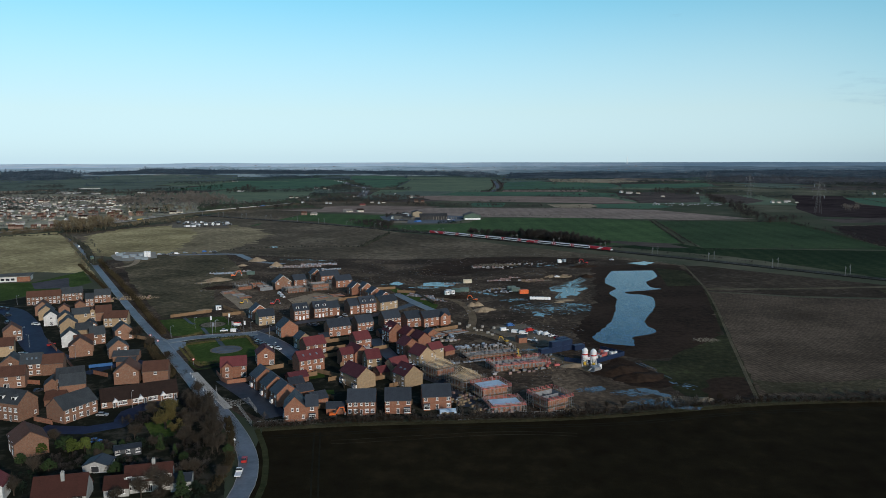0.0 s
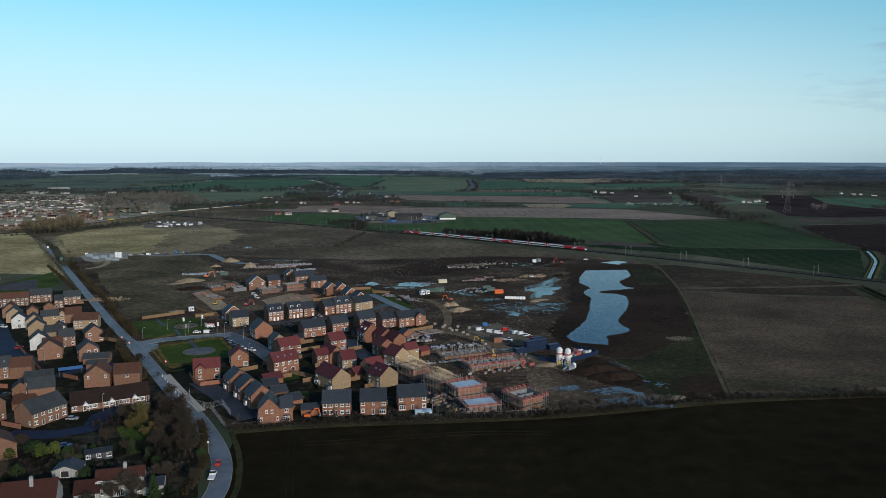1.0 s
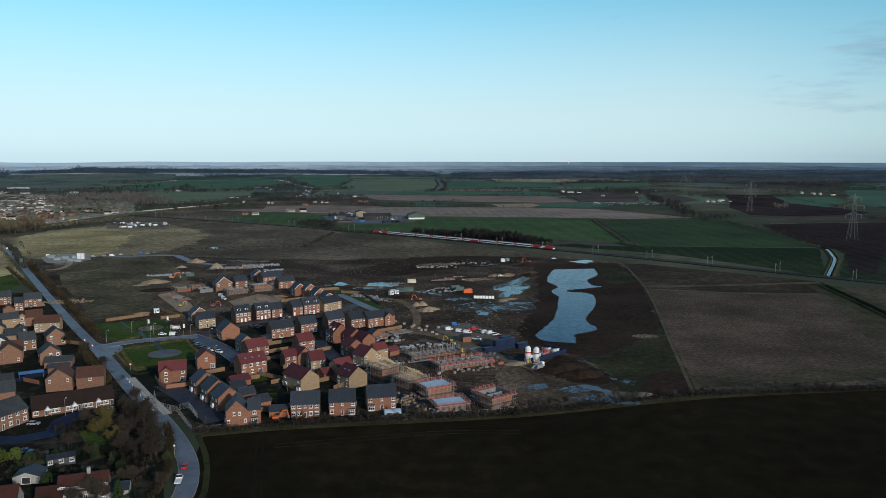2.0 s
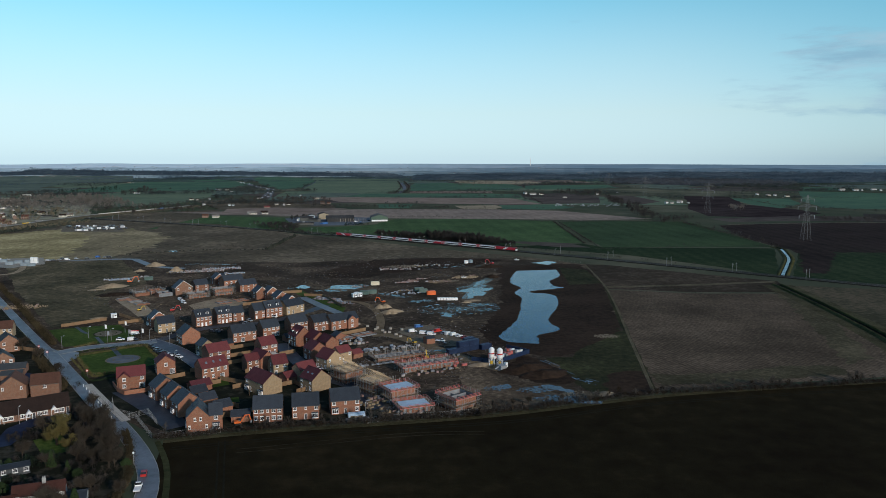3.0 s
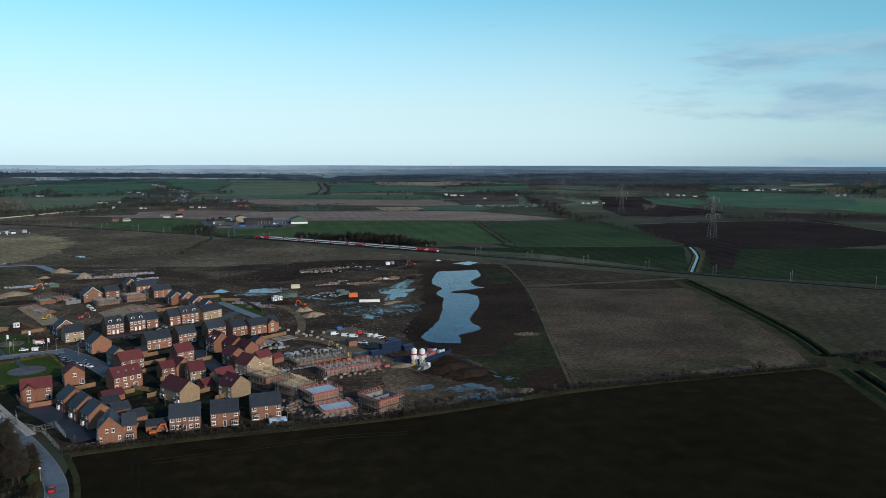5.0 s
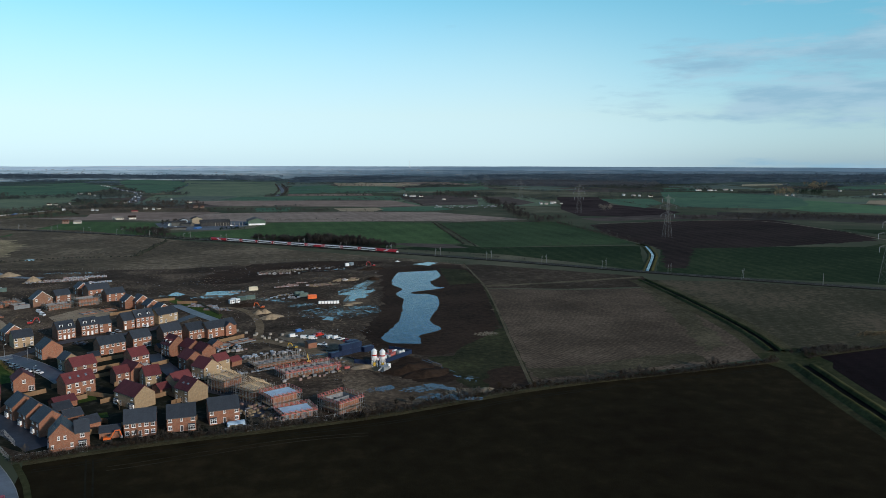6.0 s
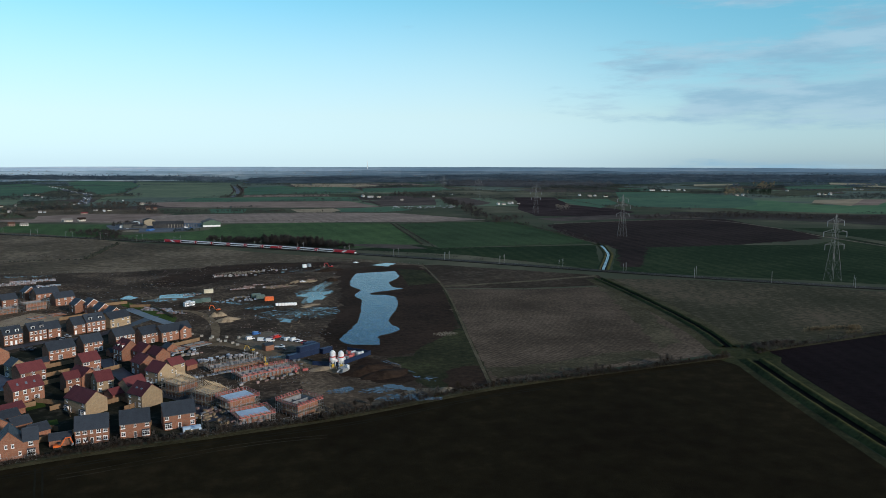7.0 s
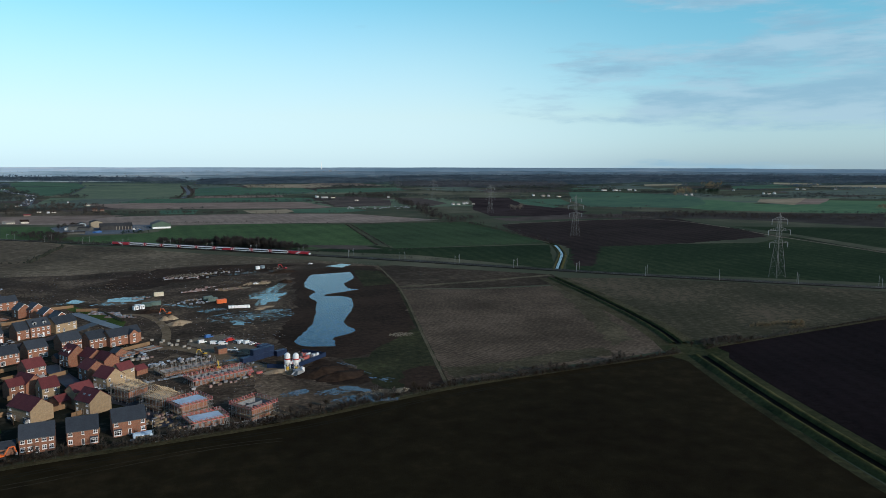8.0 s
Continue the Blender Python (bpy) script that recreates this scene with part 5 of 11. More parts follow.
house(-79.9, 373.7, 30, 9.2, 9.2, 'g', RED_BRICK, SLATE, eave=5.1, slope=38, front=('', ''), left=('wpp', 'www'), right=())
house(-53.9, 375.2, 29, 12.2, 8, 'f', RED_BRICK, SLATE, eave=5.1, slope=38, front=('w.pp.w', 'wwwww'), left=(), right=())
house(-41.6, 384.4, 30, 9.3, 8, 'f', RED_BRICK, SLATE, eave=5.1, slope=38, front=('w.pp', 'wwww'), left=(), right=())
house(-27.9, 394.8, 30, 10, 8, 'f', RED_BRICK, SLATE, eave=5.1, slope=38, front=('w.d.p', 'wwwww'), left=(), right=())
house(-16.0, 394.4, 31, 9.1, 8, 'f', RED_BRICK, SLATE, eave=5.1, slope=38, front=('w.pp', 'wwww'), left=(), right=())
house(-3.5, 397.7, 31, 16.9, 7.6, 'f', RED_BRICK, SLATE, eave=5.1, slope=38, front=('pw.d.', 'www..'), left=(), right=(), wing=(3.6, 5.0, 1.6))
house(-23.5, 362.2, 30, 9, 8.5, 'g', RED_BRICK, MAROON_TILE, eave=5.4, slope=42, front=(), left=('wdw', 'www'), right=(), dormers=2)
house(-14.9, 335.6, 30, 8, 8.4, 'g', RED_BRICK, MAROON_TILE, eave=5.1, slope=38, front=('n', ''), left=('pd', 'ww'), right=())
house(-15.5, 356.3, 30, 8, 8.5, 'g', RED_BRICK, MAROON_TILE, eave=5.1, slope=38, front=('', ''), left=('wd', 'ww'), right=())
house(-9.3, 348.2, 30, 7, 8.5, 'g', RED_BRICK, MAROON_TILE, eave=5.1, slope=38, front=('', ''), left=('', ''), right=())
house(-7.5, 319.4, 38, 8.4, 8.6, 'g', BUFF_BRICK, MAROON_TILE, eave=5.1, slope=38, front=('w.', 'n.n'), left=('pdw', 'w.w'), right=())
house(-2.9, 329.2, 38, 7, 6, 'f', BUFF_BRICK, RED_TILE, eave=5.1, slope=38, front=('w.', '..w'), left=(), right=())
house(-12.3, 289.1, 38, 9, 8.6, 'g', BUFF_BRICK, MAROON_TILE, eave=5.1, slope=38, front=('', ''), left=('wdw', 'w.w'), right=(), rooflights_side=2)
house(-18.3, 304.2, 38, 8, 6, 'f', BUFF_BRICK, RED_TILE, eave=5.1, slope=38, front=('', ''), left=(), right=())
house(-31.2, 287.0, 38, 8.6, 13.5, 'g', BUFF_BRICK, MAROON_TILE, eave=5.1, slope=38, front=('', ''), left=('bd.db', 'w..w'), right=())
house(-30.4, 313.0, 22, 6.4, 8, 'f', BUFF_BRICK, RED_TILE, eave=5.1, slope=38, front=('w.d', 'ww'), left=('w', 'w'), right=())
house(-36.9, 323.0, 38, 7.4, 9.5, 'g', RED_BRICK, MAROON_TILE, eave=5.1, slope=38, front=('', ''), left=('d', 'w'), right=())
house(-42.7, 320.1, 30, 6, 6, 'f', RED_BRICK, RED_TILE, eave=5.1, slope=38, front=('dw', 'ww'), left=(), right=())
house(-38.7, 347.1, 32, 8.1, 8, 'f', RED_BRICK, RED_TILE, eave=5.1, slope=38, front=('w.d.p', 'ww.ww'), left=(), right=())
house(-37.9, 296.2, 36, 6, 5.5, 'f', RED_BRICK, MAROON_TILE, eave=2.3, slope=30, front=(), left=(), right=())
house(-24.1, 302.8, 36, 7, 6, 'f', RED_BRICK, RED_TILE, eave=2.3, slope=30, front=(), left=(), right=())
house(-39.3, 256.5, 5, 6.5, 5, 'f', RED_BRICK, SLATE, eave=2.4, slope=30, front=('',), left=(), right=())
house(-61.9, 273.0, 32, 5.5, 5.5, 'f', RED_BRICK, SLATE, eave=2.3, slope=32, front=(), left=(), right=())
house(-60.0, 363.1, 30, 5, 5, 'f', RED_BRICK, SLATE, eave=2.3, slope=32, front=(), left=(), right=())
house(-30.7, 372.1, 30, 5, 5, 'f', RED_BRICK, SLATE, eave=2.3, slope=32, front=(), left=(), right=())
house(-5.7, 371.9, 30, 5.5, 5, 'g', RED_BRICK, SLATE, eave=2.3, slope=32, front=(), left=(), right=())
house(-18.8, 319.3, 30, 6, 5, 'f', RED_BRICK, MAROON_TILE, eave=2.3, slope=30, front=(), left=(), right=())
house(2.9, 336.5, 38, 5.5, 5, 'f', RED_BRICK, RED_TILE, eave=2.3, slope=30, front=(), left=(), right=())
house(-105.5, 415.1, 30, 8.6, 8, 'g', RED_BRICK, SLATE, eave=5.1, slope=38, front=('', '.n'), left=('bw', 'w.w'), right=(), verge=True)
house(-98.1, 400.7, 28, 8.9, 8, 'f', BUFF_BRICK, SLATE, eave=5.1, slope=38, front=('w.d.w', 'w.w.w'), left=(), right=())
house(-81.1, 413.3, 30, 8.8, 8, 'f', RED_BRICK, SLATE, eave=5.6, slope=40, front=('whhw', 'wwww'), left=(), right=(), dormers=2)
house(-71.0, 419.8, 30, 8.6, 8, 'f', RED_BRICK, SLATE, eave=5.6, slope=40, front=('whhw', 'wwww'), left=(), right=(), dormers=2)
house(-63.9, 423.5, 30, 6.4, 8, 'f', RED_BRICK, SLATE, eave=5.1, slope=38, front=('w.h', 'w.w'), left=(), right=())
house(-52.7, 428.9, 30, 6.2, 9, 'f', RED_BRICK, SLATE, eave=5.1, slope=38, front=('h.w', 'w.w'), left=(), right=())
house(-44.9, 432.7, 30, 10.3, 8.4, 'f', RED_BRICK, SLATE, eave=5.8, slope=40, front=('whhw', 'wwww'), left=(), right=(), dormers=2)
house(-33.3, 441.6, 40, 12.8, 8, 'f', BUFF_BRICK, SLATE, eave=5.1, slope=38, front=('wd.w', 'w.ww'), left=(), right=())
house(-113.2, 513.3, 30, 11.5, 8, 'g', OLD_BRICK, SLATE, eave=5.1, slope=38, front=('..', 'w.w'), left=(), right=(), verge=True)
house(-103.2, 523.4, 30, 9.3, 8, 'f', RED_BRICK, SLATE, eave=5.1, slope=38, front=('w.w', 'w.w'), left=(), right=())
house(-83.5, 536.1, 30, 14.3, 8, 'f', RED_BRICK, SLATE, eave=6.0, slope=38, front=('wdw.d', 'wwww'), left=(), right=())
house(-95.7, 551.0, 30, 8, 8, 'g', RED_BRICK, SLATE, eave=5.1, slope=38, front=('', ''), left=('w', 'w'), right=(), verge=True)
house(-91.0, 548.3, 30, 8, 8, 'g', RED_BRICK, SLATE, eave=5.1, slope=38, front=('', ''), left=('w', 'w'), right=(), verge=True)
house(-71.1, 520.4, 30, 12.2, 8, 'f', RED_BRICK, SLATE, eave=5.1, slope=38, front=('wdw', 'www'), left=(), right=())
house(-58.4, 490.5, 30, 8, 8, 'g', RED_BRICK, SLATE, eave=5.1, slope=38, front=('', ''), left=('w', 'w'), right=(), verge=True)
house(-51.2, 488.4, 30, 8.4, 8, 'g', RED_BRICK, SLATE, eave=5.1, slope=38, front=('', 'n'), left=('wd', 'ww'), right=(), verge=True)
house(-43.5, 470.6, 30, 8, 8, 'g', RED_BRICK, SLATE, eave=5.1, slope=38, front=('', ''), left=('w', 'w'), right=(), verge=True)
house(-36.4, 455.8, 30, 8, 8, 'g', RED_BRICK, SLATE, eave=5.1, slope=38, front=('', ''), left=('w', 'w'), right=(), verge=True)
house(-254.4, 461.0, 22, 19.2, 8, 'f', OLD_BRICK, BROWN_TILE, eave=5.1, slope=38, front=('wdwwdwwd', 'wwwwwwww'), left=(), right=())
house(-242.7, 473.1, 22, 12.7, 8, 'f', OLD_BRICK, OLD_SLATE, eave=5.1, slope=38, front=('wdw.wd', 'wwwwww'), left=(), right=())
house(-219.4, 466.3, 22, 9.6, 8, 'f', OLD_BRICK, OLD_SLATE, eave=5.1, slope=38, front=('wdw.', 'wwww'), left=(), right=())
house(-221.9, 454.0, 22, 4.8, 7, 'f', OLD_BRICK, OLD_SLATE, eave=5.1, slope=38, front=('ww', 'ww'), left=(), right=())
house(-237.1, 427.7, 25, 8, 9, 'g', OLD_BRICK, BROWN_TILE, eave=5.1, slope=38, front=('', ''), left=('', ''), right=())
house(-228.4, 415.4, 25, 8, 9, 'g', BUFF_BRICK, OLD_SLATE, eave=5.1, slope=38, front=('', ''), left=('ww', 'ww'), right=())
house(-217.9, 400.9, 25, 7.4, 9, 'g', RENDER, OLD_SLATE, eave=5.1, slope=38, front=('p', 'w'), left=('pw', 'ww'), right=())
house(-207.8, 397.0, 28, 8, 9, 'g', BUFF_BRICK, OLD_SLATE, eave=5.1, slope=38, front=('', 'n'), left=('ww', 'ww'), right=())
house(-198.9, 382.6, 28, 8.6, 9, 'g', BUFF_BRICK, OLD_SLATE, eave=5.1, slope=38, front=('', ''), left=('w', 'w'), right=())
house(-186.8, 381.8, 28, 6, 7, 'g', OLD_BRICK, OLD_SLATE, eave=4.6, slope=38, front=('.w', '.w'), left=('w', 'w'), right=())
house(-204.8, 408.2, 28, 9, 7, 'f', BUFF_BRICK, OLD_SLATE, eave=5.1, slope=38, front=('..', '.w'), left=(), right=())
house(-183.8, 354.4, 28, 8, 9, 'g', RENDER, OLD_SLATE, eave=5.1, slope=38, front=('', ''), left=('w', 'w'), right=())
house(-184.4, 370.2, 28, 8, 7, 'f', BUFF_BRICK, OLD_SLATE, eave=5.1, slope=38, front=('', ''), left=(), right=())
house(-169.8, 336.0, 25, 10, 8.5, 'g', OLD_BRICK, BROWN_TILE, eave=5.1, slope=38, front=('..n', ''), left=('ww', 'w.w'), right=())
house(-172.3, 344.1, 25, 8.5, 7, 'f', OLD_BRICK, BROWN_TILE, eave=5.1, slope=38, front=('p.w', 'w.w'), left=(), right=(), rooflights=(-1.5, 1.0))
house(-200.0, 411.8, 25, 7, 6.5, 'g', BUFF_BRICK, BROWN_TILE, eave=4.4, slope=38, front=('p', 'w'), left=('w', 'w'), right=())
house(-194.2, 413.0, 25, 8.4, 8, 'f', OLD_BRICK, BROWN_TILE, eave=5.1, slope=38, front=('', ''), left=(), right=())
house(-228.3, 435.0, 25, 6, 6, 'g', OLD_BRICK, BROWN_TILE, eave=2.8, slope=38, front=('', ''), left=(), right=())
house(-224.2, 446.5, 25, 6, 6, 'g', OLD_BRICK, BROWN_TILE, eave=2.8, slope=38, front=('', ''), left=(), right=())
house(-180.7, 397.3, 12, 12.2, 8, 'f', BUFF_BRICK, BROWN_TILE, eave=5.1, slope=38, front=('ww.pp', 'ww.ww'), left=(), right=())
house(-172.7, 359.4, 30, 7.0, 8, 'f', OLD_BRICK, OLD_SLATE, eave=5.1, slope=38, front=('p.w', 'ww.w'), left=(), right=())
house(-163.2, 367.9, 32, 8.6, 8.6, 'g', OLD_BRICK, OLD_SLATE, eave=5.1, slope=38, front=('p.w', 'w.'), left=('', ''), right=())
house(-151.0, 333.8, 30, 8.6, 9, 'g', OLD_BRICK, OLD_SLATE, eave=5.1, slope=38, front=('..', '.ww'), left=('w', 'w'), right=())
house(-145.6, 328.0, 12, 11, 7, 'f', OLD_BRICK, OLD_SLATE, eave=2.6, slope=25, front=(), left=(), right=())
house(-141.9, 319.4, 12, 8, 6, 'f', OLD_BRICK, OLD_SLATE, eave=2.4, slope=20, front=(), left=(), right=())
house(-176.0, 305.0, 18, 8.3, 9, 'f', OLD_BRICK, OLD_SLATE, eave=5.4, slope=38, front=('pww', 'www'), left=('', ''), right=(), rooflights=(-1.5, 0.3, 2.0))
house(-167.7, 306.9, 18, 8.1, 8, 'f', OLD_BRICK, BROWN_TILE, eave=5.1, slope=38, front=('', ''), left=(), right=())
house(-130.4, 293.5, 14, 9.6, 9.5, 'g', OLD_BRICK, BROWN_TILE, eave=5.1, slope=38, front=('..', 'n.n'), left=('ww', 'ww'), right=())
house(-119.2, 295.4, 14, 10, 8, 'f', OLD_BRICK, BROWN_TILE, eave=5.1, slope=38, front=('', '.w.'), left=(), right=())
house(-219.4, 366.4, 30, 8.4, 9, 'g', OLD_BRICK, BROWN_TILE, eave=5.1, slope=38, front=('..p', '..ww'), left=(), right=())
house(-205.6, 336.3, 25, 7.6, 8, 'f', BUFF_BRICK, BROWN_TILE, eave=5.1, slope=38, front=('..d', '..w'), left=(), right=())
house(-149.8, 286.6, 24, 10.1, 8, 'f', OLD_BRICK, OLD_SLATE, eave=5.1, slope=38, front=('gggd', 'wpww'), left=(), right=())
house(-156.3, 285.0, 24, 6, 7, 'g', OLD_BRICK, OLD_SLATE, eave=2.6, slope=38, front=(), left=(), right=())
house(-144.3, 277.3, 24, 9.1, 8, 'f', OLD_BRICK, OLD_SLATE, eave=5.1, slope=38, front=('', ''), left=(), right=())
house(-136.8, 249.8, -27, 9.4, 13.5, 'g', OLD_BRICK, OLD_SLATE, eave=5.1, slope=38, front=('..n', ''), left=(), right=('wdwdw', 'wwwww'))
house(-146.2, 266.9, 10, 7, 6, 'f', OLD_BRICK, BROWN_TILE, eave=2.6, slope=38, front=(), left=(), right=())
house(-157.7, 252.3, -18, 17, 8.5, 'f', OLD_BRICK, OLD_SLATE, eave=6.6, slope=40, front=('dwd.wdw', 'ww.wwww'), left=(), right=('..n', ''), dormers=3)
house(-128.5, 219.9, 38, 9.6, 12, 'g', OLD_BRICK, BROWN_TILE, eave=4.7, slope=33, front=('', ''), left=('pw', 'ww'), right=())
house(-174.2, 288.4, 20, 9, 8, 'f', OLD_BRICK, BROWN_TILE, eave=5.1, slope=38, front=('pw', 'ww'), left=(), right=())
house(-186.2, 307.8, 20, 8, 8, 'g', OLD_BRICK, OLD_SLATE, eave=5.1, slope=38, front=('.', 'w'), left=(), right=())



# ---- building site ----
STEEL_TUBE = material("galvanised tube", (0.22, 0.22, 0.22), (0.40, 0.40, 0.39), rough=0.5, metal=0.3)
RED_GUARD = material("red guard rail", (0.36, 0.075, 0.066), (0.54, 0.15, 0.13), rough=0.6)
BOARD = material("scaffold board", (0.14, 0.105, 0.068), (0.27, 0.21, 0.14), grain=1.5)
TIMBER = material("new roof timber", (0.46, 0.34, 0.20), (0.66, 0.51, 0.33), grain=2.0)
GREY_PACK = material("grey block pack", (0.085, 0.088, 0.095), (0.21, 0.22, 0.232), grain=1.0, per_object=0.9)
BLOCK = material("grey blockwork", (0.13, 0.138, 0.148), (0.26, 0.268, 0.275), grain=1.2)
MEMBRANE = material("pale blue roof membrane", (0.34, 0.46, 0.56), (0.50, 0.62, 0.72), rough=0.45, grain=0.6, broad=0.2)
FENCE_WOOD = material("orange-brown fence timber", (0.15, 0.092, 0.050), (0.26, 0.168, 0.098), grain=2.5, broad=0.4, per_object=0.3)
DULL_GREEN_PAINT = material("dull green painted steel", (0.050, 0.090, 0.078), (0.10, 0.15, 0.13), rough=0.5, grain=1.0, broad=0.3)
CREAM_PAINT = material("cream painted steel", (0.52, 0.46, 0.33), (0.66, 0.60, 0.45), rough=0.5, grain=1.0, broad=0.3)
BLUE_GREY = material("grey-blue painted steel", (0.16, 0.20, 0.23), (0.28, 0.33, 0.36), rough=0.5, grain=1.0, broad=0.3)
NAVY = material("navy blue painted steel", (0.006, 0.015, 0.045), (0.014, 0.030, 0.075), rough=0.45, grain=1.0, broad=0.3)
WHITE_PAINT = material("white painted steel", (0.68, 0.68, 0.67), (0.82, 0.82, 0.81), rough=0.4, grain=0.8, broad=0.3)
RED_PAINT = material("red paint", (0.36, 0.02, 0.018), (0.50, 0.04, 0.03), rough=0.35)
ORANGE_PAINT = material("orange digger paint", (0.55, 0.09, 0.015), (0.72, 0.16, 0.03), rough=0.4)
YELLOW_PAINT = material("yellow plant paint", (0.50, 0.30, 0.02), (0.68, 0.45, 0.05), rough=0.4)
BLACK_RUBBER = material("black rubber", (0.012, 0.012, 0.012), (0.03, 0.03, 0.03), rough=0.8)
GREY_METAL = material("dull grey metal", (0.20, 0.21, 0.22), (0.34, 0.35, 0.36), rough=0.5, metal=0.2)
made = {}


def shared(key, build, mat):
    """One mesh for all alike parts."""
    if key not in made:
        made[key] = build().mesh(key if isinstance(key, str) else key[0], mat)
    return made[key]


def scaffold(x, y, turn, w, d, h, rails=True, seed=0):
    """Tube scaffold round a building plot: standards, ledgers, boarded lifts and red guard rails."""
    rng = random.Random(seed)
    root = tagged(new("scaffold"), "tube scaffold with boarded lifts and red guard rails", "scaffold", group="scaffolds of the site")
    root.matrix_world = pose(x, y, 0, 0, 0, turn)
    runs = [((-w / 2 - 1.4, -1.4), (w / 2 + 1.4, -1.4)), ((w / 2 + 1.4, -1.4), (w / 2 + 1.4, d + 1.4)), ((w / 2 + 1.4, d + 1.4), (-w / 2 - 1.4, d + 1.4)), ((-w / 2 - 1.4, d + 1.4), (-w / 2 - 1.4, -1.4))]
    lifts = [z for z in (1.9, 3.9) if z < h - 1.2] + [h - .15]
    for a, b in runs:
        a, b = Vector(a), Vector(b)
        k = max(2, int((b - a).length / 1.8))
        dirn = (b - a).normalized()
        inn = Vector((-dirn.y, dirn.x))
        ang = math.degrees(math.atan2(dirn.y, dirn.x))
        for i in range(k + 1):
            p = a.lerp(b, i / k)
            top = round(2 * (h + rng.uniform(.7, 1.5))) / 2
            for off in (0, 1.1):
                q = p + inn * off
                part("standard", shared(("standard", top), lambda: Shape().tube((0, 0, 0), (0, 0, top), 0.05), STEEL_TUBE), None, root, "", pose(q.x, q.y, 0))
        m = (a + b) / 2
        length = (b - a).length
        for z in lifts:
            part("platform", Shape().box(0, 0.5, 0, length, 1.1, 0.07), BOARD, root, "", pose(m.x, m.y, z, 0, 0, ang))
            part("ledger", Shape().tube((-length / 2 - .3, 0, 0), (length / 2 + .3, 0, 0), 0.05), STEEL_TUBE, root, "", pose(m.x, m.y, z - 0.12, 0, 0, ang))
        for z in lifts[:-1]:
            part("hand_rail", Shape().tube((-length / 2 - .3, 0, 0), (length / 2 + .3, 0, 0), 0.045), STEEL_TUBE, root, "", pose(m.x, m.y, z + 1.0, 0, 0, ang))
        if rails:
            z = lifts[-1]
            part("toe_board", Shape().box(0, -0.03, 0, length, 0.05, 0.22), RED_GUARD, root, "red toe board", pose(m.x, m.y, z + .02, 0, 0, ang))
            for dz in (0.55, 1.05):
                part("guard_rail", Shape().box(0, -0.04, 0, length, 0.06, 0.10), RED_GUARD, root, "red guard rail", pose(m.x, m.y, z + dz, 0, 0, ang))
        part("brace", Shape().tube((-length / 2, -0.06, 0), (0, -0.06, lifts[-1]), 0.045), STEEL_TUBE, root, "", pose(m.x, m.y, 0, 0, 0, ang))
    return root


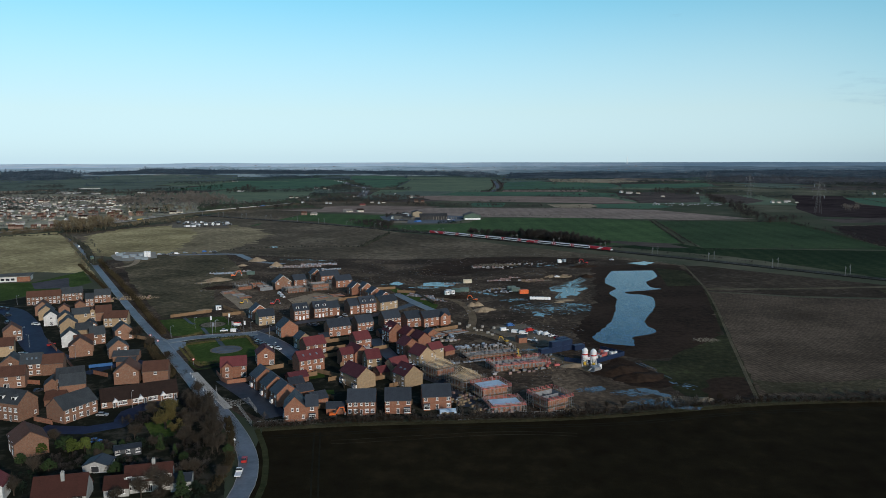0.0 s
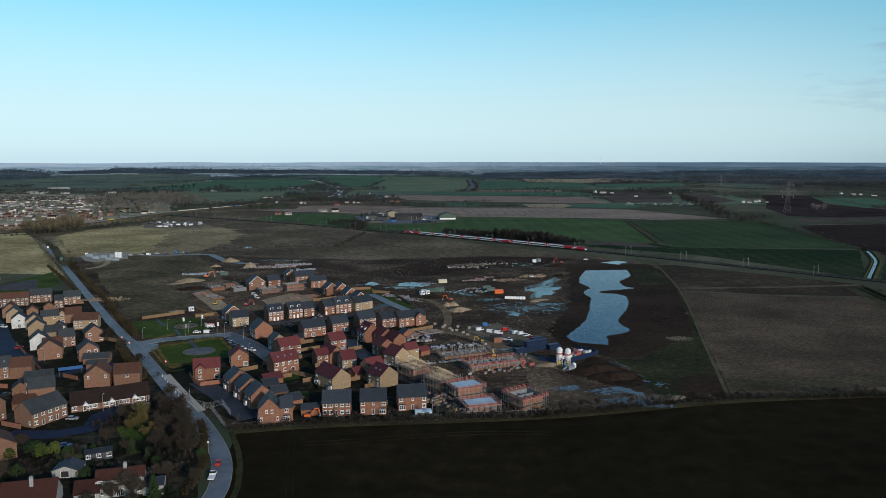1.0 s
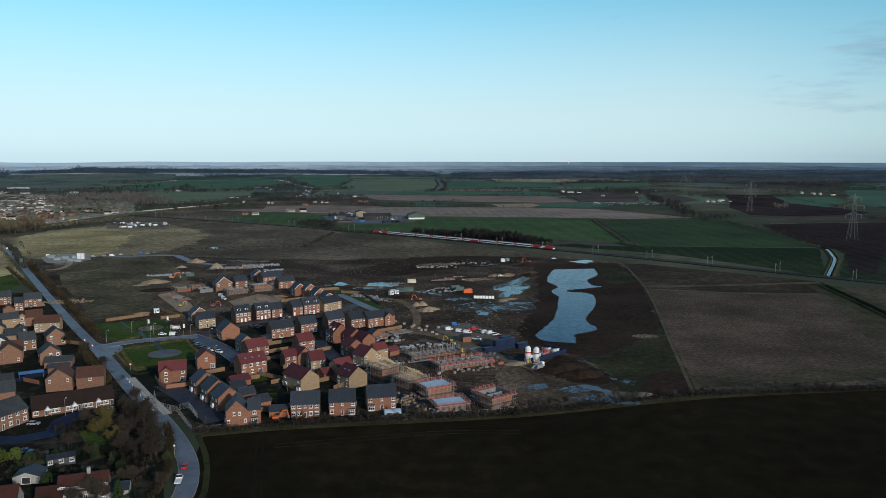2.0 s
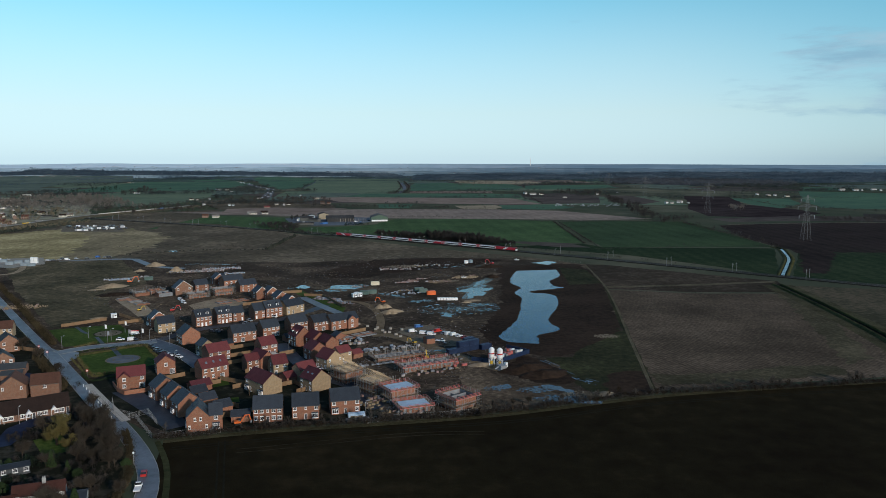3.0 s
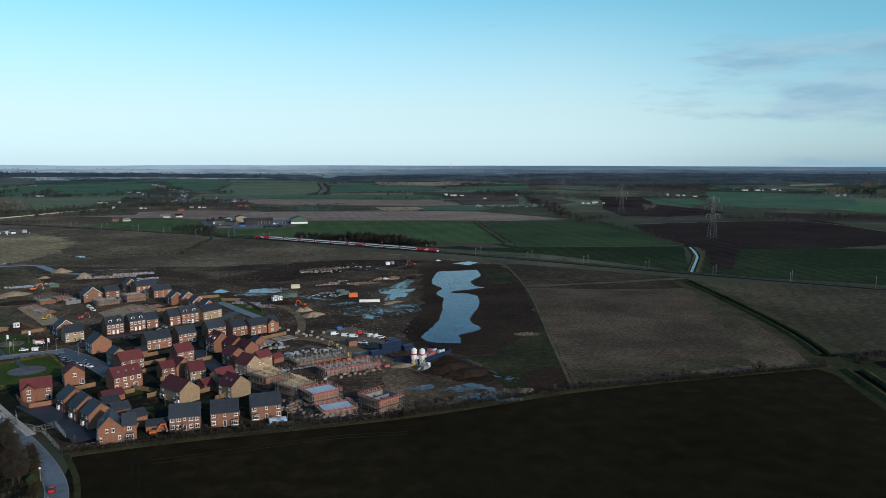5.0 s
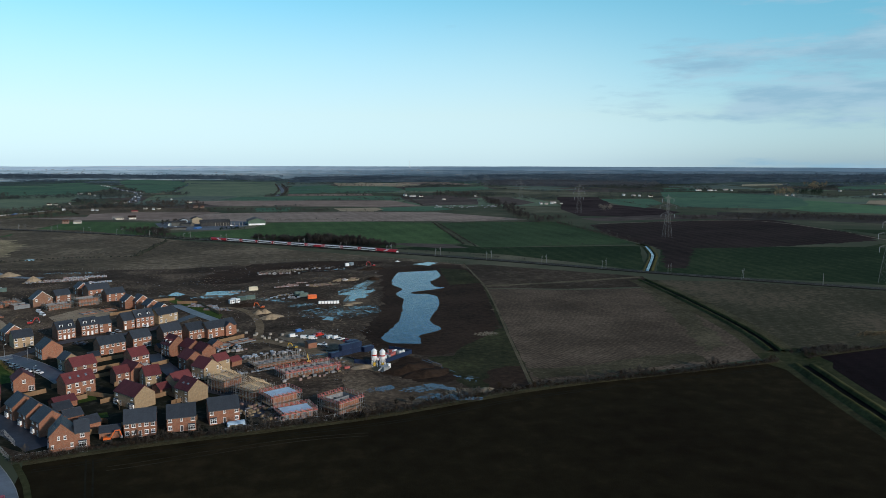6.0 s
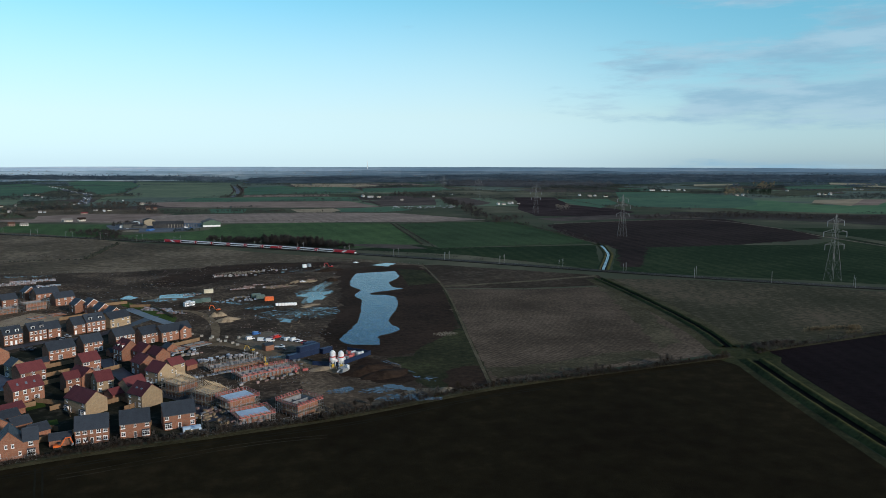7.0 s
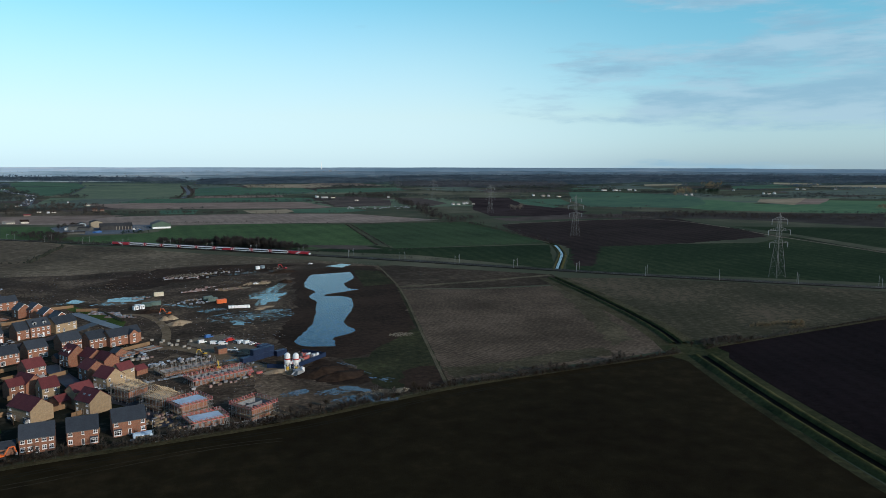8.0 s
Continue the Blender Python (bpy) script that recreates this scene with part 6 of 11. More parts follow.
def shell(x, y, turn, w, d, h, top="open", seed=0, split=1, inner=True):
    """An unfinished brick house: outer leaf with openings, grey inner leaf, and what covers it so far."""
    rng = random.Random(seed)
    kind = {"open": "with open top", "trusses": "under bare roof trusses", "membrane": "under pale blue roof membrane"}[top]
    root = tagged(new("unfinished_house"), "unfinished red brick house " + kind, "unfinished house", group="unfinished houses")
    root.matrix_world = pose(x, y, 0, 0, 0, turn)
    ws, ins = Shape(), Shape()
    pat = ("wd" + "wwd" * max(1, int(w / 6)),) + (("w" * max(2, int(w / 3)),) if h > 4.2 else ())
    for o, tr, length in (((-w / 2, 0, 0), 0, w), ((-w / 2, d, 0), -90, d), ((w / 2, 0, 0), 90, d), ((w / 2, d, 0), 180, w)):
        ops = [q for q in openings(pat if length == w else (".w",) * len(pat), length) if q[2] + q[4] < h]
        holes = [(q[1] - q[3] / 2, q[1] + q[3] / 2, q[2], q[2] + q[4]) for q in ops]
        panel(ws, o, tr, length, h, holes, 0.3)
    for sx, sy, lx, ly in ((0, 0.28, w, 0.1), (0, d - 0.28, w, 0.1), (-w / 2 + 0.28, d / 2, 0.1, d - .7), (w / 2 - 0.28, d / 2, 0.1, d - .7)):
        ins.box(sx, sy, 0, lx - (.7 if lx > 1 else 0), ly, h - 0.1)
    part("outer_wall", ws, RED_BRICK, root)
    if inner:
        for i in range(1, 2 * split):
            ins.box(-w / 2 + w * i / (2 * split), d / 2, 0, 0.12, d - 0.8, h * rng.uniform(.75, .98))
        ins.box(0, d * .55, 0, w - .8, .12, h * .9)
        part("inner_wall", ins, BLOCK, root, "grey blockwork inner leaf")
        if split > 1:
            for i in range(int(w * 1.6)):
                part("prop", shared(("prop", i % 3), lambda: Shape().tube((0, 0, 0), (0, 0, h + 1.2 + .5 * (i % 3)), .05), STEEL_TUBE), None, root, "", pose(rng.uniform(-w / 2 + .6, w / 2 - .6), rng.uniform(.6, d - .6), .1))
            for i in range(int(w * .9)):
                part("blockwork", shared(("blockwork", i % 2), lambda: Shape().box(0, 0, 0, 1.1, .7, .7).box(.1, .05, .7, .7, .5, .3), (BLOCK, GREY_PACK)[i % 2]), None, root, "", pose(rng.uniform(-w / 2 + .8, w / 2 - .8), rng.uniform(.8, d - .8), .22 + rng.choice([0, h * .5]), 0, 0, rng.uniform(0, 90)))
    part("floor_slab", Shape().box(0, d / 2, 0.02, w - .8, d - .8, 0.2), PAVING, root)
    if top == "membrane":
        part("roof_membrane", Shape().box(0, d / 2, h, w + .2, d + .2, 0.14), MEMBRANE, root, "pale blue breathable roof membrane")
        part("kerb_board", Shape().box(0, -0.15, h - .15, w + .4, .08, .35), BOARD, root)
    if top == "trusses":
        t = math.tan(radians(38))
        n = int(d / 0.8)
        tr = Shape()
        hh = w / 2 * t
        for a, b in (((-w / 2 - .3, 0, 0), (0, 0, hh)), ((w / 2 + .3, 0, 0), (0, 0, hh)), ((-w / 2, 0, .02), (w / 2, 0, .02)), ((-w / 4, 0, hh / 2), (0, 0, 0)), ((w / 4, 0, hh / 2), (0, 0, 0))):
            tr.tube(a, b, 0.045)
        me = tr.mesh("truss", TIMBER)
        for i in range(n + 1):
            part("truss", me, None, root, "", pose(0, d * i / n, h))
    return root


# S rows: plan place, turn, width, depth, wall height, cover
for n, (x, y, tn, w, d, h, top, sp) in enumerate([
        (0.8, 299.6, 36, 8.6, 9.0, 5.0, "trusses", 1), (11.6, 283.0, 36, 8.6, 9.0, 5.0, "trusses", 1), (19.4, 273.2, 24, 10.2, 7.0, 4.8, "membrane", 1),
        (23.0, 258.6, 14, 10.6, 6.6, 2.7, "membrane", 1), (41.8, 260.8, 32, 9.6, 9.4, 4.7, "open", 1), (33.8, 313.4, 20, 24.0, 7.0, 2.7, "open", 4),
        (23.0, 333.0, 20, 24.0, 6.5, 1.6, "open", 4)]):
    shell(x, y, tn, w, d, h, top, n, sp)
    scaffold(x, y, tn, w, d, h, rails=n in (2, 3, 4, 5), seed=n)


def container(x, y, turn, z=0.0, length=6.1, mat=NAVY, label="navy blue steel site container"):
    root = tagged(new("container"), label, "container", group="site containers")
    root.matrix_world = pose(x, y, z, 0, 0, turn)

    def body():
        sh = Shape()
        sh.box(0, 0, 0.12, length - .1, 2.34, 2.4)
        k = int(length / 0.3)
        for i in range(k):
            for s in (-1, 1):
                sh.box(-length / 2 + (i + .5) * length / k, s * 1.19, 0.2, .15, .06, 2.2)
        return sh
    part("body", shared(("container_body", mat.name, length), body, mat), None, root)
    fr = Shape()
    for sx in (-1, 1):
        for sy in (-1, 1):
            fr.box(sx * (length / 2 - .06), sy * 1.17, 0, .14, .12, 2.6)
    for sy in (-1, 1):
        fr.box(0, sy * 1.17, 2.5, length, .14, .12).box(0, sy * 1.17, 0.02, length, .14, .14)
    part("frame", fr, mat, root)
    for s in (-.58, .58):
        part("door", Shape().box(length / 2 + .02, s, .15, .06, 1.1, 2.3), mat, root)
    return root


for x, y, tn, z in [(47.6, 338.6, 30, 0), (53.0, 341.8, 30, 0), (53.0, 341.8, 30, 2.62), (58.4, 345.0, 30, 0), (58.4, 345.0, 30, 2.62), (57.0, 348.6, 30, 0), (57.0, 348.6, 30, 2.62), (64.6, 345.6, 30, 0)]:
    container(x, y, tn, z)
container(54.3, 492.6, 12, 0, 6.1, ORANGE_PAINT, "orange-red steel storage container")


for x, y, tn in [(-153.6, 580.0, 8), (47.3, 507.5, 12), (49.5, 500.9, 12), (8.9, 499.6, -10), (14.4, 501.7, 5)]:
    container(x, y, tn, 0, 6.1, DULL_GREEN_PAINT, "dull green steel storage container on the mud")
container(17.5, 536.2, 8, 0, 6.1, CREAM_PAINT, "cream site cabin on the mud")
container(101.7, 639.9, 8, 0, 3.2, WHITE_PAINT, "small white site cabin beside the digger")
container(106.2, 643.3, 40, 0, 3.2, BLUE_GREY, "grey-blue generator cabin beside the digger")


def hoarding(pts, high, mat, label, post=2.4):
    """Upright panels between posts along a line of plan points."""
    root = tagged(new("hoarding"), label, "hoarding")
    root.matrix_world = pose(*pts[0], 0)
    o = Vector(pts[0])
    for a, b in zip(pts, pts[1:]):
        a, b = Vector(a) - o, Vector(b) - o
        k = max(1, round((b - a).length / post))
        ang = math.degrees(math.atan2((b - a).y, (b - a).x))
        step = (b - a).length / k
        for i in range(k):
            p = a.lerp(b, (i + .5) / k)
            part("panel", shared(("panel", mat.name, round(step, 1), high), lambda: Shape().box(0, 0, 0.05, step - .04, .06, high), mat), None, root, "", pose(p.x, p.y, 0, 0, 0, ang))
            q = a.lerp(b, i / k)
            part("post", shared(("post", mat.name, high), lambda: Shape().box(0, 0.06, 0, .1, .1, high + .1), mat), None, root, "", pose(q.x, q.y, 0, 0, 0, ang))
    return root


hoarding([(54.5, 325), (66, 319.5), (84, 334.5), (75, 345)], 2.0, NAVY, "navy blue hoarding round the compound")


def guard_stack(x, y, turn, mat, label, high=9):
    """Stacked scaffold guard panels or wrapped stock."""
    ob = tagged(new("panel_stack"), label, "stack", group="stock in the compound")
    ob.matrix_world = pose(x, y, .05, 0, 0, turn)
    for i in range(high):
        part("stacked_panel", shared(("stacked_panel", mat.name), lambda: Shape().box(0, 0, 0, 2.6, 1.1, .16).box(-1.0, 0, .16, .1, 1.1, .05).box(1.0, 0, .16, .1, 1.1, .05), mat), None, ob, "", pose(.08 * (i % 3 - 1), .05 * (i % 2), .23 * i, 0, 0, (i * 7 % 5) - 2))


rs2 = random.Random(9)
for n in range(22):
    u, v = rs2.uniform(.12, .9), rs2.uniform(.15, .85)
    p = Vector((57.5, 327)) * (1 - u) + Vector((75, 341)) * u
    p = p.lerp(p + Vector((8.5, -5.5)), v)
    mt = (RED_GUARD, WHITE_PAINT, RED_GUARD, STEEL_TUBE)[n % 4]
    guard_stack(p.x, p.y, rs2.choice([25, 40, 115]), mt, {RED_GUARD: "stack of red scaffold guard panels", WHITE_PAINT: "stack of white wrapped panels", STEEL_TUBE: "stack of grey scaffold frames"}[mt])
for n, (x, y) in enumerate([(50, 318), (47, 321), (45.5, 317)]):
    guard_stack(x, y, 20 + 40 * n, RED_GUARD, "stack of red scaffold guard panels on the mud", 4)


def silo(x, y):
    root = tagged(new("silo"), "white mortar silo with red band on legs", "silo", group="mortar silos")
    root.matrix_world = pose(x, y, 0)
    part("tank", Shape().tube((0, 0, 4.0), (0, 0, 7.4), 1.3, 20).tube((0, 0, 7.4), (0, 0, 8.2), 1.3, 20, 0.5), WHITE_PAINT, root)
    part("hopper", Shape().tube((0, 0, 2.2), (0, 0, 4.0), 0.3, 20, 1.3), WHITE_PAINT, root)
    part("band", Shape().tube((0, 0, 5.2), (0, 0, 5.75), 1.32, 20), RED_PAINT, root, "red band")
    for sx in (-1, 1):
        for sy in (-1, 1):
            part("leg", Shape().tube((sx * 1.25, sy * 1.25, 0), (sx * .95, sy * .95, 4.2), .1, 6), WHITE_PAINT, root)
    for z in (1.2, 2.6):
        part("brace", Shape().tube((-1.2, -1.2, z - 1), (1.1, -1.1, z + .6), .05).tube((1.2, -1.2, z - 1), (1.2, 1.1, z + .6), .05), GREY_METAL, root)
    part("mixer_box", Shape().box(0, 0, 0.6, 1.1, 1.3, 1.4), YELLOW_PAINT, root)


silo(62.3, 317.4)
silo(65.7, 315.6)
mx = tagged(new("mixing_plant"), "pale grey mortar mixing plant on the mud", "plant")
mx.matrix_world = pose(65.3, 309.5, 0, 0, 0, 25)
part("hopper", Shape().prism([(-1.6, 0.4), (1.6, 0.4), (1.9, 2.2), (-1.9, 2.2)], -1.6, 1.6), GREY_METAL, mx)
part("frame", Shape().box(0, 0, 0, 4.6, 3.4, .4), GREY_METAL, mx)
part("control_box", Shape().box(2.6, .4, .4, 1.2, 1.5, 2.4), WHITE_PAINT, mx)
part("chute", Shape().tube((-1.4, 0, 1.8), (-3.2, .4, .6), .3, 8), GREY_METAL, mx)


# ---- vehicles ----
def car(x, y, turn, mat, kind="car", label="", z=0.08):
    """kind: car, van or pickup; faces local +x."""
    lbl = label or mat.name.replace(" paint", "").replace("painted steel", "").strip() + {"car": " hatchback car parked on the tarmac", "van": " panel van parked on the tarmac", "pickup": " flatbed pickup on the road"}[kind]
    root = tagged(new(kind), lbl, kind if kind != "pickup" else "pickup truck")
    root.matrix_world = pose(x, y, z, 0, 0, turn) @ Matrix.Scale(.84 if kind == "van" else .95, 4)
    if kind == "car":
        bodyline = [(-2.1, .3), (2.1, .3), (2.15, .7), (1.9, .85), (1.0, .95), (-1.9, 1.0), (-2.15, .8)]
        cabin = [(-1.95, .95), (1.05, .93), (.45, 1.42), (-1.35, 1.46)]
        half, wheels, ln = .85, (1.3, -1.3), "car"
    elif kind == "van":
        bodyline = [(-2.6, .35), (2.55, .35), (2.6, .95), (1.9, 1.15), (1.25, 1.9), (.9, 2.15), (-2.6, 2.2)]
        cabin = [(1.92, 1.18), (1.3, 1.88), (.75, 1.88), (.7, 1.2)]
        half, wheels, ln = .95, (1.6, -1.6), "van"
    else:
        bodyline = [(-2.6, .55), (2.5, .45), (2.55, 1.0), (1.9, 1.15), (.7, 1.2), (.6, .85), (-2.6, .85)]
        cabin = [(.65, 1.18), (1.85, 1.12), (1.35, 1.85), (.75, 1.85)]
        half, wheels, ln = .95, (1.6, -1.7), "pickup"

    def solid(profile, hw):
        return lambda: Shape().prism([(a, b) for a, b in profile], -hw, hw, "y")
    part("body", shared(("body", ln, mat.name), solid(bodyline, half), mat), None, root)
    part("glasshouse", shared(("glasshouse", ln), solid(cabin, half - .08 if ln != "van" else half + .02), GLASS), None, root)
    if ln != "van":
        part("roof_panel", shared(("roof_panel", ln, mat.name), lambda: Shape().box(-.45 if ln == "car" else 1.05, 0, 1.44 if ln == "car" else 1.85, 1.7 if ln == "car" else .7, 1.5, .05), mat), None, root)
    for wx in wheels:
        for s in (-1, 1):
            part("wheel", shared(("wheel",), lambda: Shape().tube((0, -.1, 0), (0, .1, 0), .33, 12), BLACK_RUBBER), None, root, "", pose(wx, s * (half - .08), .33))
    return root


SILVER = material("silver paint", (0.36, 0.37, 0.38), (0.48, 0.49, 0.50), rough=0.3, metal=0.4)
BLUE_PAINT = material("blue paint", (0.03, 0.10, 0.28), (0.05, 0.15, 0.38), rough=0.3)
DARK_PAINT = material("dark grey paint", (0.02, 0.022, 0.026), (0.04, 0.042, 0.048), rough=0.3)
CARS = [(32.3, 384.4, 20, "W", "van"), (37.8, 379.2, -20, "W", "van"), (41.7, 376.7, -15, "W", "van"), (36.5, 394.9, 25, "B", "van"), (43.4, 381.7, 30, "R", "car"), (46.0, 383.6, 35, "R", "van"),
        (48.7, 378.6, 40, "S", "car"), (50.5, 376.1, 40, "W", "van"), (53.2, 374.2, 40, "W", "van"), (55.5, 371.2, 40, "W", "car"), (57.8, 367.4, 40, "R", "car"), (60.0, 365.4, 40, "D", "car"),
        (44.5, 362.0, -30, "W", "pickup"), (45.0, 357.6, -25, "D", "car")]
CARS += [(-60.2, 205.6, 96, "W", "pickup"), (-61.2, 215.5, 100, "R", "car"), (-123.0, 255.7, 0, "S", "car"), (-103.5, 270.2, 10, "S", "car"), (-113.9, 230.7, 5, "B", "car"), (-227.0, 402.2, -20, "W", "car"),
         (-198.9, 339.2, 20, "S", "car"), (-194.9, 357.0, 70, "R", "car"), (-257.2, 426.3, 60, "D", "car"), (-246.2, 408.1, 60, "D", "car"), (-161.2, 283.7, 60, "D", "car"), (-154.4, 281.9, 60, "D", "car"),
         (-150.2, 282.6, 60, "D", "car")]
CARS += [(-92.8, 357.4, -40, "D", "car"), (-89.9, 354.3, -40, "D", "car"), (-86.4, 348.8, -40, "W", "car"), (-113.6, 397.5, 40, "W", "car"), (-111.4, 384.2, 10, "W", "van"), (-117.5, 385.3, 10, "W", "car"),
         (-21.8, 324.1, 10, "S", "car"), (-18.2, 320.3, 15, "D", "car"), (-14.6, 319.0, 10, "W", "car"), (-110.9, 491.6, -50, "W", "van"), (-106.8, 481.4, -50, "W", "van"), (-57.8, 422.7, -50, "S", "car"),
         (-36.5, 345.8, 40, "S", "van"), (-34.8, 335.5, 40, "R", "car"), (150.5, 652.0, 15, "W", "car"), (87.5, 560.0, 10, "W", "car")]
CARS += [(-48.6, 415.1, 30, 'D', 'car'), (-86.2, 419.9, 30, 'D', 'car'), (-83.4, 421.5, 35, 'S', 'car'), (-70.7, 399.2, 28, 'D', 'car'), (-26.1, 386.6, 30, 'D', 'car'), (-82.2, 350.5, -40, 'D', 'car'), (-80.2, 347.6, -40, 'W', 'car'), (-19.6, 322.0, 10, 'S', 'car'), (-23.2, 326.2, 12, 'W', 'car')]
CARS += [(-98.1, 369.2, -40, 'D', 'car'), (-95.5, 364.5, -40, 'D', 'car'), (-93.5, 362.1, -40, 'S', 'car'), (-91.2, 358.7, -40, 'D', 'car'), (-89.3, 355.4, -40, 'D', 'car'), (-85.4, 350.9, -40, 'W', 'car'), (-74.1, 398.2, -40, 'D', 'car'), (-71.3, 396.7, -40, 'D', 'car'), (-61.3, 418.1, -40, 'D', 'car'), (-58.9, 415.1, -40, 'S', 'car'), (-45.0, 431.9, -40, 'W', 'car'), (-110.1, 384.2, -40, 'D', 'car')]
CARS += [(-273.1, 447.7, 80, 'D', 'car'), (-267.9, 444.2, 100, 'D', 'car'), (-259.2, 429.3, 100, 'D', 'car'), (-244.7, 405.2, 95, 'D', 'car'), (-228.3, 403.5, 20, 'S', 'car'), (-199.6, 339.1, 20, 'S', 'car'), (-103.6, 270.2, 20, 'S', 'car')]
PAINTS = {"W": WHITE_PAINT, "R": RED_PAINT, "S": SILVER, "B": BLUE_PAINT, "D": DARK_PAINT}
for x, y, tn, c, k in CARS:
    car(x, y, tn, PAINTS[c], k)


def excavator(x, y, turn, mat, label, size=1.0):
    root = tagged(new("excavator"), label, "excavator")
    root.matrix_world = pose(x, y, 0.05, 0, 0, turn) @ Matrix.Scale(size, 4)
    for s in (-1, 1):
        part("track", Shape().prism([(-1.7, .05), (1.7, .05), (2.0, .4), (1.7, .8), (-1.7, .8), (-2.0, .4)], s * 1.05 - .28, s * 1.05 + .28, "y"), BLACK_RUBBER, root)
    part("house_body", Shape().prism([(-2.0, .95), (1.3, .95), (1.3, 1.5), (-.4, 2.0), (-2.0, 1.9)], -1.2, 1.2, "y"), mat, root)
    part("cab", Shape().prism([(-.1, 1.0), (1.35, 1.0), (1.2, 2.8), (0, 2.8)], .2, 1.2, "y"), GLASS, root, "glazed cab")
    part("boom", Shape().prism([(1.2, 1.2), (1.5, 1.1), (3.4, 4.2), (5.4, 4.3), (5.4, 4.7), (3.2, 4.75)], -.22, .22, "y"), mat, root)
    part("dipper", Shape().prism([(5.1, 4.75), (5.5, 4.75), (6.4, 1.6), (6.05, 1.5)], -.17, .17, "y"), mat, root)
    part("bucket", Shape().prism([(5.9, 1.7), (6.6, 1.6), (6.5, .6), (5.5, .5), (5.7, 1.0)], -.5, .5, "y"), GREY_METAL, root)


excavator(-39.8, 254.6, 10, ORANGE_PAINT, "orange-red tracked excavator by the hedge", .7)
excavator(20.2, 467.2, 170, ORANGE_PAINT, "orange-red tracked excavator on the mud", .8)
excavator(123, 630, 175, RED_PAINT, "red excavator beside the basin", .95)
excavator(-164, 568, 20, ORANGE_PAINT, "orange excavator by a sand heap", 1.0)
excavator(-108, 457, 15, RED_PAINT, "red excavator among foundations", .75)
excavator(31, 360, 160, YELLOW_PAINT, "yellow excavator beside the compound", .6)
excavator(-128.6, 460.9, 30, YELLOW_PAINT, "yellow excavator on the plots", .6)
excavator(34.5, 332, 90, YELLOW_PAINT, "yellow lifting machine between scaffolds", .7)


# ---- heaps, puddles, stacks ----
def heap(x, y, r, h, mat, label, category="sand heap", sx=1.0, turn=0):
    sh, k = Shape(), 18
    sh.v.append((0, 0, h))
    for lev in (0.35, 0.7, 1.0):
        for i in range(k):
            a = 2 * math.pi * i / k
            q = r * lev * (1 + .25 * noise.noise((x + 2 * math.cos(a), y + 2 * math.sin(a), lev * 2)))
            sh.v.append((q * math.cos(a) * sx, q * math.sin(a), max(0, h * (1 - lev) ** .9 * (1 + .3 * noise.noise((x + a * 3, y, lev * 5))))))
    for i in range(k):
        j = (i + 1) % k
        sh.f.append((0, 1 + i, 1 + j))
        for lv in (0, 1):
            sh.f.append((1 + lv * k + i, 1 + (lv + 1) * k + i, 1 + (lv + 1) * k + j, 1 + lv * k + j))
    ob = tagged(part("mound", sh, mat), label, category)
    ob.matrix_world = pose(x, y, 0.03, 0, 0, turn)


for x, y, r, h, sx in [(22, 434, 2.4, 1.7, 1.5), (17.5, 452, 3.2, 2.4, 1.0), (25, 433.5, 2.0, 1.4, 1.2), (-171, 551, 6, 2.6, 1.6), (99, 271, 3.0, 1.0, 1.4), (74, 462, 2.0, .9, 1.9), (-168, 658, 7, 3.5, 1.2), (58, 318, 3.5, 1.0, 2.0)]:
    heap(x, y, r, h, SAND, "pale heap of building sand", sx=sx, turn=15)
for x, y, r, h, sx in [(-172.4, 553.2, 5, 2.4, 2.2), (-178.7, 540.7, 3, .8, 2.2), (-142.9, 622.6, 4.5, 4.2, 1.3), (-172.5, 626.7, 3, 1.8, 1.6), (24.6, 438.8, 3.6, 2.0, 2.2), (21.4, 452.6, 3.2, 2.6, 1.2), (-146.1, 441.9, 3.0, .8, 1.6), (78.4, 468.0, 3.0, .6, 2.2)]:
    heap(x, y, r, h, SAND, "pale heap of building sand on the site", sx=sx, turn=15)
for x, y, r, h, sx in [(110, 562, 6, 3, 1), (76, 309, 8, 3.4, 1.7), (82, 300, 7, 2.6, 1.8), (118, 616, 7, 2.5, 2), (10, 480, 6, 2.0, 1.5), (-160, 520, 8, 2.0, 1.5)]:
    heap(x, y, r, h * .7, SOIL, "low spoil heap of dark earth", "spoil heap", sx=sx, turn=20)
def wet_patch(cx, cy, rx, ry, turn, count, seed):
    """Many small streaks of standing water in wheel ruts."""
    rng = random.Random(seed)
    c, s = math.cos(radians(turn)), math.sin(radians(turn))
    sh = Shape()
    for _ in range(count * 9):
        a, q = rng.uniform(0, 6.28), rng.random() ** .9
        u, v = rx * q * math.cos(a), ry * q * math.sin(a)
        k, r, st = 9, rng.uniform(.07, .36) * (.5 + rng.random() ** 3 * 2.4), rng.uniform(1.0, 2.2)
        tw = radians(rng.uniform(-14, 14))
        ring = []
        for i in range(k):
            b = 2 * math.pi * i / k
            rr = r * rng.uniform(.55, 1.2)
            e, f = rr * math.cos(b) * st, rr * math.sin(b)
            e, f = u + e * math.cos(tw) - f * math.sin(tw), v + e * math.sin(tw) + f * math.cos(tw)
            ring.append((e * c - f * s, e * s + f * c, 0.0007 * (_ % 60)))
        sh.face(*ring)
    ob = tagged(part("puddle", sh, PUDDLE), "streaks of standing water in wheel ruts", "puddle", kind="stuff")
    ob.matrix_world = pose(cx, cy, 0.09)


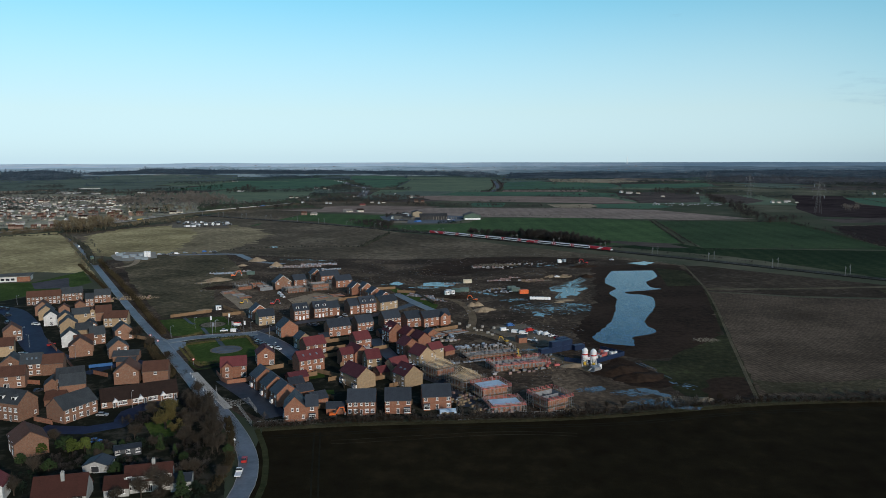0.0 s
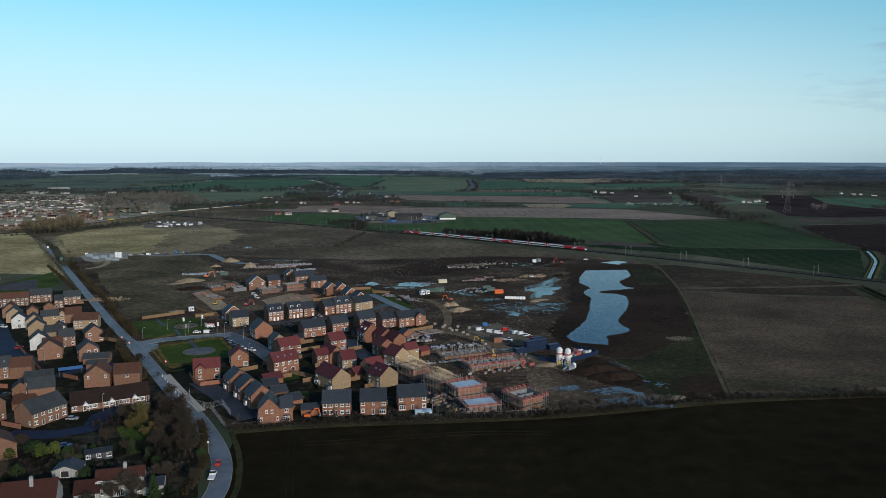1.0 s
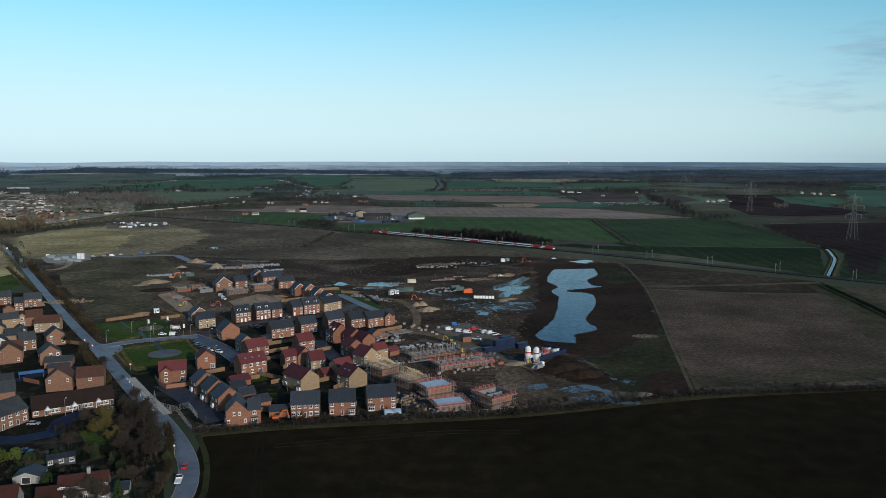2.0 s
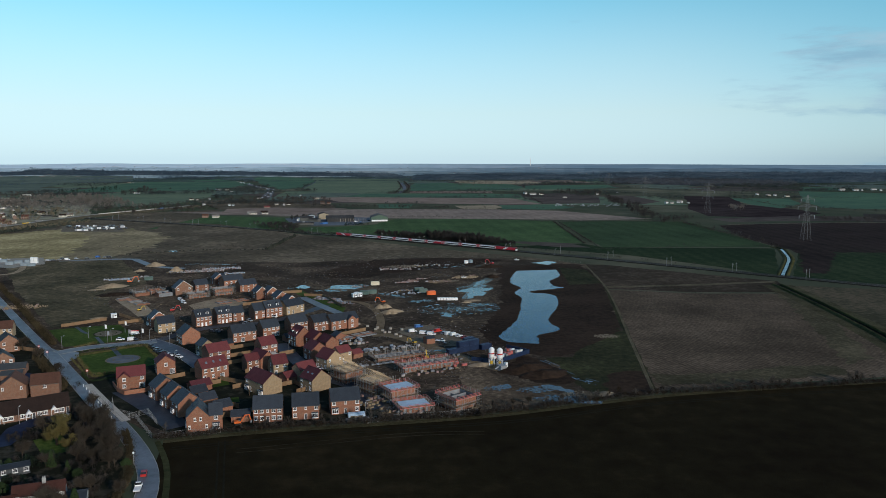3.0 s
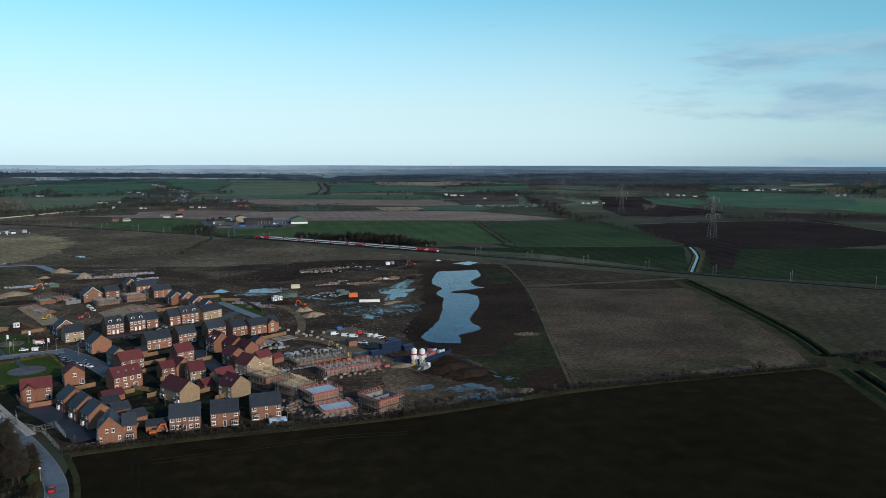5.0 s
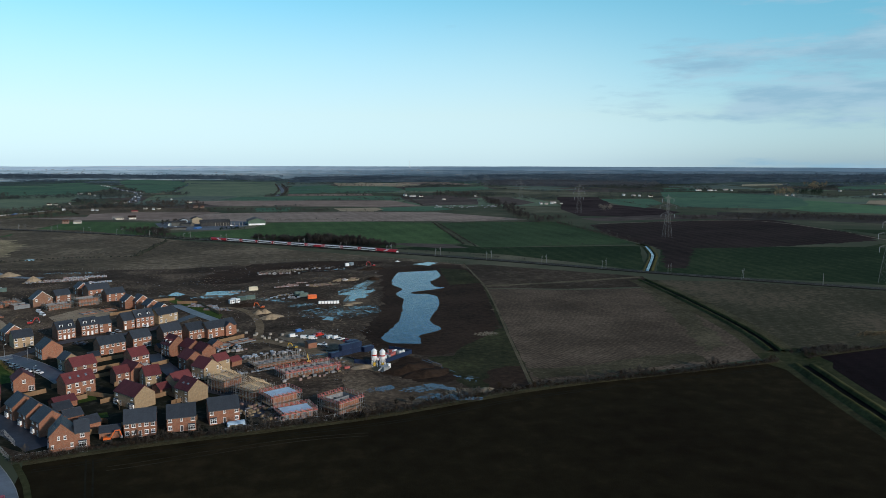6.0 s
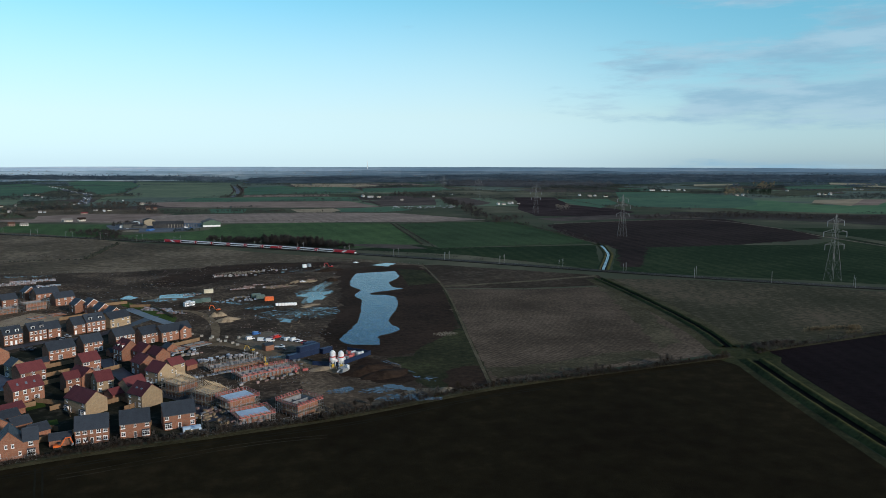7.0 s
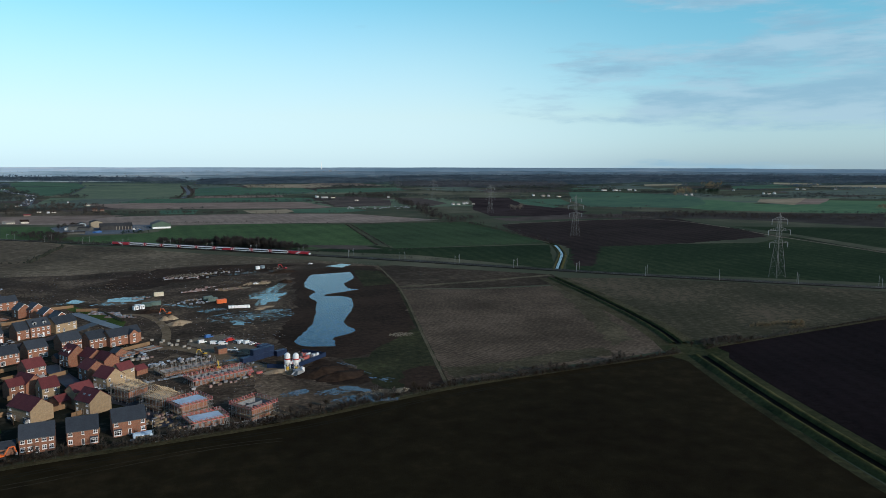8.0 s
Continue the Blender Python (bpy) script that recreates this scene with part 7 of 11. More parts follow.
WET = [(0, 534, 14, 5, 5, 40), (-38, 530, 10, 3, 0, 8), (29, 493, 16, 4, -40, 26), (88, 512, 16, 12, 40, 90), (93, 532, 15, 4, 62, 40), (66, 442, 26, 18, 0, 90), (82, 453, 10, 6, 0, 24), (58.4, 284, 6, 4, 20, 22), (74, 280, 9, 4, 5, 34)]
WET += [(80, 269, 11, 4, 5, 40), (96, 288, 6, 2, -60, 5), (-14, 516, 12, 5, 0, 22), (46, 470, 10, 5, 10, 18), (-120, 660, 30, 5, -10, 20), (88, 620, 30, 10, 5, 14), (40, 345, 12, 5, 20, 10), (-22, 330, 4, 2, 40, 6)]
for n, q in enumerate(WET):
    wet_patch(*q, n + 1)
# wheel tracks pressed into the mud
for n, pts in enumerate([[(73.1, 475.7), (84.1, 508.4), (95.7, 538.5), (109.5, 566.4)], [(73.8, 473.3), (84.8, 505.7), (96.4, 535.6), (110.2, 563.2)], [(76.1, 474.4), (85.8, 503.0), (96.7, 530.2), (107.7, 552.7)], [(77.1, 473.9), (86.5, 500.4), (97.3, 527.4), (108.3, 549.6)], [(86, 322), (89, 315)], [(88, 322), (92, 312)], [(91, 308), (95, 298)], [(98, 292), (102, 287)]]):
    band("wheel_track", pts, .6 if pts[0][1] > 400 else .32, 0.145 if pts[0][1] > 400 else 0.085, PUDDLE, "wet wheel rut across the mud", "track", step=4)

PALE_WRAP = material("pale plastic wrapped pack", (0.15, 0.138, 0.138), (0.38, 0.355, 0.355), rough=0.6, grain=1.0, per_object=0.9)
PINK = material("wrapped pink brick pack", (0.125, 0.083, 0.072), (0.29, 0.20, 0.18), grain=1.0, per_object=0.9)
BLUE_PACK = material("pale blue wrapped pack", (0.12, 0.165, 0.22), (0.30, 0.365, 0.44), rough=0.6, grain=1.0, per_object=0.9)
PALE_WOOD = material("pale timber pack", (0.12, 0.09, 0.058), (0.24, 0.185, 0.12), grain=1.0, per_object=0.7)


def pack_mesh():
    return Shape().prism([(-.53, .14), (.53, .14), (.56, .3), (.56, .98), (.5, 1.1), (-.5, 1.1), (-.56, .98), (-.56, .3)], -.53, .53, "x")


def pallet_mesh():
    return Shape().prism([(-.55, 0), (-.4, 0), (-.4, .09), (.4, .09), (.4, 0), (.55, 0), (.55, .13), (-.55, .13)], -.55, .55, "x")


def stacks(cx, cy, rx, ry, count, turn, mats, seed, row=True):
    """Packs of bricks and blocks set down in rough rows."""
    rng = random.Random(seed)
    c, s = math.cos(radians(turn)), math.sin(radians(turn))
    cells = [(i * 1.25, j * 2.1) for j in range(-int(ry / 2.1), int(ry / 2.1) + 1) for i in range(-int(rx / 1.25), int(rx / 1.25) + 1)]
    cells = [q for q in cells if rng.random() < .86][:count]
    for i in range(len(cells) if row else count):
        u, v = cells[i] if row else (rng.uniform(-rx, rx), rng.uniform(-ry, ry))
        mt = rng.choice(mats)
        nm = {PINK: ("brick_pack", "shrink-wrapped pack of pinkish bricks on pallet"), GREY_PACK: ("block_pack", "pack of grey concrete blocks on pallet"), BLUE_PACK: ("wrapped_pack", "pale blue wrapped building pack"),
              PALE_WOOD: ("timber_pack", "pack of pale sawn timber"), PALE_WRAP: ("plastic_wrapped_pack", "pack of bricks in pale plastic wrap on pallet")}[mt]
        ob = tagged(part(nm[0], shared(nm[0], pack_mesh, mt), None), nm[1], "pallet", group="stacked building packs")
        ob.matrix_world = pose(cx + u * c - v * s, cy + u * s + v * c, 0.04, 0, 0, turn + rng.uniform(-6, 6)) @ Matrix.Diagonal((rng.uniform(.8, 1.05 if row else 1.9), rng.uniform(.6, 1.0), rng.uniform(.35, 1.0), 1))
        if cy < 400:
            part("pallet", shared("pallet", pallet_mesh, BOARD), None, ob)


stacks(-120.1, 622.0, 15, 7, 120, 10, [PINK, PALE_WRAP, PALE_WRAP, PINK, GREY_PACK], 1)
stacks(-108.1, 632.4, 15, 6, 100, 10, [PALE_WRAP, BLUE_PACK, PALE_WRAP, PINK], 21)
stacks(-97.2, 605.5, 12, 5, 44, 10, [BLUE_PACK, PALE_WRAP], 22)
stacks(-178.0, 583.5, 9, 4, 40, 10, [BLUE_PACK, BLUE_PACK, PALE_WRAP], 23)
stacks(-165.4, 592.0, 8, 3, 16, 10, [GREY_PACK, PALE_WRAP], 24, False)
stacks(-136.1, 616.0, 14, 3, 26, 8, [GREY_PACK, PALE_WRAP, PALE_WOOD], 25, False)
stacks(-15.2, 485.5, 9, 5, 40, -25, [PALE_WRAP, PINK, PALE_WRAP, GREY_PACK], 26)
stacks(-6.4, 473.5, 7, 4, 22, -25, [PALE_WRAP, GREY_PACK, BLUE_PACK], 27)
stacks(41.1, 545.7, 9, 3, 26, 12, [PINK, PINK, PALE_WRAP], 28)
stacks(46.4, 553.4, 4, 3, 10, 12, [PINK], 29)
stacks(54.2, 558.5, 4, 2, 9, 12, [PINK, PALE_WRAP], 30)
stacks(65.6, 545.2, 10, 4, 26, 12, [PINK, PALE_WOOD, PALE_WRAP], 31, False)
stacks(40.3, 611.4, 16, 7, 40, 5, [PALE_WRAP, GREY_PACK, PINK], 32, False)
stacks(87.5, 563.1, 12, 6, 26, 15, [PALE_WOOD, PALE_WOOD, PINK], 33, False)
stacks(71.9, 630.4, 18, 5, 22, 5, [GREY_PACK, PALE_WRAP, PALE_WOOD], 34, False)
stacks(37.6, 510.0, 6, 3, 14, 5, [GREY_PACK, GREY_PACK, PALE_WOOD], 35)
stacks(-14, 490, 9, 8, 29, -30, [PINK, GREY_PACK, BLUE_PACK], 2)
stacks(-5, 472, 9, 5, 21, -20, [PINK, GREY_PACK], 3)
stacks(6, 532, 6, 4, 10, 0, [PINK, GREY_PACK], 4)
stacks(66, 542, 9, 6, 16, 5, [PINK, PALE_WOOD], 7, False)
stacks(-6, 366, 12, 5, 27, 30, [GREY_PACK, BLUE_PACK], 10, False)
stacks(36, 500, 12, 6, 18, 5, [GREY_PACK, BLUE_PACK], 12, False)
stacks(-205, 480, 14, 8, 18, 20, [PALE_WOOD, PINK], 13, False)
stacks(10, 328, 8, 5, 13, 20, [BLUE_PACK, GREY_PACK], 14)
stacks(21.4, 259.4, 5, 2.5, 14, 20, [GREY_PACK, PALE_WRAP, PINK], 41, False)
stacks(13.2, 261.3, 4, 4, 12, 30, [PINK, PALE_WOOD, GREY_PACK], 42, False)
stacks(7.4, 277.6, 4, 5, 12, 40, [PALE_WOOD, PINK], 43, False)
stacks(-2.8, 325.7, 3, 7, 12, 40, [PINK, PALE_WRAP], 44, False)
stacks(12.2, 350.6, 12, 3, 26, 20, [GREY_PACK, BLUE_PACK, PALE_WRAP], 45, False)
stacks(23.4, 353.7, 10, 3, 20, 20, [GREY_PACK, GREY_PACK, PALE_WRAP], 46, False)
stacks(2.8, 255.5, 5, 2, 9, 5, [GREY_PACK, PALE_WOOD], 47, False)
stacks(7.6, 268.2, 3, 6, 12, 40, [GREY_PACK, PALE_WOOD, PALE_WRAP, PINK], 60, False)
stacks(12.5, 273.9, 2, 4, 8, 40, [GREY_PACK, PALE_WOOD, PALE_WRAP, PINK], 61, False)
stacks(5.0, 290.8, 4, 3, 9, 20, [GREY_PACK, PALE_WOOD, PALE_WRAP, PINK], 62, False)
stacks(33.4, 309.8, 14, 3, 16, 20, [GREY_PACK, PALE_WOOD, PALE_WRAP, PINK], 63, False)
stacks(2.5, 365.4, 5, 4, 12, 15, [GREY_PACK, PALE_WOOD, PALE_WRAP, PINK], 64, False)
stacks(8, 272, 6, 4, 10, 30, [GREY_PACK, PALE_WOOD], 15, False)
stacks(44, 330, 8, 5, 10, 20, [GREY_PACK, BLUE_PACK], 16, False)

for i in range(7):
    ob = tagged(part("bulk_bag", shared("bulk_bag", lambda: Shape().prism([(-.8, 0), (.8, 0), (.95, .7), (.75, 1.7), (-.75, 1.7), (-.95, .7)], -.8, .8), WHITE_PAINT), None), "white bulk bag standing in a row", "bulk bag", group="white bulk bags")
    ob.matrix_world = pose(57 + i * 1.9, 472.5 - i * .3, 0.04, 0, 0, 5)
for x, y in [(2.1, 489.2), (5.6, 491.5), (3.5, 494), (-137.6, 442.0)]:
    cb = tagged(new("cabin"), "white site cabin on the mud", "cabin", group="white site cabins")
    cb.matrix_world = pose(x, y, 0.05, 0, 0, 25)
    part("body", shared("cabin_body", lambda: Shape().box(0, 0, .15, 3.0, 2.4, 2.4).box(0, 0, 2.5, 3.2, 2.6, .12), WHITE_PAINT), None, cb)
    part("door", shared("cabin_door", lambda: Shape().box(-.6, -1.22, .2, .85, .06, 2.0), GREY_METAL), None, cb)
    part("window", shared("cabin_window", lambda: Shape().box(.7, -1.22, 1.1, 1.0, .06, .8), GLASS), None, cb)
for x, y in [(-22, 367), (-1, 362), (2, 366), (14, 396), (21, 393), (27, 390), (17.5, 384.6), (-4, 372), (-10, 365)]:
    ob = tagged(part("concrete_ring", shared("concrete_ring", lambda: Shape().tube((0, 0, 0), (0, 0, 1.0), .85, 14).tube((0, 0, 1.0), (0, 0, 1.12), .5, 14), PAVING), None), "pale concrete drainage ring lying on mud", "concrete ring", group="drainage rings")
    ob.matrix_world = pose(x, y, .04)


# loose rubble, offcuts and litter of the site, too small to count
def litter(x0, x1, y0, y1, count, size, mat, label, seed, keep=None):
    rng = random.Random(seed)
    sh = Shape()
    n = 0
    while n < count:
        x, y = rng.uniform(x0, x1), rng.uniform(y0, y1)
        if noise.noise((x * .035, y * .035, seed)) < rng.uniform(.05, .6):
            continue
        if 75 < x < 172 and 352 < y < 594 and x > 62 + (y - 352) * .2:
            continue
        n += 1
        if keep and not keep(x, y):
            continue
        a, b, c = size * rng.uniform(.4, 2.0), size * rng.uniform(.3, 1.1), size * rng.uniform(.15, .7)
        sh.box(x, y, 0.03, a, b, c, rng.uniform(0, 180))
    tagged(part("rubble", sh, mat), label, "rubble", kind="stuff")


def on_site(x, y):
    return y > 262 + abs(x) * .1 and not (-95 < x < 6 and y < 420) and x < 20 + (y - 250) * .6 and x > -60 - (y - 300) * .55


litter(-190, 125, 262, 660, 800, .42, GREY_PACK, "scattered grey rubble on the mud", 3, on_site)
litter(-190, 125, 262, 660, 800, .4, PINK, "scattered broken brick on the mud", 4, on_site)
litter(-190, 125, 262, 660, 420, .4, PALE_WRAP, "scattered pale sheets and wrappings on the mud", 8, on_site)
litter(-190, 125, 262, 660, 700, .5, PALE_WOOD, "scattered timber offcuts on the mud", 5, on_site)
litter(-60, 60, 262, 400, 1100, .3, GREY_PACK, "small building litter between the plots", 6, lambda x, y: -8 < x < 60)
litter(-175, 125, 262, 660, 2600, .34, SOIL, "lumpy clods of turned earth", 7, on_site)


def rubble_patch(x, y, rx, ry, count, size, mat, label, seed):
    rng = random.Random(seed)
    sh = Shape()
    for _ in range(count):
        a, q = rng.uniform(0, 6.28), rng.random() ** .7
        sh.clump(x + rx * q * math.cos(a), y + ry * q * math.sin(a), 0.02, size * rng.uniform(.4, 1.3), size * rng.uniform(.4, 1.3), rng)
    tagged(part("rubble", sh, mat), label, "rubble", kind="stuff")


STONE = material("pale stone rubble", (0.09, 0.08, 0.06), (0.25, 0.22, 0.17), grain=0.9, bump=0.8)
rubble_patch(132.4, 362.9, 7, 5, 300, .26, STONE, "pale strewn stone rubble by the fence", 1)
rubble_patch(90, 272, 10, 3.5, 380, .3, STONE, "pale strewn stone rubble in the mud", 2)
rubble_patch(48, 262, 5, 3, 90, .5, BOARD, "broken boards and rubble by the scaffold", 3)
rubble_patch(70, 546, 12, 3, 160, .5, STONE, "heaped stone rubble on the site", 4)
rubble_patch(88, 562, 10, 6, 160, .7, SAND, "heaped orange sand and rubble", 5)
rubble_patch(46, 626, 20, 8, 300, .45, STONE, "strewn concrete rubble far on the site", 6)
rubble_patch(-205, 482, 16, 7, 260, .4, SAND, "sandy rubble strewn beside the road", 7)


def plot(x, y, turn, w, d, h, seed):
    """Low brick footings of a house begun."""
    root = tagged(new("house_footing"), "low brick and block footings of a new house", "footing", group="new house footings")
    root.matrix_world = pose(x, y, 0, 0, 0, turn)
    rng = random.Random(seed)
    for sx, sy, lx, ly in ((0, 0, w, .3), (0, d, w, .3), (-w / 2, d / 2, .3, d), (w / 2, d / 2, .3, d), (rng.uniform(-1, 1), d / 2, .2, d), (0, d * .45, w, .2)):
        part("footing_wall", Shape().box(sx, sy, 0.02, lx, ly, h * rng.uniform(.8, 1.1)), RED_BRICK if rng.random() < .5 else BLOCK, root)
    part("slab", Shape().box(0, d / 2, 0.02, w - .4, d - .4, .18), PAVING, root)


for n, (x, y, w, d, h) in enumerate([(-147, 498, 8, 7, .5), (-138, 490, 8, 7, .5), (-131, 480, 8, 7, .6), (-140, 512, 9, 8, 2.2), (-132, 520, 9, 8, 2.6), (-124, 508, 9, 8, 2.4), (-3, 372, 12, 7, .6), (8, 379, 12, 7, .6), (-70, 485, 8, 7, .5), (-80, 478, 8, 7, .5)]):
    plot(x, y, 32, w, d, h, n)
for n, (x, y, w, d, h) in enumerate([(-101, 500, 13, 8, 3.2), (-86, 509, 12, 8, 4.6), (-137, 517, 18, 9, 2.4)]):
    scaffold(x, y, 30, w, d, h, rails=False, seed=40 + n)
    if n < 2:
        shell(x, y, 30, w, d, h, "open", 40 + n, 2)
# concrete blocks along the haul road
for n, (x, y) in enumerate([(4.0, 406.7), (8.8, 400.4), (13.0, 392.8), (16.6, 388.8), (20.0, 384.9), (23.2, 379.6), (25.2, 374.8), (-0.8, 415.7)]):
    ob = tagged(part("concrete_block", shared("concrete_block", lambda: Shape().prism([(-.6, 0), (.6, 0), (.5, .9), (-.5, .9)], -.8, .8), PAVING), None), "pale concrete barrier block beside the haul road", "barrier", group="concrete barrier blocks")
    ob.matrix_world = pose(x, y, .05, 0, 0, -20 + n * 17 % 30)
# sheeted stack beside the end house
tp = tagged(new("sheeted_stack"), "building stack under a pale blue and white sheet", "stack")
tp.matrix_world = pose(1.2, 257.8, .05, 0, 0, 8)
part("sheet", Shape().prism([(-1.6, .1), (1.6, .1), (1.5, .9), (.5, 1.5), (-.7, 1.35), (-1.5, .8)], -3.0, 3.0), MEMBRANE, tp)
part("flap", Shape().prism([(-1.75, 0), (-1.5, .05), (-1.45, .7), (-1.62, .75)], -2.6, 1.2), WHITE_PAINT, tp, "white loose flap")
part("timber", Shape().box(0, 0, 0, 6.4, 2.6, .12), BOARD, tp)
# sales flags and signboards by the estate entrance
for x, y, c in [(-127.8, 395, WHITE_PAINT), (-112.2, 381.7, GREY_METAL), (-106.2, 383, WHITE_PAINT), (-121.7, 379.3, GREY_METAL), (-119.8, 401.7, WHITE_PAINT)]:
    fl = tagged(new("flagpole"), "slim flagpole with a plain pale flag", "flagpole", group="entrance flagpoles")
    fl.matrix_world = pose(x, y, .05)
    part("pole", shared("flag_pole", lambda: Shape().tube((0, 0, 0), (0, 0, 6.5), .07, 6), GREY_METAL), None, fl)
    part("flag", shared(("flag", c.name), lambda: Shape().prism([(.08, 4.2), (.5, 4.25), (1.0, 4.15), (1.0, 6.2), (.5, 6.3), (.08, 6.25)], -.02, .02, "y"), c), None, fl)
sb = tagged(new("signboard"), "red and white sales signboard on two posts", "signboard")
sb.matrix_world = pose(-112, 391, .05, 0, 0, 10)
part("board", Shape().box(0, 0, 2.2, 4.2, .12, 1.6), WHITE_PAINT, sb)
part("stripe", Shape().box(0, -.08, 3.3, 4.2, .06, .45), RED_PAINT, sb)
for s in (-1.6, 1.6):
    part("post", Shape().box(s, .1, 0, .14, .14, 3.6), PALE_WOOD, sb)


# ---- trees and scrub ----
def tree_meshes(seed, height, kind):
    """Trunk with limbs, and a crown of many fine twigs or leaf clumps with gaps."""
    rng = random.Random(seed)
    tr, cr = Shape(), Shape()
    if kind == "conifer":
        tr.tube((0, 0, 0), (0, 0, height * .9), height * .022, 7, .03)
        for k in range(int(60 + height * 14)):
            z = height * (.08 + .9 * rng.random() ** 1.2)
            r = height * .24 * (1 - z / height) + .15
            a, q = rng.uniform(0, 6.28), r * rng.uniform(.5, 1.1)
            cr.clump(q * math.cos(a), q * math.sin(a), z - .3, height * .055, height * .07, rng)
        return tr, cr
    if kind in ("leafy", "shrub"):
        tr.tube((0, 0, 0), (0, 0, height * .5), height * .03, 6, height * .015)
        for k in range(170):
            a, e, q = rng.uniform(0, 6.28), rng.uniform(-.25, 1.45), rng.uniform(.62, 1.05)
            q *= 1 + .3 * noise.noise((math.cos(a) * 1.4, math.sin(a) * 1.4, e + seed))
            p = (height * .42 * q * math.cos(a) * math.cos(e), height * .42 * q * math.sin(a) * math.cos(e), height * (.36 + .5 * q * math.sin(e)))
            cr.clump(p[0], p[1], p[2], height * .085, height * .09, rng)
            for _ in range(4):
                o = Vector(p) + Vector((rng.uniform(-1, 1), rng.uniform(-1, 1), rng.uniform(-.4, 1))) * height * .09
                cr.face(o, o + Vector((rng.uniform(-.3, .3), rng.uniform(-.3, .3), .25)), o + Vector((.2, .15, -.1)))
        return tr, cr
    tips = []

    def limb(p, d, length, r, level):
        q = p + d * length
        tr.tube(p, q, r, 6 if level == 0 else 4, r * .6)
        if level >= 3:
            tips.append((p, q))
            return
        for _ in range(4 if level else 7):
            t = rng.uniform(.35, 1.0)
            nd = (d * (1 if level else .7) + Vector((rng.uniform(-1, 1), rng.uniform(-1, 1), rng.uniform(-.15, .6))) * .85).normalized()
            limb(p.lerp(q, t), nd, length * rng.uniform(.55, .8), r * .48, level + 1)
    limb(Vector((0, 0, 0)), Vector((rng.uniform(-.06, .06), rng.uniform(-.06, .06), 1)), height * .30, height * .024, 0)
    for p, q in tips:
        down = kind == "willow"
        for _ in range(44 if down else 15):
            c = p.lerp(q, rng.random())
            d = Vector((rng.uniform(-1, 1), rng.uniform(-1, 1), rng.uniform(-1.8, .2) if down else rng.uniform(-.3, 1.0))).normalized() * height * (rng.uniform(.04, .1) if down else rng.uniform(.08, .2))
            n = d.cross(Vector((rng.uniform(-1, 1), rng.uniform(-1, 1), rng.uniform(-1, 1)))).normalized() * (.014 if down else .02)
            cr.face(c - n, c + n, c + d)
            e = c + d * .4
            cr.face(e - n, e + n, e + d.lerp(Vector((d.y, -d.x, d.z)), .5) * .8)
    return tr, cr


SHRUB = material("yellow-green garden shrub", (0.028, 0.042, 0.010), (0.085, 0.105, 0.028), grain=0.9, broad=0.2, per_object=0.4, spec=0.04, rough=1.0)
TREES = {}
for kd, count, mt in (("bare", 4, TWIG), ("willow", 1, WILLOW), ("leafy", 2, EVERGREEN), ("conifer", 2, EVERGREEN), ("shrub", 2, SHRUB)):
    for i in range(count):
        t_, c_ = tree_meshes(31 * i + len(kd), 8.0, kd)
        TREES[kd, i] = (t_.mesh("trunk", BARK), c_.mesh("crown", mt))
LABELS = {"bare": "leafless winter tree with fine brown twigs", "willow": "golden-twigged weeping willow beside the gardens", "leafy": "dark evergreen garden shrub tree", "conifer": "dense dark conifer in a garden", "shrub": "yellow-green evergreen garden shrub"}


def tree(x, y, h, kind="bare", seed=0):
    rng = random.Random(seed * 13 + int(x))
    tm, cm = TREES[kind, rng.randrange(len([k for k in TREES if k[0] == kind]))]
    root = tagged(new("tree"), LABELS[kind], "tree", group="trees of the place")
    s = h / 8.0 * {"bare": 1.25, "willow": 1.6}.get(kind, 1.0)
    root.matrix_world = pose(x, y, 0, 0, 0, rng.uniform(0, 360)) @ Matrix.Diagonal((s * rng.uniform(.85, 1.2), s * rng.uniform(.85, 1.2), s, 1))
    part("trunk", tm, None, root)
    part("crown", cm, None, root)
    return root


GARDEN_TREES = [(-96, 279, 7), (-86, 256, 11), (-81, 247, 11), (-76, 234, 10), (-95, 266, 7), (-126, 328, 6), (-104, 254, 8), (-102, 233, 7), (-84, 228, 8), (-73, 222, 8), (-158, 370, 8), (-144, 353, 7), (-121, 207, 7), (-82, 199, 8), (-90, 257, 10), (-73, 206, 6), (-91, 247, 7),
                (-86, 240, 9), (-79, 226, 7), (-92, 225, 6), (-127, 231, 6), (-106, 216, 5), (-88, 187, 6), (-97, 184, 5), (-110, 183, 5), (-77, 188, 6)]
for n, (x, y, h) in enumerate(GARDEN_TREES):
    tree(x, y, h, "bare", n)
for n, (x, y, h) in enumerate([(-78.3, 193.5, 9), (-82.8, 191.1, 8), (-118.5, 192.8, 7), (-104.8, 192.0, 6), (-75.7, 206.2, 6), (-71.6, 222.9, 7), (-77.6, 227.5, 7), (-63.8, 202.3, 6)]):
    tree(x, y, h, "bare", n + 60)
tree(-71.7, 191.0, 8, "conifer", 77)
tree(-95.5, 243, 11.5, "willow", 3)
tree(-89, 236, 6, "willow", 5)
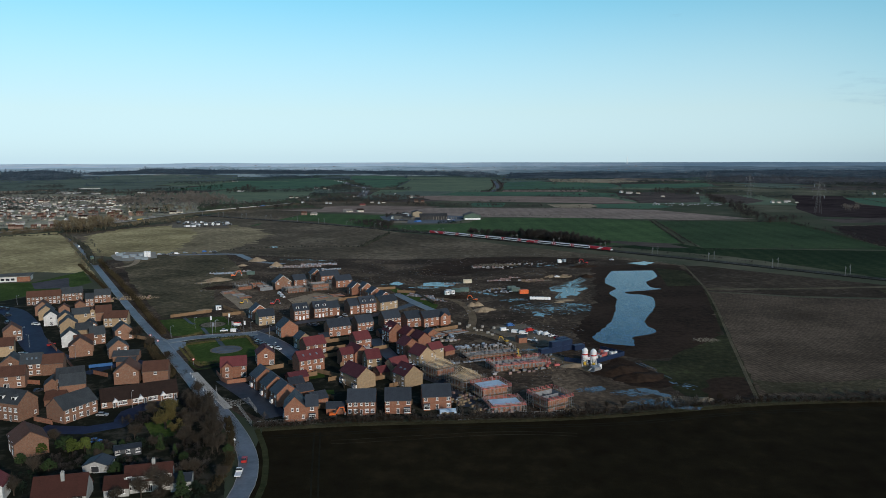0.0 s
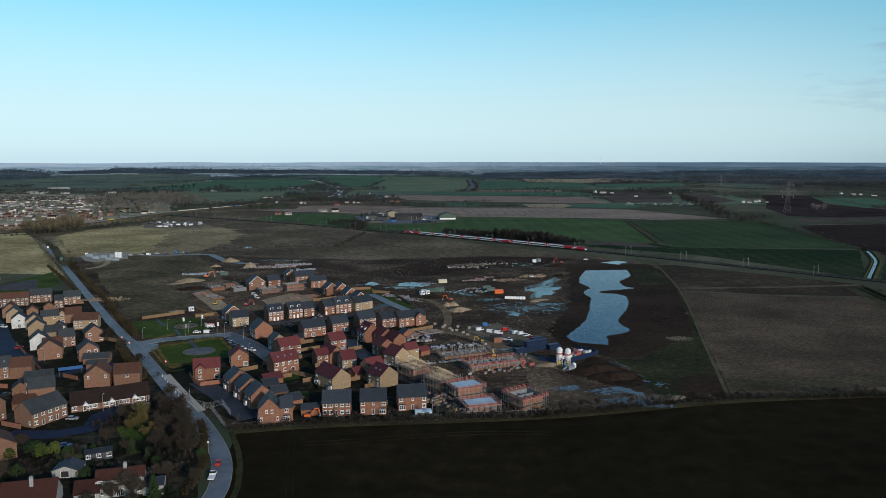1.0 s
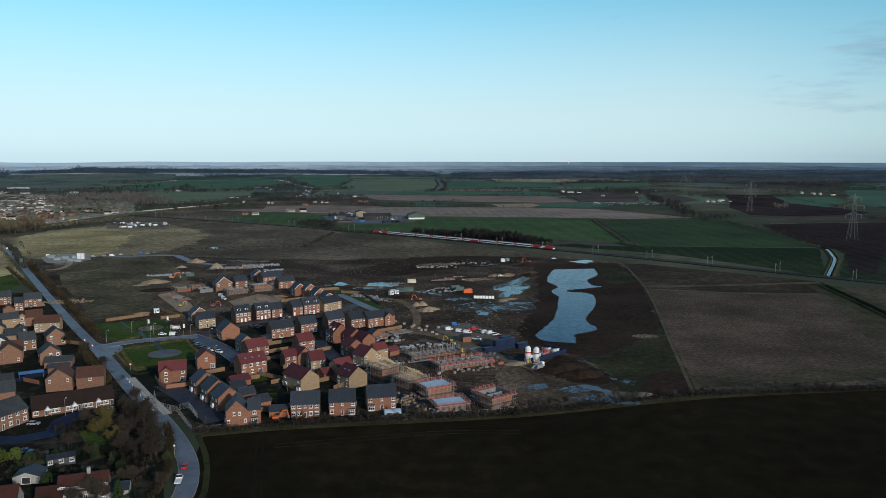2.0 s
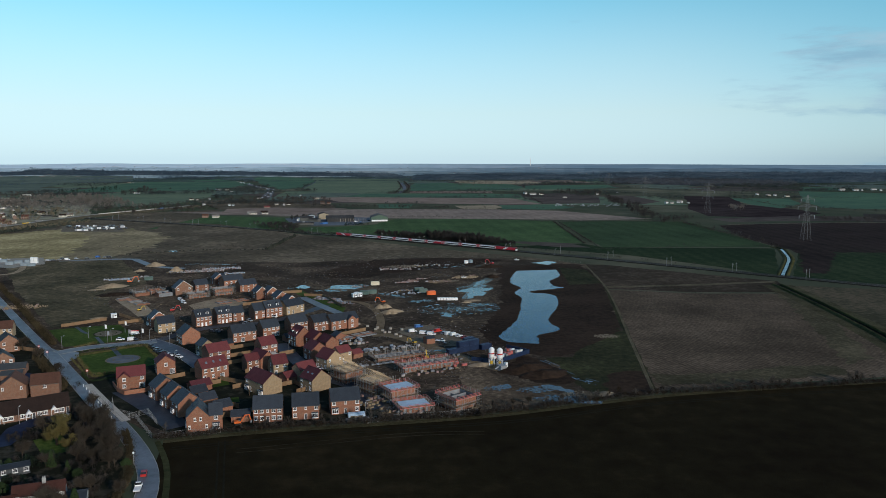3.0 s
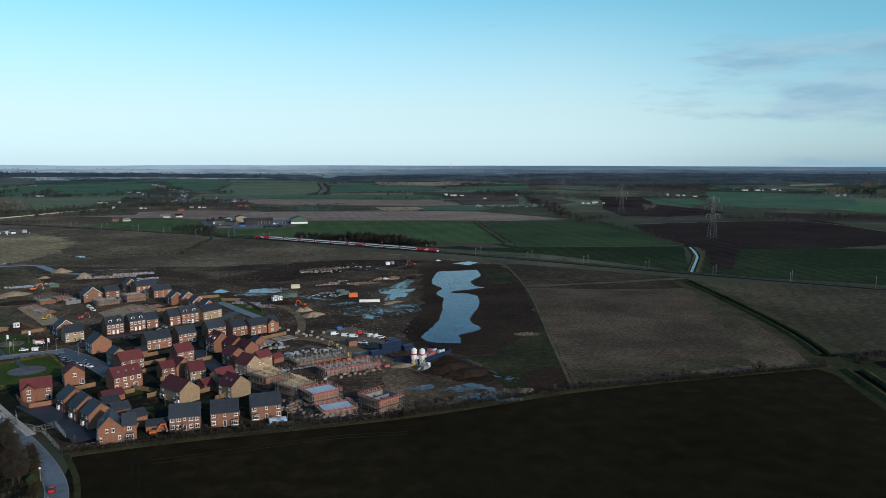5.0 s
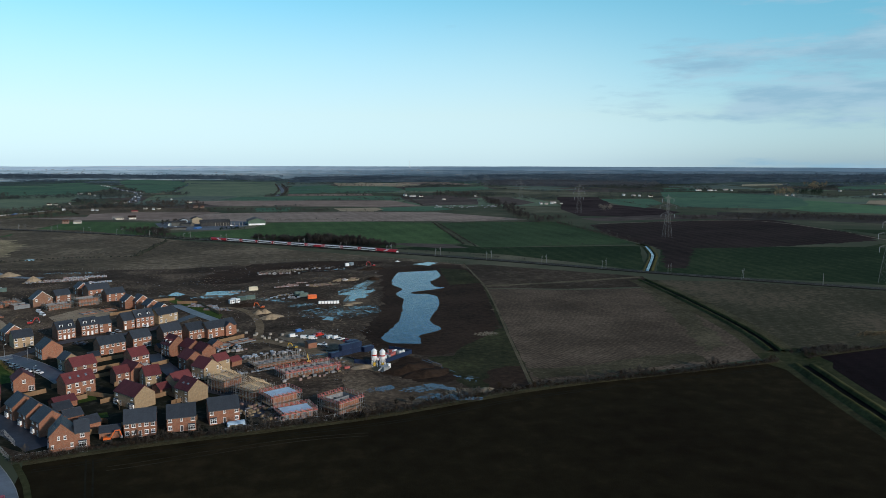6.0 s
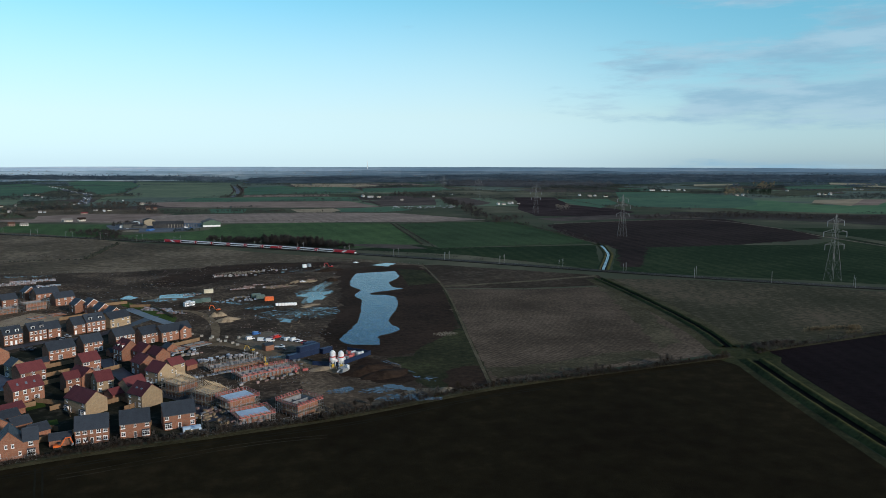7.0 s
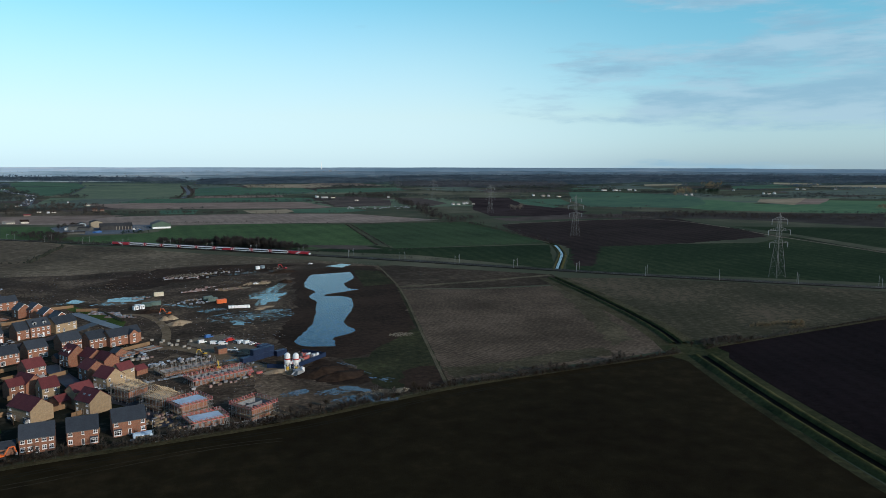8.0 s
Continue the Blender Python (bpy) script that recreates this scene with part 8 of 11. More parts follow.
for n, (x, y, h, k) in enumerate([(-113.7, 223.3, 5, "shrub"), (-119.9, 223.4, 5.5, "leafy"), (-117, 222, 5, "shrub"), (-126, 221, 4, "shrub"), (-96.4, 206.4, 4, "leafy"), (-90.5, 225, 5.5, "conifer"), (-117.4, 208.6, 4, "leafy"), (-109, 222, 4, "leafy"), (-84, 220, 4, "conifer"), (-128, 213, 4, "leafy"),
                                  (-103, 226, 3, "leafy"), (-80, 216, 3, "leafy"), (-75, 200, 3.5, "leafy"), (-68, 222, 3, "leafy")]):
    tree(x, y, h, k, n + 30)
for n, (x, y, h) in enumerate([(272, 282, 4), (280, 281, 4.5), (289, 281, 3.5), (296, 279, 3), (262, 276, 3), (258, 281, 3.5), (46, 250, 4), (60, 262, 3.5), (66, 263, 4), (26, 253, 3), (52, 259, 4), (122, 270, 3.5), (80, 266, 3)]):
    tree(x, y, h, "bare", n + 90)


def thicket(name, spots, mat, label, seed, spiky=4, solid=True):
    """Uncountable scrub or woodland: spots of (x, y, radius x, radius y, count, size, height)."""
    rng = random.Random(seed)
    sh = Shape()
    for x, y, rx, ry, count, size, high in spots:
        if size > 4:
            count, size, high = int(count * 3.4), size * .36, high * .62
        for _ in range(count):
            a, q = rng.uniform(0, 6.28), rng.random() ** .5
            px, py = x + rx * q * math.cos(a), y + ry * q * math.sin(a)
            h = high * rng.uniform(.45, 1.15)
            z0 = land_height(px, py)
            for _j in range((6 if high > 3.5 else 1) if solid else 0):
                if high > 3.5:
                    r = max(size * .55, high * .1) * rng.uniform(.6, 1.3)
                    sh.clump(px + rng.uniform(-1, 1) * size * 1.2, py + rng.uniform(-1, 1) * size * 1.2, z0 + h * rng.uniform(0, .75), r, r * rng.uniform(1.0, 1.9), rng)
                else:
                    sh.clump(px + rng.uniform(-1, 1) * size, py + rng.uniform(-1, 1) * size, z0, max(size, h * .5) * rng.uniform(.6, 1.3), h * rng.uniform(.6, 1.0), rng)
            if not solid:
                for _k in range(60):
                    b, r, e = rng.uniform(0, 6.28), size * rng.uniform(0, 1.2), rng.uniform(0, .8)
                    p0 = Vector((px + r * math.cos(b), py + r * math.sin(b), h * e))
                    d = Vector((math.cos(b) * rng.uniform(-.2, .9), math.sin(b) * rng.uniform(-.2, .9), rng.uniform(.3, 1))) * h * rng.uniform(.15, .4)
                    n = Vector((-d.y, d.x, 0)).normalized() * .03
                    sh.face(p0 - n, p0 + n, p0 + d)
            for _k in range(spiky):
                b, r = rng.uniform(0, 6.28), size * rng.uniform(.1, .9)
                w = .05 + size * .05
                z0 = land_height(px, py) + h * rng.uniform(.45, .9)
                sh.face((px + r * math.cos(b) - w, py + r * math.sin(b), z0), (px + r * math.cos(b) + w, py + r * math.sin(b), z0), (px + r * math.cos(b) * 1.15, py + r * math.sin(b), z0 + h * rng.uniform(.15, .4)))
    return tagged(part(name, sh, mat), label, "scrub" if "scrub" in name else "woodland", kind="stuff")


thicket("roadside_scrub", [(-91, 268, 4, 6, 22, .8, 2.4), (-86, 258, 4, 6, 24, .8, 2.6), (-81, 247, 4, 6, 24, .8, 2.4), (-76, 234, 4, 7, 24, .8, 2.0), (-72, 219, 3, 8, 22, .7, 1.8), (-100, 284, 2, 8, 18, .7, 1.8), (-112, 303, 2, 9, 20, .7, 1.8), (-126, 328, 2, 12, 26, .8, 2.2), (-70, 203, 3, 8, 16, .7, 1.6)], TWIG, "tangled leafless scrub beside the road", 12, 0, False)

# ---- far things: distance with haze painted on, train, pylons, town, farm ----
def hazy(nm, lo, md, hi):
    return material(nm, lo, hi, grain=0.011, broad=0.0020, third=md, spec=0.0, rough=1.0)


# Air haze and eastern cloud shade are painted into these band tones.
WEST_HAZE_TONES = [((0.04, 0.062, 0.055), (0.07, 0.098, 0.085), (0.125, 0.15, 0.125)), ((0.192, 0.264, 0.288), (0.312, 0.396, 0.408), (0.528, 0.564, 0.528)), ((0.375, 0.488, 0.525), (0.525, 0.637, 0.663), (0.725, 0.8, 0.787)), ((0.59, 0.72, 0.779), (0.708, 0.826, 0.873), (0.85, 0.88, 0.88))]
EAST_HAZE_TONES = [((0.040, 0.062, 0.055), (0.070, 0.098, 0.085), (0.125, 0.150, 0.125)), ((0.075, 0.115, 0.140), (0.11, 0.155, 0.18), (0.19, 0.23, 0.24)), ((0.105, 0.160, 0.195), (0.15, 0.21, 0.245), (0.24, 0.29, 0.31)), ((0.19, 0.28, 0.335), (0.24, 0.33, 0.385), (0.32, 0.40, 0.45))]
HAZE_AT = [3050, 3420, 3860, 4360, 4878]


def haze_edge(k, a):
    """Uneven meeting line of two painted haze tones."""
    if k in (0, 4):
        return HAZE_AT[k]
    return HAZE_AT[k] + 150 * noise.noise((a * 9, k * 3.3, 1)) + 110 * noise.noise((a * 40, k * 5.1, 4))


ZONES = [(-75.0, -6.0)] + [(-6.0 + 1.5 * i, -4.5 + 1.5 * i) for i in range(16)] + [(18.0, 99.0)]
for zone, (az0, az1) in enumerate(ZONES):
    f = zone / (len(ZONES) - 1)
    mats = [hazy("hazy distance", *[tuple(a + (b - a) * f for a, b in zip(p, q)) for p, q in zip(w, e)]) for w, e in zip(WEST_HAZE_TONES, EAST_HAZE_TONES)]
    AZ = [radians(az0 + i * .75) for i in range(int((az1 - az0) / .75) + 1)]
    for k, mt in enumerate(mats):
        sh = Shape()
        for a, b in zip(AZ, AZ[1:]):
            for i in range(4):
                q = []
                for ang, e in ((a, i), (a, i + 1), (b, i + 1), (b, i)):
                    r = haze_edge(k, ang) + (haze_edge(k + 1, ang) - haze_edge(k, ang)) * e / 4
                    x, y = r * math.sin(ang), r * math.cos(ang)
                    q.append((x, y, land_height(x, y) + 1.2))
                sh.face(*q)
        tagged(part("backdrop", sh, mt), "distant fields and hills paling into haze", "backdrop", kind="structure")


# ---- woods and hedges of the plain, as fine upright twigs ----
def twig_mesh(name, mat, px, py, rad, high, per, rng, fat=1.0):
    """Bare crowns: per thin slivers for each tree, spread over a rounded crown, with a stem below."""
    n = len(px)
    z0 = np.array([land_height(x, y) for x, y in zip(px, py)])
    t = np.repeat(np.arange(n), per)
    m = len(t)
    a, e, q = rng.uniform(0, 2 * np.pi, m), rng.uniform(-.75, 1.5, m), rng.random(m) ** .45
    d = np.stack([np.cos(a) * np.cos(e), np.sin(a) * np.cos(e), np.sin(e)], 1)
    size = np.stack([rad[t], rad[t], high[t] * .44], 1)
    base = np.stack([px[t], py[t], z0[t] + high[t] * .48], 1) + d * size * q[:, None] * .86
    base[:, 2] = np.maximum(base[:, 2], z0[t])
    run = d * [.8, .8, .6] + [0, 0, .4] + rng.uniform(-.6, .6, (m, 3))
    run *= (high[t] * rng.uniform(.07, .2, m))[:, None] / fat
    side = np.stack([-np.sin(a), np.cos(a), np.zeros(m)], 1) * (rad[t] * rng.uniform(.05, .17, m) * (40 / per) ** .5 * fat)[:, None]
    v = np.stack([base - side, base + side, base + run], 1).reshape(-1, 3)
    stem = np.stack([np.stack([px - .05 * rad, py, z0 - .3], 1), np.stack([px + .05 * rad, py, z0 - .3], 1), np.stack([px, py, z0 + high * .5], 1)], 1).reshape(-1, 3)
    v = np.concatenate([v, stem])
    me = bpy.data.meshes.new(name)
    me.from_pydata(v.tolist(), [], np.arange(len(v)).reshape(-1, 3).tolist())
    me.materials.append(mat)
    me.update()
    return me


def ragged(ring, seed):
    """The outline of a far wood with bays and tongues."""
    out = []
    for p, q in zip(ring, np.roll(ring, -1, 0)):
        k = max(1, int(np.hypot(*(q - p)) / 25))
        for j in range(k):
            x, y = p + (q - p) * j / k
            out.append((x + 45 * noise.noise((x / 90, y / 90, seed)), y + 45 * noise.noise((x / 90 + 9, y / 90, seed)) + 30 * noise.noise((x / 30, y / 30, seed))))
    return np.array(out)


def bare_wood(name, ring, count, r, h, mat, label, seed, per=40):
    """Leafless wood or scrub filling a plan outline with trees of about radius r and height h."""
    rng = np.random.default_rng(seed)
    ring = np.array(ring, float)
    lo, hi = ring.min(0), ring.max(0)
    pts = rng.uniform(lo, hi, (count * 14, 2))
    far = max(np.hypot(*ring.T)) > 2900
    if far:
        ring = ragged(ring, seed)
    inside = np.zeros(len(pts), bool)
    for (x0, y0), (x1, y1) in zip(ring, np.roll(ring, -1, 0)):
        if y0 != y1:
            inside ^= ((y0 > pts[:, 1]) != (y1 > pts[:, 1])) & (pts[:, 0] < (x1 - x0) * (pts[:, 1] - y0) / (y1 - y0) + x0)
    pts = pts[inside]
    lump = np.array([noise.noise((x / (r * 7), y / (r * 7), seed)) for x, y in pts])
    pts = pts[lump > rng.uniform(-.75, .15, len(pts))][:count]
    f = rng.uniform(.55, 1.25, len(pts))
    me = twig_mesh(name, mat, pts[:, 0], pts[:, 1], r * f * rng.uniform(.8, 1.25, len(pts)), h * f, int(per * 1.7) if far else per, rng, 1.9 if far else 1.25 if ring[:, 1].min() > 1150 else 1.0)
    ob = tagged(part(name, me, None), label, "scrub" if "scrub" in name else "woodland", kind="stuff")
    if far:
        tagged(canopy(ring, h * .6, mat, seed), label, "woodland", kind="stuff")
    return ob


def canopy(ring, high, mat, seed):
    """The closed tops of a far wood: a rough sheet over its outline."""
    step = 20.0
    lo, hi = ring.min(0), ring.max(0)
    nx, ny = int((hi[0] - lo[0]) / step) + 2, int((hi[1] - lo[1]) / step) + 2
    sh, at = Shape(), {}
    for i in range(nx):
        for j in range(ny):
            x, y = lo[0] + i * step, lo[1] + j * step
            inside = False
            for (x0, y0), (x1, y1) in zip(ring, np.roll(ring, -1, 0)):
                if (y0 > y) != (y1 > y) and x < (x1 - x0) * (y - y0) / (y1 - y0) + x0:
                    inside = not inside
            if inside:
                at[i, j] = len(sh.v)
                sh.v.append((x, y, land_height(x, y) + 1.0 + high * (1 + .3 * noise.noise((x / 60, y / 60, seed)) + .3 * noise.noise((x / 25, y / 25, seed)))))
    for i, j in at:
        q = [(i, j), (i + 1, j), (i + 1, j + 1), (i, j + 1)]
        if all(c in at for c in q):
            sh.f.append(tuple(at[c] for c in q))
    for i, j in at:
        inner = min(max(abs(u), abs(v)) for u in range(-4, 5) for v in range(-4, 5) if (u, v) == (4, 4) or (i + u, j + v) not in at) - 1
        if inner < 3:
            x, y, z = sh.v[at[i, j]]
            g = land_height(x, y)
            sh.v[at[i, j]] = (x, y, g + 1.0 + (z - g - 1.0) * inner / 3)
    return part("woodland", sh, mat)


def twig_line(name, pts, wide, high, mat, label, seed, step=6, per=34):
    """A bare hedge along a rounded line, uneven in height, with a taller tree here and there."""
    rng = np.random.default_rng(seed)
    line = smooth_line(pts, step * .5)
    pos = np.array([tuple(p) for p in line]) + rng.uniform(-.5, .5, (len(line), 2)) * wide
    f = np.array([1 + .8 * noise.noise((x / 30, y / 30, seed)) for x, y in pos]) * rng.uniform(.6, 1.2, len(pos))
    tall = np.where(rng.random(len(pos)) < .06, 2.2, 1.0)
    me = twig_mesh(name, mat, pos[:, 0], pos[:, 1], np.maximum(wide * .5, step * .34) * np.sqrt(tall), high * f * tall, per, rng, 1.6 if pos[:, 1].min() > 1250 else 1.0)
    return tagged(part(name, me, None), label, "hedge", kind="stuff")


FIELDS = []


def draped(name, pts, mat, label, z):
    """A far field that follows the land, its edges a little uneven."""
    mid = sum((Vector(p) for p in pts), Vector((0, 0))) / len(pts)
    ring = []
    for p, q in zip(pts, pts[1:] + pts[:1]):
        p, q = Vector(p), Vector(q)
        k = max(1, int((q - p).length / 60))
        n = Vector((-(q - p).y, (q - p).x)).normalized()
        for j in range(k):
            c = p.lerp(q, j / k)
            ring.append(c + n * 7 * noise.noise((c.x * .01, c.y * .01, z)))
    if name == "field":
        FIELDS.append([tuple(c) for c in ring])
    sh = Shape()
    flat = max(c.length for c in ring) < 3000
    if flat:
        sh.face(*[(c.x, c.y, z) for c in ring])
    else:
        for c, e in zip(ring, ring[1:] + ring[:1]):
            for i in range(6):
                quad = [mid.lerp(c, i / 6), mid.lerp(c, (i + 1) / 6), mid.lerp(e, (i + 1) / 6), mid.lerp(e, i / 6)]
                sh.face(*[(v.x, v.y, land_height(v.x, v.y) + z + .1 + 1.3 * max(0, min(1, (v.length - 2980) / 120))) for v in (quad if i else quad[:3])])
    return tagged(part(name, sh, mat), label, "field", kind="structure")


twig_line('boundary_hedge', [(-64.2, 243.4), (-32.7, 247.9), (14.8, 250.7), (53.4, 254.3), (118.8, 267.6), (175.5, 268.6), (242.5, 272.9)], 2.6, 2.3, WOOD_BROWN, 'bare brown hedge along the field edge', 3, 1.1, 110)
twig_line('boundary_hedge', [(-64.2, 243.4), (-32.7, 247.9), (14.8, 250.7), (53.4, 254.3), (118.8, 267.6), (175.5, 268.6), (242.5, 272.9)], 2.3, 1.6, NEAR_HEDGE, 'dark brambles at the foot of the hedge', 23, 1.0, 80)
twig_line('boundary_hedge', [(260.6, 273.5), (283.1, 277.6), (413.6, 289.7)], 1.6, 1.4, WOOD_BROWN, 'bare brown hedge along the field edge', 4, 1.1, 110)
twig_line('boundary_hedge', [(260.6, 273.5), (283.1, 277.6), (413.6, 289.7)], 1.28, 0.84, NEAR_HEDGE, 'dark brambles at the foot of the hedge', 24, 1.0, 80)
for n, (x, y, w, d, k) in enumerate([(332, 303, 14, 2.4, 60), (350, 299, 6, 3, 44), (345, 292, 8, 1.6, 24), (272, 281, 9, 3, 44), (284, 282, 7, 2.5, 36)]):
    bare_wood("field_scrub", [(x - w, y - d), (x + w, y - d), (x + w, y + d), (x - w, y + d)], k, 1.3, (1.7, 2.0, 1.2, 3.0, 3.0)[n], (WOOD_PALE, WOOD_PALE, WOOD_PALE, WOOD_DARK, WOOD_BROWN)[n], "low patch of scrub and brambles", 160 + n, 200)
for n, (x, y, w, d) in enumerate([(-112, 226, 10, 4), (-100, 213, 9, 4), (-91, 211, 8, 5), (-118, 213, 8, 6), (-96, 229, 9, 5), (-86, 205, 7, 5), (-106, 250, 7, 4), (-124, 200, 8, 6), (-76, 208, 5, 8), (-80, 224, 5, 7), (-70, 190, 4, 9)]):
    bare_wood("garden_scrub", [(x - w, y - d), (x + w, y - d), (x + w, y + d), (x - w, y + d)], 34, 1.3, 2.2, (WOOD_DARK, WOOD_GREEN, WOOD_BROWN)[n % 3], "overgrown winter garden shrubs", 140 + n, 260)
bare_wood("railway_scrub", [(28, 872), (62, 846), (96, 812), (126, 786), (152, 760), (172, 752), (166, 772), (150, 800), (128, 822), (98, 842), (60, 868), (34, 884)], 560, 2.8, 7.5, WOOD_DARK, "dense leafless scrub along the railway", 90, 120)
bare_wood("railway_scrub", [(78, 838), (104, 810), (128, 790), (146, 782), (140, 802), (118, 822), (92, 838)], 170, 3.4, 10.5, WOOD_DARK, "taller leafless trees in the railway scrub", 91, 170)
bare_wood("railway_scrub", [(-100, 968), (-20, 897), (28, 860), (30, 868), (-16, 906), (-96, 976)], 110, 2.2, 3.4, WOOD_DARK, "low dark scrub beside the track", 92, 70)
bare_wood("railway_scrub", [(170, 745), (220, 686), (300, 596), (304, 600), (226, 692), (174, 752)], 60, 1.6, 2.0, WOOD_DARK, "low dark scrub beside the track", 93, 70)
rp = random.Random(12)
for _ in range(46):
    a, r = rp.uniform(-33, 57), rp.uniform(1650, 3000)
    w, d, sk = rp.uniform(60, 240), rp.uniform(60, 190), rp.uniform(-60, 60)
    x, y, tn = r * math.sin(radians(a)), r * math.cos(radians(a)), radians(rp.choice([-12, 8, 20, 75]) + rp.uniform(-6, 6))
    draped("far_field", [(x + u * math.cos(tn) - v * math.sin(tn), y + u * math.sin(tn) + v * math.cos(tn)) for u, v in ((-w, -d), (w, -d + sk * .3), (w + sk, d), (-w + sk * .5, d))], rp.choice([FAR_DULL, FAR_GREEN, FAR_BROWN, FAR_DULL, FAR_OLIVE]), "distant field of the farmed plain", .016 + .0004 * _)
draped('rough_ground', [(864, 1148), (979, 1049), (1259, 902), (996, 711), (953, 837), (880, 942), (750, 996)], FAR_SCRUB, 'dark brown rough ground below the tree belt', .012)
draped('road_bank', [(-472, 778), (-441, 788), (-422, 798), (-377, 835), (-340, 909), (-287, 1023), (-269, 972), (-292, 832), (-341, 755), (-380, 728), (-449, 740)], DRY_BANK, 'pale rough grass along the bypass', .02)
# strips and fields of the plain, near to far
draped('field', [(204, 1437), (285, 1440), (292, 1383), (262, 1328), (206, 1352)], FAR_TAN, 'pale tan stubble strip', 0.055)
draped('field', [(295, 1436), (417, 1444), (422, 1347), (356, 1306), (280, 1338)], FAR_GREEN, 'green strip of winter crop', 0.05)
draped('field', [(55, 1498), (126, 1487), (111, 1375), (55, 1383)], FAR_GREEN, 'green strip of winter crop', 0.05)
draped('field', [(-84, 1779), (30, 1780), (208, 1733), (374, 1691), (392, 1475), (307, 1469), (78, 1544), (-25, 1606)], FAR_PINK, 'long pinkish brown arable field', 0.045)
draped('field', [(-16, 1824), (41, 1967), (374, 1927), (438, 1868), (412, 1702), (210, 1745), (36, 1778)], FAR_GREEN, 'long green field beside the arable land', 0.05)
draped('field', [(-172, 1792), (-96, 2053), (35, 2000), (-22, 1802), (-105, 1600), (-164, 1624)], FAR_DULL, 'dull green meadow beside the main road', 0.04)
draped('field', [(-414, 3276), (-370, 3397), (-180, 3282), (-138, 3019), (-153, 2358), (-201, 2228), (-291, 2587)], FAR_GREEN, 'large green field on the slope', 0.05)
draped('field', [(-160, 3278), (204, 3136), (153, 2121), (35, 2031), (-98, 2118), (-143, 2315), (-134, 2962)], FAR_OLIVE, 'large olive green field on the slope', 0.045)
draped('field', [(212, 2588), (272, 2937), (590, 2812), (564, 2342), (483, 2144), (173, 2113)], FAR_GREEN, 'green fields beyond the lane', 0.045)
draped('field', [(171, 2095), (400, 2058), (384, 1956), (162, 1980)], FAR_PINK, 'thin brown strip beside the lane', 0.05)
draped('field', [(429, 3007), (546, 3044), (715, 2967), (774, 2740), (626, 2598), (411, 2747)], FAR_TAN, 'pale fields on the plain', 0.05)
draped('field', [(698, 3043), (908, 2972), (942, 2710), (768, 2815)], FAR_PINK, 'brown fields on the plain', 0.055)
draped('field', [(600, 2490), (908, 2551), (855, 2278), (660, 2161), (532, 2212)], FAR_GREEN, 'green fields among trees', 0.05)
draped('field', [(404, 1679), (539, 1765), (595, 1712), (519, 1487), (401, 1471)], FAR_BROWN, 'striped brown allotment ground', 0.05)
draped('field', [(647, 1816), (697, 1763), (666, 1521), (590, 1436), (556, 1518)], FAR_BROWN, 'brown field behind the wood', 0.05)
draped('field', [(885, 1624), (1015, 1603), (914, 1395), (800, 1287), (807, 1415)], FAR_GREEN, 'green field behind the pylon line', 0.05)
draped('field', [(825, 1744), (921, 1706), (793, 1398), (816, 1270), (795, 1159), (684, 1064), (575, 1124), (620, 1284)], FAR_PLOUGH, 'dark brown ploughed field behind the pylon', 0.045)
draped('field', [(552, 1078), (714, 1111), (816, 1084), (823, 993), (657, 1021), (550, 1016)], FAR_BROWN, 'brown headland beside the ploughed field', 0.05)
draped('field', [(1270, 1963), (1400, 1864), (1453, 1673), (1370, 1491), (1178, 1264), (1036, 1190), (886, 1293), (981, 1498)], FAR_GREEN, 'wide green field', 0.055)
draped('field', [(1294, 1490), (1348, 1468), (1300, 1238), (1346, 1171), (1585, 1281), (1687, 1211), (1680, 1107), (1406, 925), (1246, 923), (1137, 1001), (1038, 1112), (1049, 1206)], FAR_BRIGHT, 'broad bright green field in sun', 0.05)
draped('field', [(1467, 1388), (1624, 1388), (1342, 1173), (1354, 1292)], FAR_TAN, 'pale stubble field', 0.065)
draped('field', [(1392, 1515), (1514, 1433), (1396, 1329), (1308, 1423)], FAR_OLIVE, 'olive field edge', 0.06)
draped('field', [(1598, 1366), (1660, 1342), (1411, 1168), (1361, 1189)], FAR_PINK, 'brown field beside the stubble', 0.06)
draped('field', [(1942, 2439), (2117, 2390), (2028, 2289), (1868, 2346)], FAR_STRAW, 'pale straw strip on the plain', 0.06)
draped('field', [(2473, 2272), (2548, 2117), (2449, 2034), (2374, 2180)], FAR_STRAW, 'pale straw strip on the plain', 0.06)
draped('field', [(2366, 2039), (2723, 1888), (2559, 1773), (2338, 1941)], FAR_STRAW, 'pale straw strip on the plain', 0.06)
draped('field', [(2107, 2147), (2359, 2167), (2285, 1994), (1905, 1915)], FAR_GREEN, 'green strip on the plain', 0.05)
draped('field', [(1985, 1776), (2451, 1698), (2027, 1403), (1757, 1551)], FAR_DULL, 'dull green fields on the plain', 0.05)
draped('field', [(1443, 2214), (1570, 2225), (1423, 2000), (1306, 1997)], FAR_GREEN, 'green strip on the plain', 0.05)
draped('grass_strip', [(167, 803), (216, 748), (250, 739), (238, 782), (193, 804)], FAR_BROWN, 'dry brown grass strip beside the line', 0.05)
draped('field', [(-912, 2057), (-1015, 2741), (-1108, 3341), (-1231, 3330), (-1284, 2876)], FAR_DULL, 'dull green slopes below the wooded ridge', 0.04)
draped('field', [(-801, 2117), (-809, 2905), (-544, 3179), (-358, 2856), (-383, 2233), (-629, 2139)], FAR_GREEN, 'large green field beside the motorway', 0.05)
